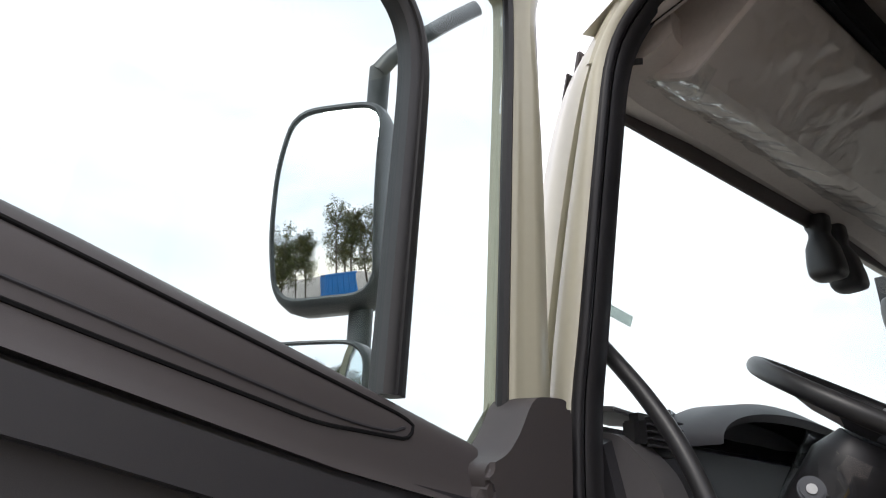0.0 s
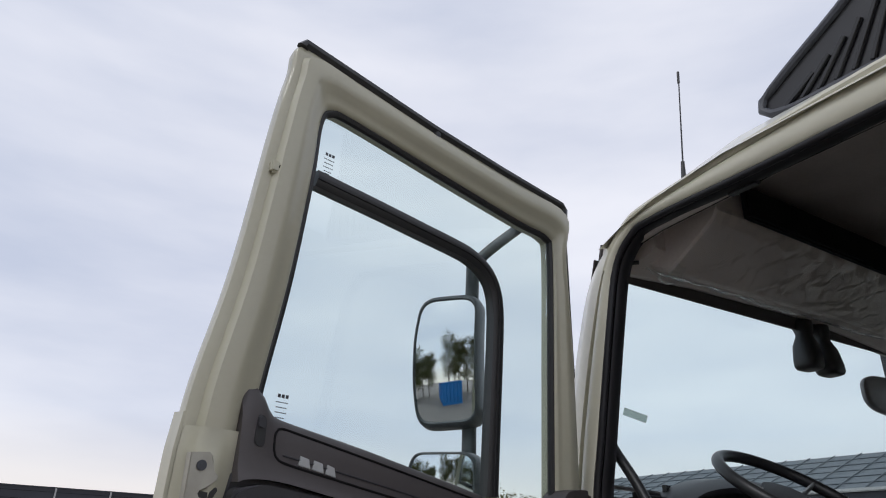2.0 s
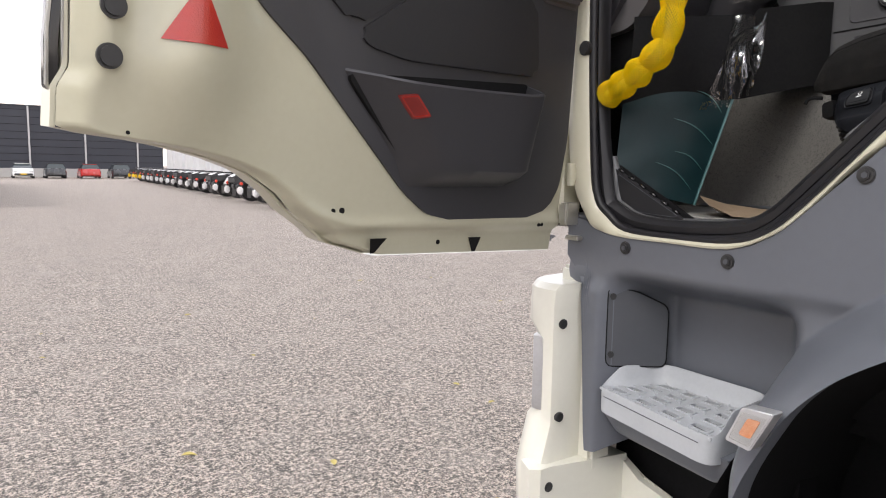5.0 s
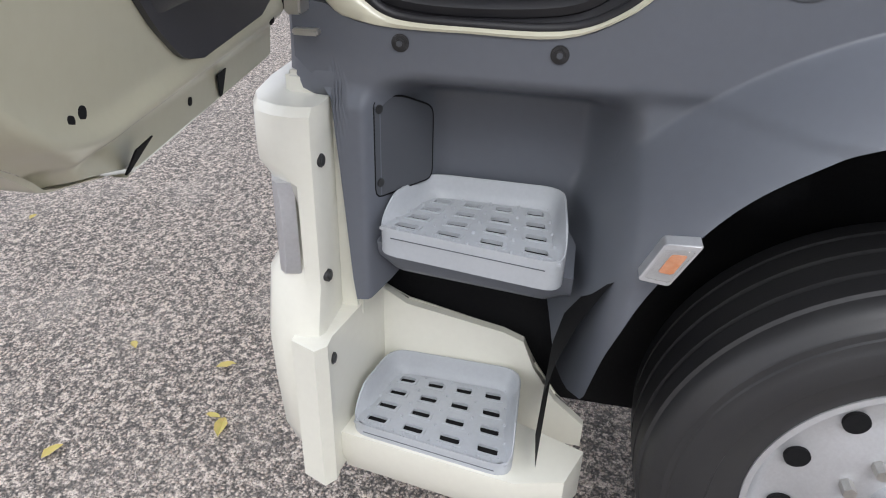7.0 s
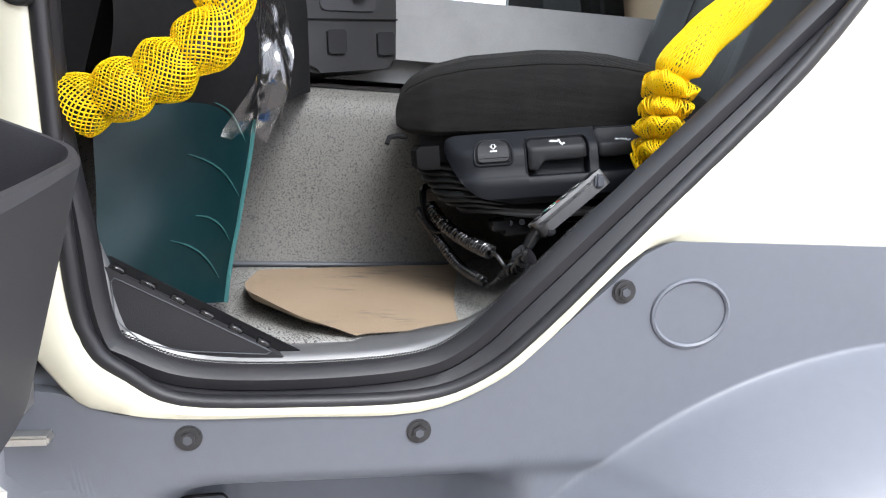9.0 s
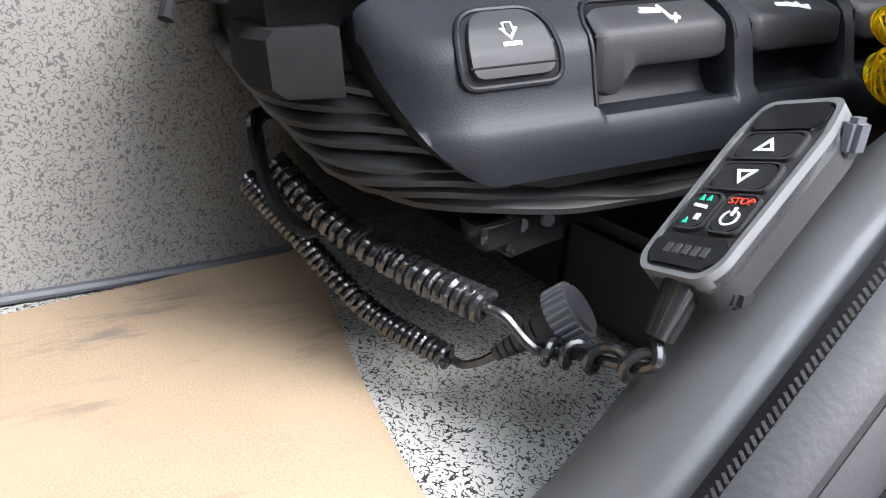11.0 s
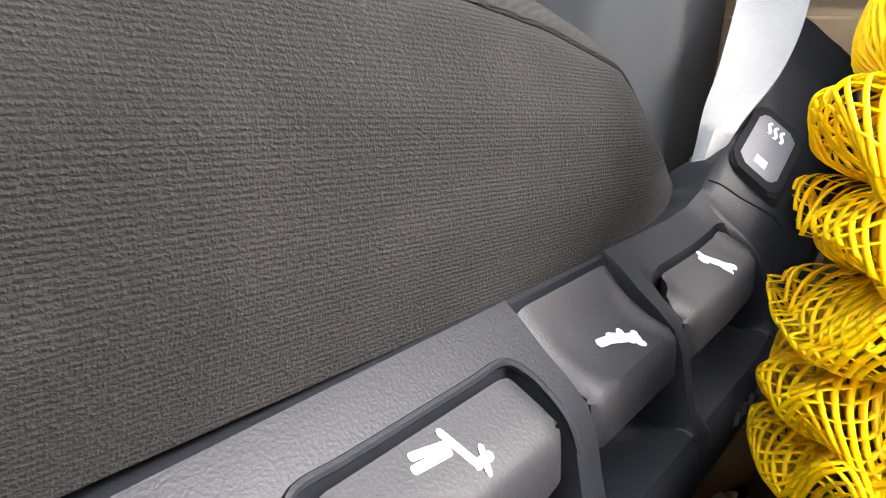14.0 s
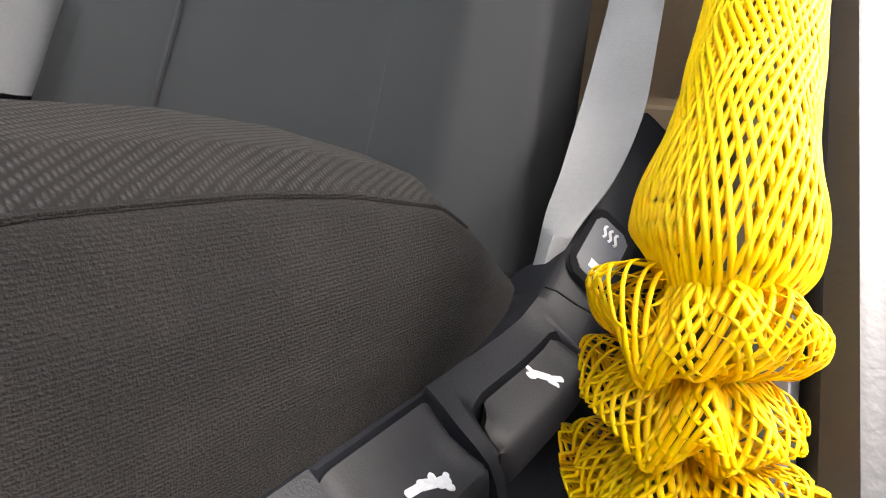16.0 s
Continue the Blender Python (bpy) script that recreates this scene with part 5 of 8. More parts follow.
la = part("door_latch", solid([(1.213, 0.797), (1.172, 0.795), (1.166, 0.802), (1.166, 0.842), (1.178, 0.850), (1.190, 0.851), (1.194, 0.858), (1.190, 0.866), (1.176, 0.868), (1.166, 0.878), (1.158, 0.884), (1.158, 0.893), (1.168, 0.896), (1.172, 0.925), (1.178, 0.931), (1.214, 0.927)], latch_at, -0.01, 0.010, 0.002), M["zinc"], door, "zinc-plated door latch", smooth=30)
for v in (0.820, 0.906):
    part("latch_bolt", merge(cyl(latch_at(1.192, v, 0.009), latch_at(1.192, v, 0.0125), 0.0095, 20, bevel=0.001), cyl(latch_at(1.192, v, 0.012), latch_at(1.192, v, 0.0135), 0.0045, 6)), M["dgrey"], la, "dark socket screw")
part("latch_claw", solid(rounded([(1.190, 0.847), (1.160, 0.851), (1.152, 0.868), (1.158, 0.872), (1.168, 0.861), (1.190, 0.864)], 0.003), latch_at, -0.004, 0.004, 0.001), M["black"], la)
part("latch_case", solid(rounded([(1.170, 0.80), (1.146, 0.805), (1.146, 0.925), (1.170, 0.928)], 0.008), latch_at, -0.03, -0.004, 0.003), M["zinc"], la, "folded zinc latch case")
p = door_at(1.134, 1.545, -0.02)
part("frame_plug", merge(cyl(p - D_W * 0.003, p + D_W * 0.005, 0.011, 16), rbox(p, (0.045, 0.02, 0.03), 0.005, 2)), M["beige"], door)
part("plug_hole", cyl(p + D_W * 0.004, p + D_W * 0.0115, 0.007, 12), M["dark"], door)
p = door_at(0.70, 1.832, -0.02)
part("frame_plug", cyl(p, p + D_W * 0.012, 0.009, 12), M["black"], door)
# outer handle seen edge-on at the rear
oh = part("outer_handle", loft([[door_at(u + du, v, w) for u, w in ((1.240, -0.036), (1.250, -0.038), (1.257, -0.045), (1.255, -0.066), (1.235, -0.066))] for v, du in ((0.285, 0.004), (0.30, 0.016), (0.36, 0.016), (0.46, 0.006), (0.492, 0.0), (0.505, -0.012))]), M["gloss"], door, "black outer door handle")
part("handle_rim", sweep([door_at(u, v, w) for u, v, w in ((1.258, 0.285, -0.05), (1.271, 0.302, -0.042), (1.269, 0.38, -0.041), (1.260, 0.46, -0.040), (1.253, 0.497, -0.040), (1.240, 0.508, -0.045))], 0.0035, 6), M["steel"], oh, "chrome rim")
part("handle_rim", sweep([door_at(u, v, w) for u, v, w in ((1.250, 0.30, -0.036), (1.250, 0.38, -0.035), (1.246, 0.48, -0.035))], 0.0022, 6), M["steel"], oh)

# ---------- cab interior: lining and fixed fittings ----------
cab = empty("cab_interior", label="grey and black lined truck cab interior", category="cab interior")
part("floor_pan", rbox((0.98, -0.5, 1.403), (1.74, 1.9, 0.06), 0.01), M["mat"], cab, "grey floor carpet with black worm pattern, lightened in its colour")
part("rear_wall", rbox((1.15, -1.46, 2.4), (2.3, 0.03, 2.0), 0.005), M["cabwall"], cab, "cream cab rear wall")
part("far_side_wall", solid([(-1.45, 1.4), (0.4, 1.4), (0.4, 3.2), (0.0, 3.2), (0.0, 2.1), (-1.0, 2.1), (-1.0, 3.0), (0.0, 3.05), (0.0, 3.2), (-1.45, 3.2)], flatmap("x", 2.26), 0, 0.05), M["trim"], cab, "dark passenger door lining")
fw = part("far_window", solid([(-1.02, 2.08), (0.02, 2.08), (0.02, 3.07), (-1.02, 3.02)], flatmap("x", 2.29), 0, 0.006), M["glass"], cab, "passenger side window", smooth=0)
fw.visible_shadow = False
part("far_window_sill", rbox((2.2, -0.55, 2.09), (0.10, 1.2, 0.06), 0.02), M["belt"], cab, "grey passenger window sill")
part("bunk_board", merge(rbox((1.0, -1.25, 1.95), (1.9, 0.03, 0.68), 0.006)), M["tan"], cab, "tan board below the bunk")
part("bunk_step", rbox((0.26, -1.025, 1.683), (0.29, 0.05, 0.485), 0.010, 3), M["tan"], cab, "tan end board beside the seat")
sl = part("side_lining", loft([[Vector((x, y, z)) for x, z in ((0.252, 1.432), (0.242, 1.450), (0.19, 1.482), (0.15, 1.53), (0.12, 1.62), (0.10, 1.62), (0.10, 1.432))] for y in (-0.72, -0.80, -0.90, -0.995)]), M["taupe"], cab, "grey-brown lining at the sill foot", smooth=60)
p, q = Vector((0.165, -0.965, 1.512)), Vector((0.78, 0.0, 0.62))
part("bolt_recess", cyl(p - q * 0.004, p + q * 0.002, 0.026, 28, bevel=0.001), M["dark"], sl)
part("lining_bolt", merge(cyl(p, p + q * 0.005, 0.017, 24, bevel=0.002), cyl(p + q * 0.004, p + q * 0.010, 0.008, 6)), M["steel"], sl, "zinc bolt in the side lining")
part("pillar_lining", loft([[Vector((0.085, y, z)), Vector((0.105, y - 0.01, z)), Vector((0.115, y - 0.30, z)), Vector((0.06, y - 0.30, z))] for y, z in ((-0.70, 1.55), (-0.80, 1.70), (-0.92, 1.95), (-1.02, 2.15), (-1.05, 2.9))]), M["trim"], cab, "dark grey lining of the rear door pillar", smooth=40)
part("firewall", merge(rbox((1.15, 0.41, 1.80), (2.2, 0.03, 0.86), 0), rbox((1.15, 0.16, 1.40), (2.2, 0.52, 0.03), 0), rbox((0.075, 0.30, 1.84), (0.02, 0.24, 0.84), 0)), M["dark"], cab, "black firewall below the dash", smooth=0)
# headliner, roof, header above the windscreen
part("roof_skin", loft([[Vector((x, y, z)) for x, z in ((0.03, 3.17 - d), (0.12, 3.26 - d * 1.5), (0.4, 3.36 - d * 1.6), (1.15, 3.42 - d * 1.6), (1.9, 3.36 - d * 1.6), (2.18, 3.26 - d * 1.5), (2.28, 3.17 - d))] for y, d in ((0.10, 0.11), (0.0, 0.07), (-0.15, 0.03), (-0.4, 0.0), (-1.5, 0.0))], closed_ring=False), M["cream"], cab, "cream roof skin", smooth=60)
part("headliner", loft([[Vector((x, y, z)) for x, z in ((0.09, 3.11), (0.16, 3.2), (0.4, 3.3), (1.15, 3.36), (1.9, 3.3), (2.14, 3.2), (2.2, 3.1))] for y in (0.05, -0.3, -1.46)], closed_ring=False), M["darkliner"], cab, "grey-brown headliner", smooth=60)
part("header", loft([[Vector((x, y + yo, z + zo)) for y, z in ((0.0, 0.0), (-0.008, -0.003), (-0.02, 0.002), (-0.13, 0.012), (-0.16, 0.03), (-0.16, 0.11), (0.09, 0.11), (0.09, 0.03))] for x, yo, zo in ((0.16, 0.135, 3.03), (0.19, 0.148, 3.034), (0.3, 0.17, 3.05), (0.6, 0.195, 3.085), (1.29, 0.21, 3.112), (1.9, 0.19, 3.07), (2.12, 0.15, 3.03))]), M["headliner"], cab, "grey-brown header above the windscreen", smooth=35)
part("header_post", loft([[Vector((x, y, z)) for x, y in ((0.115, 0.10), (0.20, 0.16), (0.21, 0.18), (0.15, 0.20))] for z in (2.93, 3.0, 3.05, 3.12)]), M["headliner"], cab)
SHELF = [(0.12, 3.10), (0.10, 3.062), (0.05, 3.022), (0.0, 2.998), (-0.02, 2.996), (-0.10, 3.045), (-0.195, 3.105), (-0.215, 3.135), (-0.21, 3.165), (-0.20, 3.24), (0.12, 3.24)]
shelf = part("overhead_shelf", loft([[Vector((x, y, z + dz)) for y, z in SHELF] for x, dz in ((0.232, 0.012), (0.24, 0.002), (0.25, 0.0), (0.6, 0.012), (1.15, 0.03), (1.29, 0.04), (2.05, 0.02))]), M["headliner"], cab, "overhead shelf wrapped in clear film", smooth=30)
# near-black slab standing in for the shade in the shelf's open front
part("shelf_shade_slab", rbox((1.1, -0.235, 3.19), (1.5, 0.03, 0.12), 0.008), M["dark"], shelf, "near-black slab for the shade in the open shelf front")
# wrapping film, creased


def film_skin(s, t):
    x = 0.226 + 1.3 * s
    a = t * 5.0
    i = min(int(a), 4)
    under = [(0.11, 3.055), (0.05, 3.012), (-0.005, 2.985), (-0.10, 3.033), (-0.20, 3.095), (-0.232, 3.14)]
    y, z = (under[i][k] + (under[i + 1][k] - under[i][k]) * (a - i) for k in (0, 1))
    fold = abs(noise.noise((x * 7 + y * 9, y * 6, 1))) + 0.5 * abs(noise.noise((x * 19 - y * 15, y * 17, 4)))
    return Vector((x - 0.012 * noise.noise((y * 20, z * 20, 6)) * (s < 0.02), y, z + 0.03 * min(s * 0.8, 1) + 0.004 - 0.022 * fold))


fm = part("shelf_film", sheet(film_skin, 130, 40), M["film"], cab, "crumpled clear protective film", smooth=25)
fm.visible_shadow = False
ft = part("film_tear", sheet(lambda s, t: Vector((0.226 + 0.05 * t + 0.006 * noise.noise((s * 9, t * 7, 2)), 0.10 - 0.15 * s, 3.05 - 0.085 * smooth_step(0.0, 0.62, s) * (1 - 0.5 * smooth_step(0.66, 1.0, s)) - 0.012 * noise.noise((s * 11, t * 5, 8)) - 0.02 * t * (1 - t))), 30, 8), M["film"], cab, "torn hanging corner of the film", smooth=20)
ft.visible_shadow = False
part("door_top_trim", loft([[Vector((x + dx, y, z + dz)) for dx, dz in ((-0.008, -0.016), (0.012, -0.02), (0.03, -0.012), (0.03, 0.03), (-0.008, 0.03))] for x, y, z in ((0.105, 0.085, 3.075), (0.105, -0.1, 3.098), (0.105, -0.5, 3.112), (0.105, -0.98, 3.112))]), M["headliner"], cab, "grey trim rail above the door")
part("rail_groove", sweep([Vector((0.1165, y, z - 0.0205)) for y, z in ((0.08, 3.075), (-0.1, 3.098), (-0.5, 3.112), (-0.98, 3.112))], 0.0018, 5), M["dark"], cab)
part("rail_clip", rbox((0.105, -0.40, 3.092), (0.034, 0.10, 0.028), 0.007), M["black"], cab, "black clip on the trim rail")
part("rail_loop", sweep(spline([(0.15, 0.075, 3.10), (0.14, 0.10, 3.09), (0.135, 0.105, 3.06), (0.14, 0.08, 3.035), (0.16, 0.05, 3.03)], 6), 0.007, 8), M["black"], cab, "black cable loop at the shelf end")
# windscreen with its pane, sticker and camera pods
ws = lambda u, v, w: Vector((u, 0.44 - 0.25 * (v - 2.25) + w, v))
wsp = part("windscreen", solid([(0.12, 2.2), (2.18, 2.2), (2.15, 3.12), (0.15, 3.10)], ws, 0, 0.006), M["screen"], cab, "lightly tinted windscreen", smooth=0)
wsp.visible_shadow = False
part("sticker", solid([(0.345, 2.624), (0.46, 2.610), (0.455, 2.585), (0.341, 2.599)], ws, -0.004, -0.002), M["label"], cab, "translucent paper label on the windscreen", smooth=0)
part("black_border", merge(solid([(0.15, 3.045), (2.15, 3.075), (2.15, 3.15), (0.15, 3.15)], ws, -0.01, -0.002), solid([(0.12, 2.2), (0.15, 2.2), (0.16, 3.1), (0.14, 3.1)], ws, 0.008, 0.012)), M["taupe"], cab, "dark blind along the windscreen top")
for dx, tip in ((0.0, -0.02), (0.115, 0.02)):
    pod = part("sensor_pod", loft([[Vector((1.30 + dx + tip * (3.1 - z) * 4 + 0.048 * k * math.copysign(abs(math.cos(a)) ** 0.6, math.cos(a)), 0.215 + 0.05 * k * math.copysign(abs(math.sin(a)) ** 0.6, math.sin(a)) - (3.1 - z) * 0.05, z)) for a in (2 * math.pi * i / 24 for i in range(24))] for z, k in ((3.10, 0.75), (3.065, 0.72), (3.045, 0.60), (3.03, 0.62), (2.99, 0.92), (2.93, 1.04), (2.90, 1.02), (2.888, 0.9), (2.882, 0.6))]), M["black"], cab, "black windscreen sensor pod", smooth=50)
    part("pod_window", rbox((1.30 + dx + tip * 0.6, 0.252, 2.95), (0.05, 0.01, 0.05), 0.004), M["gloss"], pod)
part("interior_mirror", loft([[Vector((1.60 + 0.26 * (1 + k * math.copysign(abs(math.cos(a)) ** 0.55, math.cos(a))), 0.16 + d, 2.84 + 0.085 * k * math.copysign(abs(math.sin(a)) ** 0.7, math.sin(a)))) for a in (2 * math.pi * i / 40 for i in range(40))] for k, d in ((0.9, 0.0), (0.97, 0.004), (1.0, 0.012), (0.98, 0.03), (0.85, 0.045), (0.5, 0.055))]), M["belt"], cab, "pale grey interior mirror housing", smooth=50)

# dashboard
dash = empty("dashboard", (0.6, 0.2, 2.2), label="black truck dashboard with round vents and instrument hood", category="dashboard")
part("dash_top", loft([[Vector((x, y, z + dz)) for y, z in ((0.42, 2.22), (0.36, 2.29), (0.26, 2.312), (0.18, 2.28), (0.145, 2.12), (0.15, 2.02), (0.2, 1.95), (0.40, 1.95))] for x, dz in ((0.11, -0.02), (0.16, 0.0), (0.4, 0.0), (0.9, 0.0), (1.5, 0.02), (2.2, 0.02))]), M["trim"], dash, "dark grained dash body")
part("instrument_hood", loft([[Vector((x, y, 2.27 + (z - 2.27) * k)) for y, z in ((0.36, 2.30), (0.30, 2.375), (0.22, 2.40), (0.13, 2.392), (0.085, 2.362), (0.09, 2.345), (0.14, 2.366), (0.22, 2.372), (0.27, 2.26))] for x, k in ((0.67 - 0.335 * math.cos(a), 0.08 + 0.92 * math.sin(a) ** 0.9) for a in np.linspace(0, math.pi, 28))]), M["trim"], dash, "curved instrument hood", smooth=60)
ip = part("instrument_panel", loft([[Vector((x, y - 0.02 * b, z)) for y, z in ((0.16, 2.10), (0.19, 2.16), (0.225, 2.26), (0.245, 2.36), (0.26, 2.36), (0.26, 2.10))] for x, b in ((0.37, 1.6), (0.42, 0.6), (0.5, 0.1), (0.67, 0.0), (0.84, 0.1), (0.93, 0.6), (0.98, 1.6))]), M["gloss"], dash, "dark instrument panel", smooth=60)
for gx, gr in ((0.53, 0.058), (0.66, 0.05), (0.79, 0.058)):
    part("gauge_ring", sweep([Vector((gx + gr * math.cos(a), 0.198 + 0.33 * gr * math.sin(a), 2.215 + 0.94 * gr * math.sin(a))) for a in (2 * math.pi * i / 40 for i in range(40))], 0.0035, 6, closed=True), M["dgrey"], ip, "grey gauge ring")
part("tray_lid", rbox((0.29, 0.30, 2.345), (0.25, 0.15, 0.010), 0.004, 2, Matrix.Rotation(radians(10), 3, "Z") @ Matrix.Rotation(radians(8), 3, "X")), M["belt"], dash, "grey tray lid on the dash")
for x0, y0, z0, w in ((0.175, 0.16, 2.285, 0.10), (1.25, 0.13, 2.28, 0.20)):
    v = part("air_vent", rbox((x0 + w / 2, y0, z0), (w + 0.03, 0.05, 0.07), 0.015), M["black"], dash, "black air vent")
    for k in range(5):
        part("slat", rbox((x0 + w / 2, y0 - 0.028, z0 - 0.024 + k * 0.012), (w, 0.012, 0.004), 0.001, 1), M["trim"], v)
end = part("dash_end_panel", loft([[Vector((0.15 + d - 0.10 * (y - 0.2), y, z)) for y, z in rounded([(0.17, 2.285), (0.10, 2.21), (0.068, 2.10), (0.075, 2.00), (0.14, 1.925), (0.33, 1.90), (0.33, 2.285)], 0.03, 3)] for d in (-0.018, -0.012, 0.05)]), M["dashend"], dash, "taupe dash end panel", smooth=30)
for k in range(4):
    part("vent_slot", rbox((0.134, 0.185 + 0.014 * k, 2.215 - 0.004 * k), (0.016, 0.007, 0.045), 0.002, 1, Matrix.Rotation(radians(-14), 3, "X")), M["dark"], end)
sr = part("speaker_ring", cyl((0.128, 0.163, 2.06), (0.15, 0.163, 2.06), 0.044, 32, bevel=0.004), M["trim"], end, "black speaker surround")
part("speaker_cone", cyl((0.126, 0.163, 2.06), (0.13, 0.163, 2.06), 0.034, 28), M["dark"], sr)
part("switch_row", rbox((0.42, 0.135, 2.125), (0.26, 0.02, 0.035), 0.004), M["black"], dash, "row of black switches")
part("switch_line", rbox((0.43, 0.122, 2.145), (0.25, 0.006, 0.004), 0.001, 1), M["silver"], dash)
for k in range(3):
    part("switch", rbox((0.33 + 0.05 * k, 0.12, 2.122), (0.036, 0.012, 0.024), 0.003), M["trim"], dash)
ls = part("light_switch", cyl((0.24, 0.12, 2.19), (0.24, 0.15, 2.19), 0.028, 24, bevel=0.004), M["black"], dash, "rotary light switch")
part("knee_panel", loft([[Vector((x, y, z)) for y, z in ((0.22, 2.02), (0.15, 1.98), (0.12, 1.90), (0.15, 1.78), (0.22, 1.72), (0.3, 1.74))] for x in (0.16, 0.5, 0.7)]), M["dark"], dash, "black knee panel")

# steering wheel and column
sw = empty("steering_wheel", (0.49, -0.1, 2.31), label="black four-spoke truck steering wheel", category="steering wheel")
sw_c, sw_n = Vector((0.565, -0.10, 2.335)), Vector((0, -0.54, 0.84)).normalized()
sw_x, sw_y = Vector((1, 0, 0)), sw_n.cross(Vector((1, 0, 0)))
circ = [sw_c + 0.222 * (math.cos(a) * sw_x + math.sin(a) * sw_y) for a in (2 * math.pi * k / 64 for k in range(64))]
part("rim", sweep(circ, 0.0185, 14, closed=True), M["black"], sw, "black leather-look rim")
part("hub", loft([[sw_c - sw_n * d + r * (math.cos(a) * sw_x * 1.25 + math.sin(a) * sw_y) for a in (2 * math.pi * k / 32 for k in range(32))] for d, r in ((0.045, 0.05), (0.02, 0.085), (0.012, 0.08), (0.008, 0.05), (0.007, 0.01))]), M["trim"], sw, "airbag hub")
for a in (20, 160, 215, 325):
    d = math.cos(radians(a)) * sw_x + math.sin(radians(a)) * sw_y
    part("spoke", sweep([sw_c - sw_n * 0.03 + d * 0.06, sw_c - sw_n * 0.02 + d * 0.14, sw_c + d * 0.215], 0.014, 8, flat=0.5), M["silver"] if a in (20, 160) else M["trim"], sw)
col = empty("steering_column", (0.5, 0.0, 2.2), label="dark steering column wrapped in creased film", category="steering column")
part("shroud", loft([[sw_c - sw_n * d + r * (math.cos(a) * sw_x + math.sin(a) * sw_y * 0.8) + Vector((0, 0.02 * d, 0)) for a in (2 * math.pi * k / 24 for k in range(24))] for d, r in ((0.05, 0.06), (0.10, 0.095), (0.2, 0.105), (0.3, 0.10), (0.6, 0.07))]), M["trim"], col, "dark column shroud")
cf = part("column_film", loft([[sw_c - sw_n * d + (r + 0.012 * noise.noise((k * 1.3, d * 40, 2))) * (math.cos(a) * sw_x + math.sin(a) * sw_y * 0.85) for k, a in ((k, 2 * math.pi * k / 30) for k in range(30))] for d, r in [(0.08 + 0.03 * i, 0.114) for i in range(10)]], caps=False), M["film"], col, "creased protective film", smooth=20)
cf.visible_shadow = False
st = part("stalk", sweep([sw_c + Vector((-0.07, 0.07, -0.16)), sw_c + Vector((-0.17, 0.05, -0.165)), sw_c + Vector((-0.268, 0.027, -0.150))], lambda t: 0.011 + 0.005 * t, 10), M["black"], col, "black column stalk")
part("stalk_tip", cyl(sw_c + Vector((-0.268, 0.027, -0.150)), sw_c + Vector((-0.284, 0.018, -0.148)), 0.021, 20, bevel=0.004), M["dgrey"], st)
part("stalk_dot", cyl(sw_c + Vector((-0.284, 0.018, -0.148)), sw_c + Vector((-0.2865, 0.0166, -0.1477)), 0.008, 16), M["silver"], st)

# engine tunnel, foot well panel and centre console
part("tunnel_wall", loft([[Vector((x, y, z)) for x, z in ((xb - 0.012, 1.41), (xb - 0.010, 1.438), (xb, 1.455), (xb + 0.012, 1.6), (xb + 0.022, 1.74), (xb + 0.03, 1.775), (xb + 0.06, 1.80), (1.2, 1.82))] for y, xb in ((0.35, 0.59), (0.05, 0.60), (-0.1, 0.605), (-0.25, 0.612), (-0.36, 0.622), (-0.43, 0.635), (-0.48, 0.66), (-0.52, 0.72), (-1.4, 0.76))], closed_ring=False), M["carpet"], cab, "speckled carpet over the engine tunnel", smooth=60)
part("carpet_welt", sweep([Vector((xb - 0.013, y, 1.44)) for y, xb in ((0.2, 0.595), (0.05, 0.60), (-0.1, 0.605), (-0.25, 0.612), (-0.36, 0.622), (-0.43, 0.635), (-0.48, 0.66))], 0.0055, 8), M["dgrey"], cab, "grey welt along the carpet's foot")
part("tunnel_cover", rbox((1.45, -0.6, 1.93), (1.3, 1.5, 0.2), 0.05), M["belt"], cab, "pale grey engine cover")
def teal_skin(s, t):
    low = Vector((0.07, 0.112, 1.50)).lerp(Vector((0.243, -0.014, 1.455)), min(s / 0.85, 1))
    top = Vector((0.115, 0.130, 1.76)).lerp(Vector((0.335, -0.056, 1.76)), min(s / 0.85, 1))
    back = Vector((0.07, 0.05, 0)) * max(s - 0.85, 0) / 0.15
    belly = 0.012 * math.sin(math.pi * min(s / 0.85, 1))
    return low.lerp(top, t) + back - Vector((0.55, 0.83, 0)) * belly + Vector((0.004, 0.004, 0)) * noise.noise((s * 3, t * 4, 2))


fp = part("footwell_panel", sheet(teal_skin, 40, 24), M["teal"], cab, "dark teal film over the footwell panel", smooth=40)
part("footwell_edge", sweep([teal_skin(0.85, t) + Vector((-0.001, -0.002, 0)) for t in np.linspace(0, 1, 9)], 0.0035, 6), M["tealedge"], cab, "pale edge of the teal panel")
# highlights on the film's creases, put in as pale coloured streaks
for k, (s0, t0, s1, t1) in enumerate(((0.80, 0.80, 0.55, 0.98), (0.82, 0.52, 0.42, 0.72), (0.80, 0.30, 0.50, 0.42), (0.76, 0.12, 0.35, 0.30))):
    part("crease_glint", sweep([teal_skin(s0 + (s1 - s0) * f, t0 + (t1 - t0) * f + 0.04 * math.sin(f * 3)) + Vector((-0.0012, -0.0018, 0)) for f in np.linspace(0, 1, 9)], lambda f: 0.0004 + 0.0012 * math.sin(math.pi * f), 5), M["tealedge"], fp)


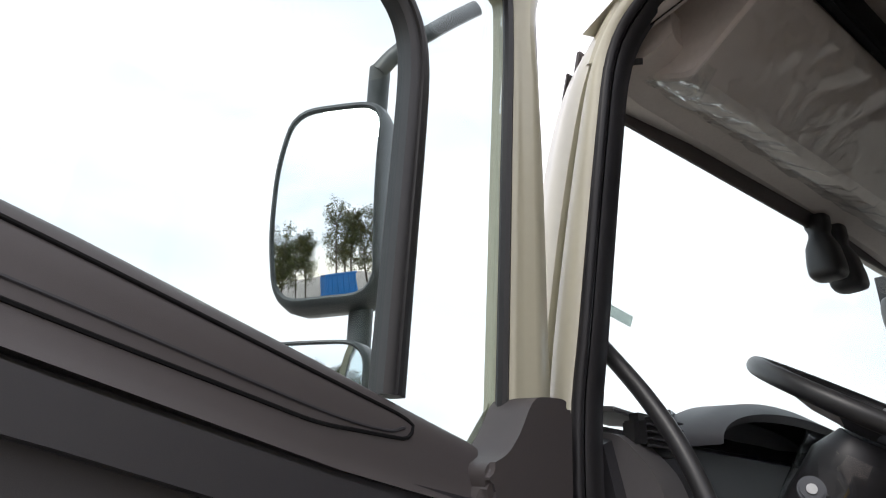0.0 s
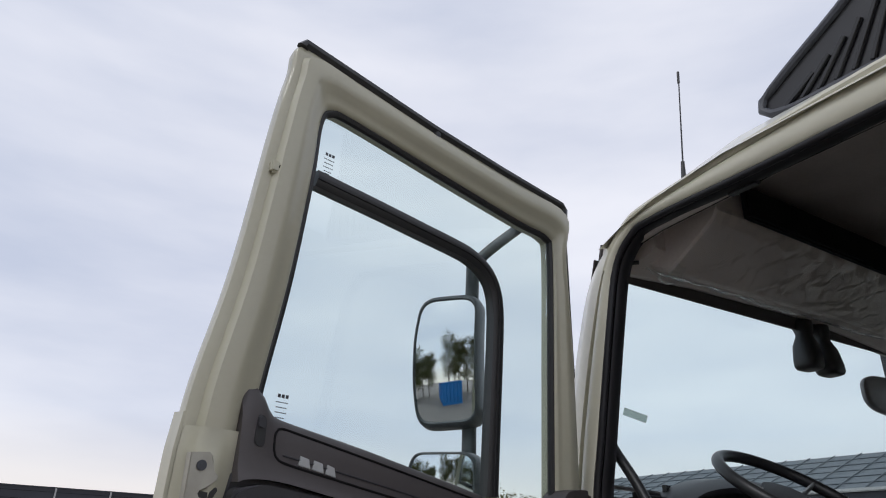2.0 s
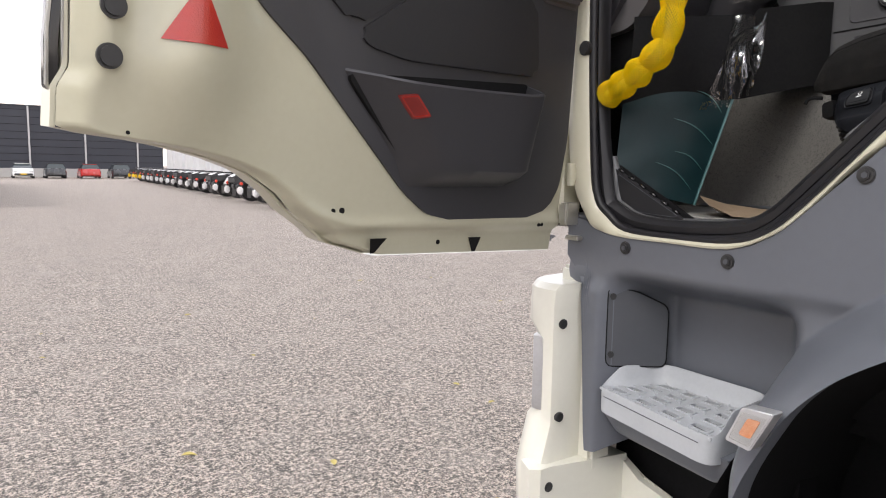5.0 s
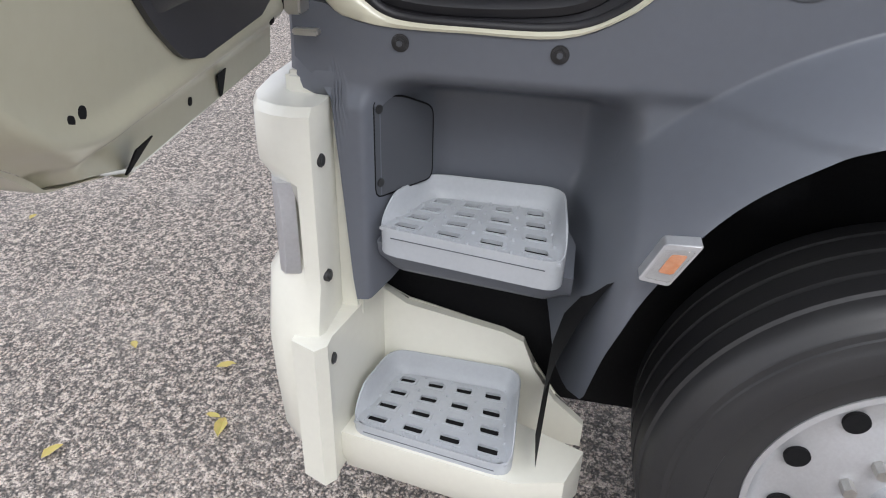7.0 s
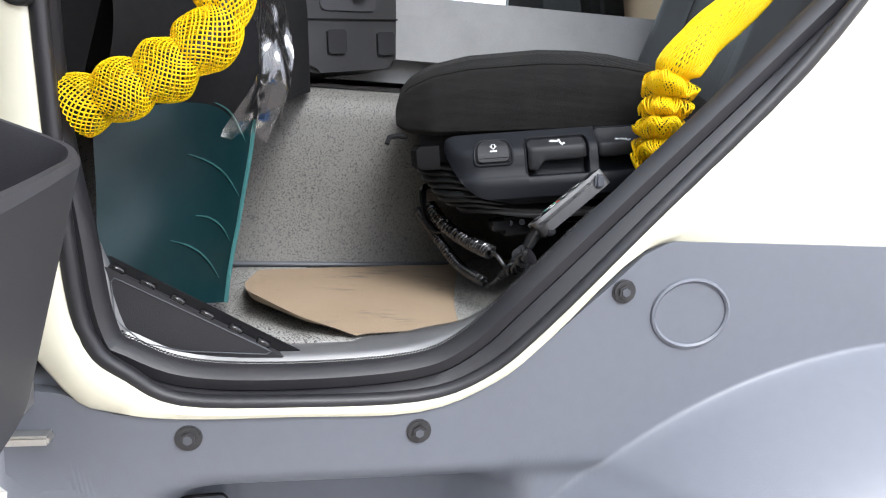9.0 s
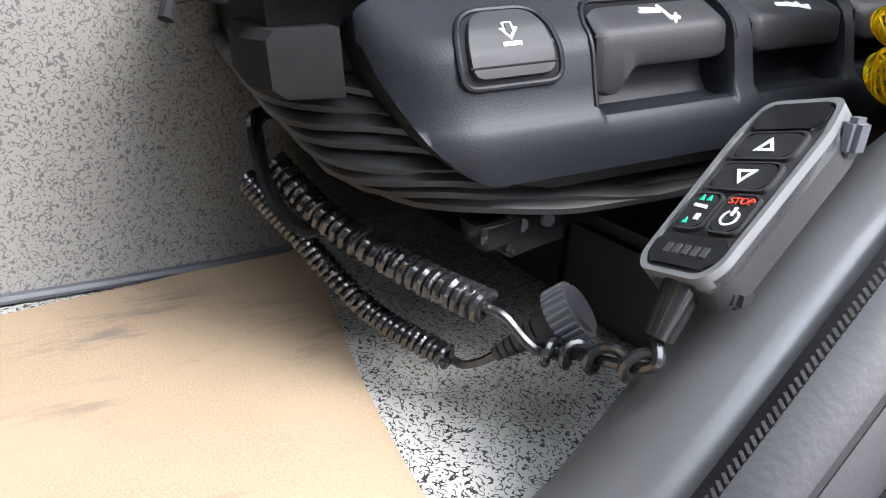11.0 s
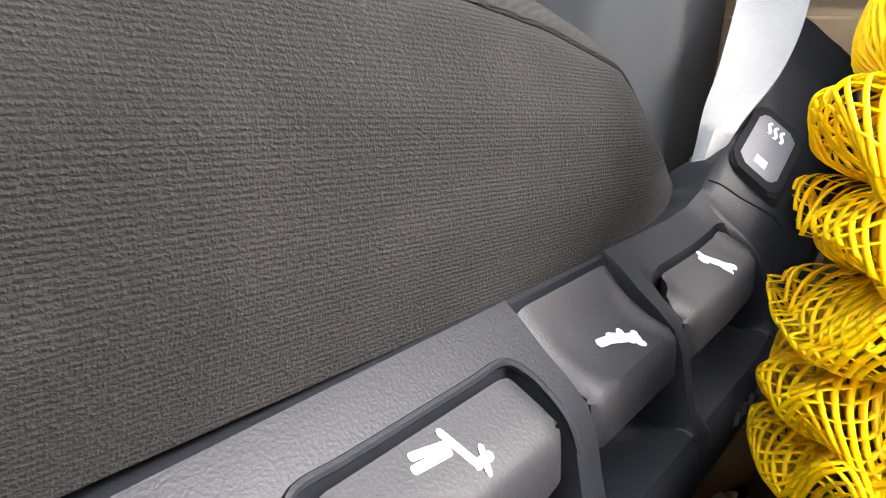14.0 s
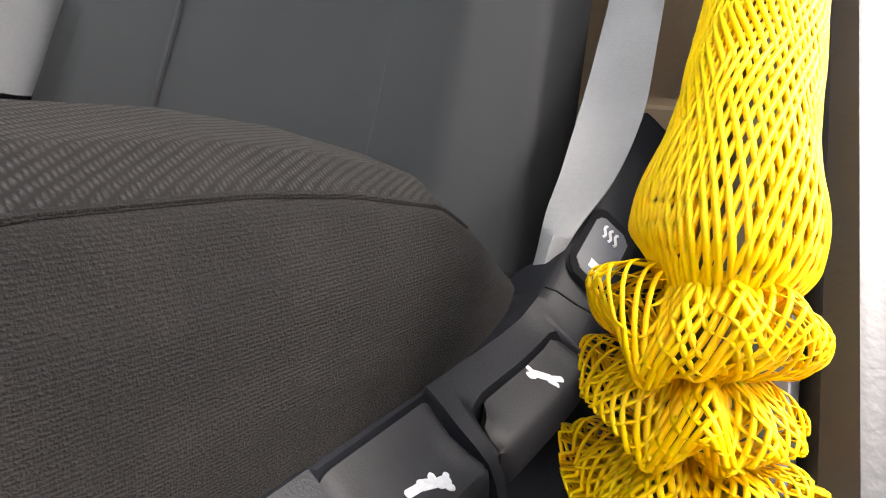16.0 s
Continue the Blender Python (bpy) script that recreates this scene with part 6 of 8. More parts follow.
def knee_skin(s, t):
    low = Vector((0.105, 0.135, 1.715)).lerp(Vector((0.335, -0.066, 1.735)), s)
    top = Vector((0.13, 0.12, 1.95)).lerp(Vector((0.43, -0.03, 1.97)), s)
    return low.lerp(top, t) + Vector((-0.02, -0.03, 0)) * math.sin(math.pi * t)


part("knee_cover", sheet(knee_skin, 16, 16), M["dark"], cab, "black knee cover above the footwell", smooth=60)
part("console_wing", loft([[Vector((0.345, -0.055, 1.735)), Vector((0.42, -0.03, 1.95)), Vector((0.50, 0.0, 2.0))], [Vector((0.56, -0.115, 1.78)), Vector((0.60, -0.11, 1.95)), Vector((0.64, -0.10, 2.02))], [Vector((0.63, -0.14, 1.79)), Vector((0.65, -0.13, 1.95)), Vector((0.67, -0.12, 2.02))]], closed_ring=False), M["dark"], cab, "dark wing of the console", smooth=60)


def crease(s, t):
    p = knee_skin(0.80 + 0.26 * s - 0.12 * (1 - t) * (1 - s), 1.05 * t - 0.10)
    ragged = 0.03 * noise.noise((s * 13, 0.4, 5)) * (1 - t)
    return p + Vector((-0.010, -0.014, ragged)) + Vector((-0.022, -0.03, 0.01)) * abs(noise.noise((s * 1.6 + 1.2 * t, t * 2.6 - s, 9)))


fc = part("footwell_film", sheet(crease, 20, 40), M["film"], cab, "crumpled clear film over the knee cover", smooth=50)
fc.visible_shadow = False
con = empty("centre_console", (0.78, -0.2, 1.9), label="black centre console with rotary knob and switches", category="console")
con_at = lambda u, v, w: Vector((0.66, -0.12, 1.84)) + Vector((0.12, -0.22, 0.02)) * u + Vector((0.02, 0.02, 0.26)) * v + Vector((-0.87, -0.47, 0.1)) * w
part("console_body", solid(rounded([(-0.35, 0.45), (0.1, -0.05), (0.95, 0.0), (1.0, 0.9), (1.0, 1.3), (-0.8, 1.3)], 0.08, 4), con_at, -0.3, 0.0, 0.012, 3), M["black"], con, "black moulded console")
part("console_line", solid([(0.05, 0.36), (0.98, 0.40), (0.98, 0.41), (0.05, 0.37)], con_at, -0.002, 0.004), M["dark"], con)
kb = part("knob_plate", solid(rounded([(0.2, 0.44), (0.76, 0.46), (0.72, 0.83), (0.2, 0.80)], 0.05), con_at, -0.002, 0.004, 0.002), M["trim"], con)
kc, kn = con_at(0.55, 0.63, 0.004), Vector((-0.87, -0.47, 0.1)).normalized()
part("rotary_knob", cyl(kc, kc + kn * 0.022, 0.022, 28, bevel=0.004), M["black"], kb, "black rotary knob")
part("knob_ring", cyl(kc + kn * 0.018, kc + kn * 0.0235, 0.015, 24), M["silver"], kb)
kc2 = con_at(0.90, 0.72, 0.004)
part("rotary_knob", cyl(kc2, kc2 + kn * 0.02, 0.018, 24, bevel=0.004), M["black"], con, "black rotary knob")
for u in (0.25, 0.75):
    part("rocker_switch", solid(rounded([(u, 0.10), (u + 0.18, 0.11), (u + 0.18, 0.30), (u, 0.29)], 0.02), con_at, 0.0, 0.008, 0.003), M["foam"], con, "grey rocker switch")
part("display", solid(rounded([(-0.1, 0.95), (0.6, 0.95), (0.6, 1.2), (-0.2, 1.2)], 0.02), con_at, 0.0, 0.005, 0.002), M["gloss"], con)
part("red_button", solid(rounded([(0.86, 0.92), (0.97, 0.93), (0.97, 1.15), (0.86, 1.14)], 0.02), con_at, 0.0, 0.006, 0.002), M["redprint"], con)

# passenger seat beyond
ps = empty("passenger_seat", (1.75, -0.9, 1.6), label="dark cloth passenger seat beyond the tunnel", category="seat")
part("backrest", rbox((1.75, -1.12, 2.3), (0.5, 0.16, 0.8), 0.06, 3, Matrix.Rotation(radians(-12), 3, "X")), M["cloth"], ps)
part("cushion", rbox((1.75, -0.85, 1.95), (0.5, 0.5, 0.14), 0.05, 3), M["cloth"], ps)

# kraft paper on the floor
def paper_skin(s, t):
    """s from the door side inwards; t from the lifted, overhanging front edge to the rear edge."""
    edge = [interp(s, [0.0, 0.35, 0.7, 0.85, 1.0], v) for v in ([0.125, 0.135, 0.215, 0.36, 0.54], [-0.21, -0.135, -0.05, -0.035, -0.046], [1.4385, 1.462, 1.482, 1.455, 1.4385])]
    foot = [interp(s, [0.0, 0.35, 0.7, 0.85, 1.0], v) for v in ([0.135, 0.20, 0.31, 0.40, 0.545], [-0.225, -0.15, -0.065, -0.055, -0.06], [1.4385, 1.4385, 1.4385, 1.4385, 1.4385])]
    rear = [0.165 + 0.465 * s, -0.372 - 0.088 * s + 0.006 * math.sin(s * 5), 1.4385]
    if t < 0.25:
        f = t / 0.25
        p = Vector(edge).lerp(Vector(foot), f)
        p.z = foot[2] + (edge[2] - foot[2]) * (1 - f) ** 1.6
    else:
        p = Vector(foot).lerp(Vector(rear), (t - 0.25) / 0.75)
    return p + Vector((0, 0, 0.0018 * noise.noise((p.x * 9, p.y * 9, 0))))


thing("floor_paper", sheet(paper_skin, 44, 48), M["paper"], "smudged brown kraft paper over the floor carpet", "paper", smooth=60)

# grab handles and the yellow mesh sleeves
h1 = [(0.14, 0.205, 2.46), (0.125, 0.175, 2.432), (0.116, 0.085, 2.325), (0.11, 0.02, 2.223), (0.105, -0.022, 2.11), (0.095, -0.032, 1.972), (0.07, -0.03, 1.85), (0.052, 0.025, 1.792), (0.05, 0.085, 1.756), (0.06, 0.15, 1.735)]
gh1 = thing("grab_handle", sweep(spline(h1, 8), 0.0155, 12), M["black"], "black curved grab handle on the windscreen pillar", "handle")
h2 = [(0.112, -0.65, 1.685), (0.11, -0.644, 1.73), (0.108, -0.64, 1.778), (0.107, -0.646, 1.828), (0.104, -0.682, 1.884), (0.101, -0.735, 1.937), (0.098, -0.80, 2.02), (0.095, -0.87, 2.12), (0.092, -0.92, 2.25)]
gh2 = thing("grab_handle", sweep(spline(h2, 8), 0.009, 12), M["black"], "black grab handle beside the seat", "handle")


def sleeve(path, radius, strands, pitch, thick, seed):
    """A knotted mesh tube: two families of strands wound round a path, with crumples."""
    rnd = random.Random(seed)
    path = spline(path, 14)
    fr = frames(path)
    n = len(path)
    verts, faces = [], []
    cum = [0.0]
    for a, b in zip(path, path[1:]):
        cum.append(cum[-1] + (b - a).length)
    steps = 5 * n

    def point(q, ang):
        x = q * (n - 1)
        i = min(int(x), n - 2)
        f = x - i
        p = path[i].lerp(path[i + 1], f)
        s = fr[i][1].lerp(fr[i + 1][1], f).normalized()
        u = fr[i][2].lerp(fr[i + 1][2], f).normalized()
        r, slide = radius(q, ang)
        t = fr[i][0]
        return p + r * (math.cos(ang) * s + math.sin(ang) * u) + t * slide, math.cos(ang) * s + math.sin(ang) * u, t

    for fam in (1, -1):
        for k in range(strands):
            a0 = 2 * math.pi * (k + 0.25 * rnd.random()) / strands
            prev = None
            for j in range(steps + 1):
                q = j / steps
                ang = a0 + fam * pitch(q)
                p, out, t = point(q, ang)
                side = out.cross(t).normalized()
                ids = []
                for c, sn in ((1, 0), (0, 1), (-1, 0), (0, -1)):
                    verts.append(p + side * (thick * c) + out * (thick * sn * 0.6))
                    ids.append(len(verts) - 1)
                if prev:
                    for m2 in range(4):
                        faces.append((prev[m2], prev[(m2 + 1) % 4], ids[(m2 + 1) % 4], ids[m2]))
                prev = ids
    me = bpy.data.meshes.new("mesh_sleeve")
    me.from_pydata([tuple(v) for v in verts], [], faces)
    me.materials.append(M["yellow"])
    me.shade_smooth()
    return new("mesh_sleeve", me)


def crumple(base, amp, folds, seed, stretch=1.0):
    def radius(q, ang):
        f = folds * q
        lob = abs(math.sin(math.pi * f)) ** 0.8
        r = base * (1 - amp + amp * 1.9 * lob) * (1 + 0.16 * noise.noise((math.cos(ang) * 1.2, math.sin(ang) * 1.2, q * folds * 1.5 + seed)))
        slide = base * amp * 1.1 * noise.noise((math.cos(ang) * 0.9 + 5, math.sin(ang) * 0.9, q * folds + seed))
        return r, slide
    return radius


s1 = sleeve([(0.098, -0.030, 2.0), (0.095, -0.032, 1.965), (0.082, -0.033, 1.90), (0.07, -0.03, 1.85), (0.058, -0.002, 1.815), (0.052, 0.028, 1.79), (0.05, 0.06, 1.77), (0.05, 0.09, 1.755), (0.053, 0.13, 1.74)], crumple(0.0315, 0.17, 5.5, 2), 30, lambda q: 11.0 * q, 0.00135, 3)
tagged(s1, "yellow plastic mesh sleeve bunched on the pillar grab handle", "mesh sleeve", "yellow mesh sleeves")


PLEAT = [0.0, 0.10, 0.19, 0.278, 0.36, 0.44]


def r2(q, ang):
    """Five pressed pleats below, then a flared and stretched tube."""
    if q < PLEAT[-1]:
        k = max(i for i in range(5) if PLEAT[i] <= q)
        f = (q - PLEAT[k]) / (PLEAT[k + 1] - PLEAT[k])
        lob = math.sin(math.pi * f) ** 0.75
        n = noise.noise((math.cos(ang) * 1.1, math.sin(ang) * 1.1, k * 2.3))
        m2 = noise.noise((math.cos(ang) * 2.6, math.sin(ang) * 2.6, k * 1.7 + 7))
        grow = (0.9, 1.05, 1.12, 0.98, 1.0)[k]
        pinch = 0.013 if k in (2, 3) and (f < 0.5) == (k == 3) else 0.018
        return pinch + 0.0225 * grow * lob * (1 + 0.30 * n + 0.22 * m2), 0.020 * lob * n + 0.012 * lob * m2 + 0.004 * m2
    g = (q - PLEAT[-1]) / (1 - PLEAT[-1])
    flare = 0.005 * math.exp(-((g - 0.10) / 0.09) ** 2) * (1 + 0.5 * math.cos(ang * 2 + 0.6))
    return 0.020 + 0.0085 * smooth_step(0.0, 0.07, g) + flare - 0.002 * g + 0.0015 * math.sin(ang * 2) + 0.0014 * noise.noise((ang, g * 9, 3)), -0.012 * math.exp(-(g / 0.12) ** 2) * (0.4 + math.cos(ang - 0.4))


s2 = sleeve(h2[:8], r2, 46, lambda q: 9.5 * min(q, 0.44) + 5.2 * max(q - 0.44, 0), 0.00138, 5)
tagged(s2, "bright yellow plastic mesh sleeve bunched on the seat-side grab handle", "mesh sleeve", "yellow mesh sleeves")

# ---------- driver's seat ----------
S_O, S_A, S_B, S_C = Vector((0.234, -0.426, 1.711)), Vector((-0.1724, -0.9761, 0.1282)).normalized(), Vector((-0.9848, 0.1739, 0.0)), None
S_C = S_B.cross(S_A).normalized()
if S_C.z < 0:
    S_C = -S_C
seat_at = lambda a, b, c: S_O + S_A * a + S_B * b + S_C * c
seat = empty("driver_seat", seat_at(0.1, -0.25, -0.24), label="air-sprung driver seat in dark woven cloth with black side controls", category="seat")


# side cover: one long moulded body with bays for the levers
def cover_lift(a):
    return interp(a, [0.31, 0.335, 0.36, 0.385, 0.42, 0.46, 0.50, 0.55], [0.0, 0.002, 0.009, 0.022, 0.040, 0.062, 0.086, 0.105])


FACE = [(-0.09, -0.01), (-0.05, 0.018), (-0.029, 0.0235), (-0.0245, 0.0238), (-0.018, 0.019), (-0.008, 0.010), (0.001, 0.003), (0.0085, -0.004), (0.0125, -0.013), (0.0155, -0.028), (0.0185, -0.041), (0.0215, -0.0445), (0.0248, -0.0495), (0.0255, -0.061), (0.0225, -0.078), (0.008, -0.090), (-0.02, -0.094), (-0.09, -0.094)]
BAY = [(-0.09, -0.01), (-0.05, 0.018), (-0.029, 0.0235), (-0.024, 0.0215), (-0.0225, 0.008), (-0.0205, -0.008), (-0.017, -0.024), (-0.011, -0.038), (-0.003, -0.046), (0.006, -0.0475), (0.0165, -0.0455), (0.0215, -0.0465), (0.0248, -0.0505), (0.0255, -0.061), (0.0225, -0.078), (0.008, -0.090), (-0.02, -0.094), (-0.09, -0.094)]
BAY1 = BAY[:3] + [(-0.0245, 0.0238), (-0.018, 0.019), (-0.0112, 0.0129), (-0.0125, -0.014), (-0.0105, -0.036)] + BAY[8:]
BAYS = [(0.047, 0.146), (0.160, 0.237), (0.245, 0.354)]


def cover_section(a):
    bay = max(smooth_step(x0, x0 + 0.004, a) * smooth_step(x1, x1 - 0.004, a) for x0, x1 in BAYS)
    late = smooth_step(0.247, 0.264, a) * smooth_step(0.354, 0.34, a) if a > 0.24 else bay
    tip = min(max((a + 0.0795) / 0.055, 0.0), 1.0)
    nose = math.sqrt(1 - (1 - tip) ** 2)
    tail = smooth_step(0.34, 0.40, a)
    low = interp(a, [-0.079, -0.074, -0.066, -0.056, -0.042, -0.02, 0.025, 0.06, 0.36, 0.45, 0.56], [0.0, -0.018, -0.034, -0.050, -0.066, -0.079, -0.090, -0.094, -0.094, -0.08, -0.055])
    out = []
    for i, (p, q) in enumerate(zip(FACE, BAY if 0.155 < a < 0.241 else BAY1)):
        k = late if 4 <= i <= 7 else bay
        b, c = p[0] * (1 - k) + q[0] * k, p[1] * (1 - k) + q[1] * k
        b = -0.029 + (b + 0.029) * (0.05 + 0.95 * nose) if b > -0.029 else b
        b = max(b, -0.09 + 0.052 * tail)
        c = max(c - 0.014 * (1 - nose) ** 2, low)
        out.append(seat_at(a, b, c + cover_lift(a)))
    return out


cuts = set(round(x, 4) for x in np.linspace(-0.079, 0.55, 74))
for x0, x1 in BAYS:
    cuts |= {-0.0785, -0.078, -0.077, -0.076, -0.075, -0.073, -0.068, -0.064, -0.06, -0.055, -0.05} | {round(x0 + 0.001 * k, 4) for k in range(-1, 6)} | {round(x1 - 0.001 * k, 4) for k in range(-1, 6)}
cover = part("side_cover", loft([cover_section(a) for a in sorted(cuts)]), M["cover"], seat, "dark grained side cover", smooth=38)


x0, x1 = BAYS[0][0] - 0.001, BAYS[0][1] + 0.001
loop = [(x0, FACE[10]), (x0, FACE[9]), (x0, FACE[8]), (x0, FACE[7]), (x0, FACE[6]), (x0 + 0.003, (-0.006, 0.0088)), (x0 + 0.010, BAY1[5])]
loop += [(x0 + (x1 - x0) * k, BAY1[5]) for k in (0.25, 0.4, 0.6, 0.75)]
loop += [(x1 - 0.008, BAY1[5]), (x1 - 0.002, (-0.006, 0.0088)), (x1, FACE[6]), (x1, FACE[7]), (x1, FACE[8])]
part("bay_frame", sweep(spline([seat_at(a, b, c - 0.0003) for a, (b, c) in loop], 5), 0.0015, 7), M["cover"], cover, "raised moulded edge round the lever bay")
for k in range(5):
    part("moulded_clip", rbox(seat_at(0.285 + 0.012 * k, 0.0248, -0.060 + cover_lift(0.285 + 0.012 * k)), (0.004, 0.007, 0.008), 0.0015), M["trim"], cover)


def lever(x0, x1, label, kind):
    """A hollow handle: a sloping top, a soft outer edge and an upright face."""
    secs = []
    for i, a in enumerate(np.linspace(x0, x1, 30)):
        e = min(i, 29 - i)
        r = (0.0032, 0.0011, 0.0003)[e] if e < 3 else 0.0
        up = cover_lift(a)
        bot = -0.024
        if kind == "height":
            bot -= 0.015 * smooth_step(x0 + 0.028, x0 + 0.012, a)
        if kind == "tilt":
            dish = 0.0022 * smooth_step(x0 + 0.006, x0 + 0.02, a) * smooth_step(x1 - 0.002, x1 - 0.016, a)
            prof = [(-0.0218, 0.0198 - r), (-0.017, 0.0142 - r), (-0.010, 0.0080 - dish - r), (-0.001, 0.0028 - dish - r), (0.0075, -0.0005 - 0.5 * dish - r)]
            edge = 0.0125
        else:
            inner = -0.0095 + (0.009 * (1 - smooth_step(x0, x0 + 0.018, a)) if kind == "back" else 0.006 * (1 - smooth_step(x0, x0 + 0.012, a)))
            prof = [(inner + (0.004 - inner) * f, 0.0094 - r + (0.0016 - 0.0094) * f * 0.96 - 0.0006 * (1 - f)) for f in (0.0, 0.2, 0.5, 0.8)] + [(0.0072, -0.0002 - r)]
            edge = 0.0118
        prof += [(edge - 0.0022 - r, -0.0022 - r), (edge - 0.0005 - r, -0.0052), (edge - r, -0.010), (edge + 0.0004 - r, bot + 0.004), (edge - 0.0012 - r, bot + 0.001 + r), (edge - 0.005, bot + r), (-0.004, bot + 0.004 + r), (-0.010 if kind != "tilt" else -0.016, bot + 0.008)]
        secs.append([seat_at(a, b, c + up) for b, c in prof])
    return part("lever", loft(secs), M["foam"], seat, label, smooth=40)


l1 = lever(0.0510, 0.1425, "grey seat-height lever", "height")
l2 = lever(0.1620, 0.2350, "grey seat-tilt lever with a dished top", "tilt")
l3 = lever(0.2490, 0.3505, "grey backrest lever", "back")


def seat_icon(parent, a, shapes, drop=0.0040):
    bpy.context.view_layer.update()
    graph, back = bpy.context.evaluated_depsgraph_get(), parent.matrix_world.inverted()

    def place(u, v, w):
        found, spot, _, _ = parent.ray_cast(back @ seat_at(u, v, 0.08), back.to_3x3() @ -S_C, depsgraph=graph)
        return (parent.matrix_world @ spot if found else seat_at(u, v, drop - v * 0.5 + cover_lift(u))) + S_C * w

    for k, sh in enumerate(shapes):
        part("pictogram", solid([(a + 0.87 * x - 0.5 * y, 0.4 * x + 0.98 * y - 0.0005) for x, y in sh], place, -0.001, 0.00030 + 0.00005 * k), M["print"], parent, smooth=0)


def bean(x0, y0, x1, y1, r):
    """Outline of a bar with round ends."""
    a0 = math.atan2(y1 - y0, x1 - x0)
    return [(x + r * math.cos(a), y + r * math.sin(a)) for x, y, b in ((x1, y1, a0 - math.pi / 2), (x0, y0, a0 + math.pi / 2)) for a in np.linspace(b, b + math.pi, 9)]


seat_icon(l1, 0.099, [bean(-0.012, 0.0030, 0.000, -0.0008, 0.0011), bean(-0.0115, -0.0002, 0.000, -0.0026, 0.0010), bean(-0.006, 0.0, -0.001, -0.002, 0.0012), bean(0.000, -0.0055, 0.0066, 0.0024, 0.0013), bean(0.0066, 0.0030, 0.0122, 0.0008, 0.0011), bean(0.0095, 0.0045, 0.0105, -0.001, 0.0010)])
seat_icon(l2, 0.203, [bean(-0.0110, 0.0012, -0.002, -0.0012, 0.0015), bean(-0.003, -0.0012, 0.0040, -0.0012, 0.0021), bean(0.0035, -0.0032, 0.0040, -0.0036, 0.0018), bean(0.006, -0.0005, 0.009, -0.0010, 0.0026), bean(0.0105, -0.003, 0.011, -0.0034, 0.0014), bean(0.0085, 0.0022, 0.0095, 0.0026, 0.0016)], 0.0014)
seat_icon(l3, 0.314, [bean(-0.006, -0.0052, -0.0058, -0.0048, 0.0016), bean(-0.0085, -0.0012, -0.0065, -0.0010, 0.0020), bean(-0.005, -0.0022, 0.004, 0.0016, 0.0021), bean(0.004, 0.0018, 0.0112, 0.0026, 0.0015), bean(0.002, 0.003, 0.0055, 0.0052, 0.0013)])


# rounded button with its raised surround, wrapped over the edge of the cover
def bt(u, v, w):
    b = interp(v, [-0.06, -0.045, -0.03, -0.022, -0.012, 0.005, 0.02], [0.0195, 0.0165, 0.0135, 0.0105, 0.003, -0.0095, -0.021])
    c = interp(v, [-0.06, -0.045, -0.03, -0.022, -0.012, 0.005, 0.02], [-0.0435, -0.031, -0.0165, -0.0085, 0.0015, 0.0112, 0.021])
    n = interp(v, [-0.045, -0.03, -0.012, 0.0], [0.12, 0.3, 0.75, 0.92])
    return seat_at(u - 0.0045, b + w * math.sqrt(1 - n * n), c + w * n)


def pad(outline, place, w0, w1, soft=0.003, n=56):
    """A soft-edged pad over a curved surface."""
    o = resample(outline, n)
    cx, cy = sum(p[0] for p in o) / n, sum(p[1] for p in o) / n
    rings = []
    for k, w in ((1.0, w0), (1.0, w1 - soft), (0.985, w1 - soft * 0.4), (0.955, w1), (0.8, w1), (0.6, w1), (0.4, w1), (0.2, w1), (0.02, w1)):
        rings.append([place(cx + (x - cx) * k, cy + (y - cy) * k, w) for x, y in o])
    return loft(rings)


BTN = rounded([(-0.0250, -0.0345), (0.0250, -0.0345), (0.026, -0.02), (0.0195, 0.0015), (-0.0175, 0.0015), (-0.026, -0.02)], 0.011, 5)
SUR = rounded([(-0.0295, -0.0385), (0.0295, -0.0385), (0.0305, -0.02), (0.0235, 0.006), (-0.0215, 0.006), (-0.0305, -0.02)], 0.013, 5)
part("button_surround", sweep([bt(u, v, 0.0008) for u, v in resample(SUR, 72)], 0.0019, 8, closed=True), M["cover"], cover, "raised button surround")
part("button_gap", pad([(u * 0.97, v * 0.97 - 0.0005) for u, v in SUR], bt, -0.002, 0.0009, 0.0005), M["dark"], cover)
btn = part("button_face", pad(BTN, bt, -0.004, 0.0042, 0.0035), M["foam"], cover, "rounded grey quick-lower button")
part("button_groove", sweep([bt(u, -0.0285, 0.0040) for u in np.linspace(-0.026, 0.026, 12)], 0.0007, 5), M["dark"], btn)
for sh in ([(-0.0065, -0.0165), (0.0065, -0.0165), (0.0065, -0.0145), (-0.0065, -0.0145)], [(-0.0065, -0.0075), (0.0, -0.0135), (0.0065, -0.0075), (0.0035, -0.0075), (0.0035, -0.003), (-0.0035, -0.003), (-0.0035, -0.0075)]):
    part("pictogram", solid([(u * 0.85 + 0.001, v * 0.85 - 0.006) for u, v in sh], bt, 0.003, 0.0046), M["white"], btn, smooth=0)
part("pictogram_core", solid([(u * 0.85 + 0.001, v * 0.85 - 0.006) for u, v in ((-0.003, -0.0087), (0.0, -0.0115), (0.003, -0.0087), (0.002, -0.0085), (0.002, -0.0042), (-0.002, -0.0042), (-0.002, -0.0085))], bt, 0.003, 0.0051), M["foam"], btn, smooth=0)
part("cover_joint", sweep([seat_at(0.366 + 0.004 * k, FACE[3 + k][0], FACE[3 + k][1] + cover_lift(0.366 + 0.004 * k) - 0.0002) for k in range(6)], 0.0008, 6), M["dark"], cover)
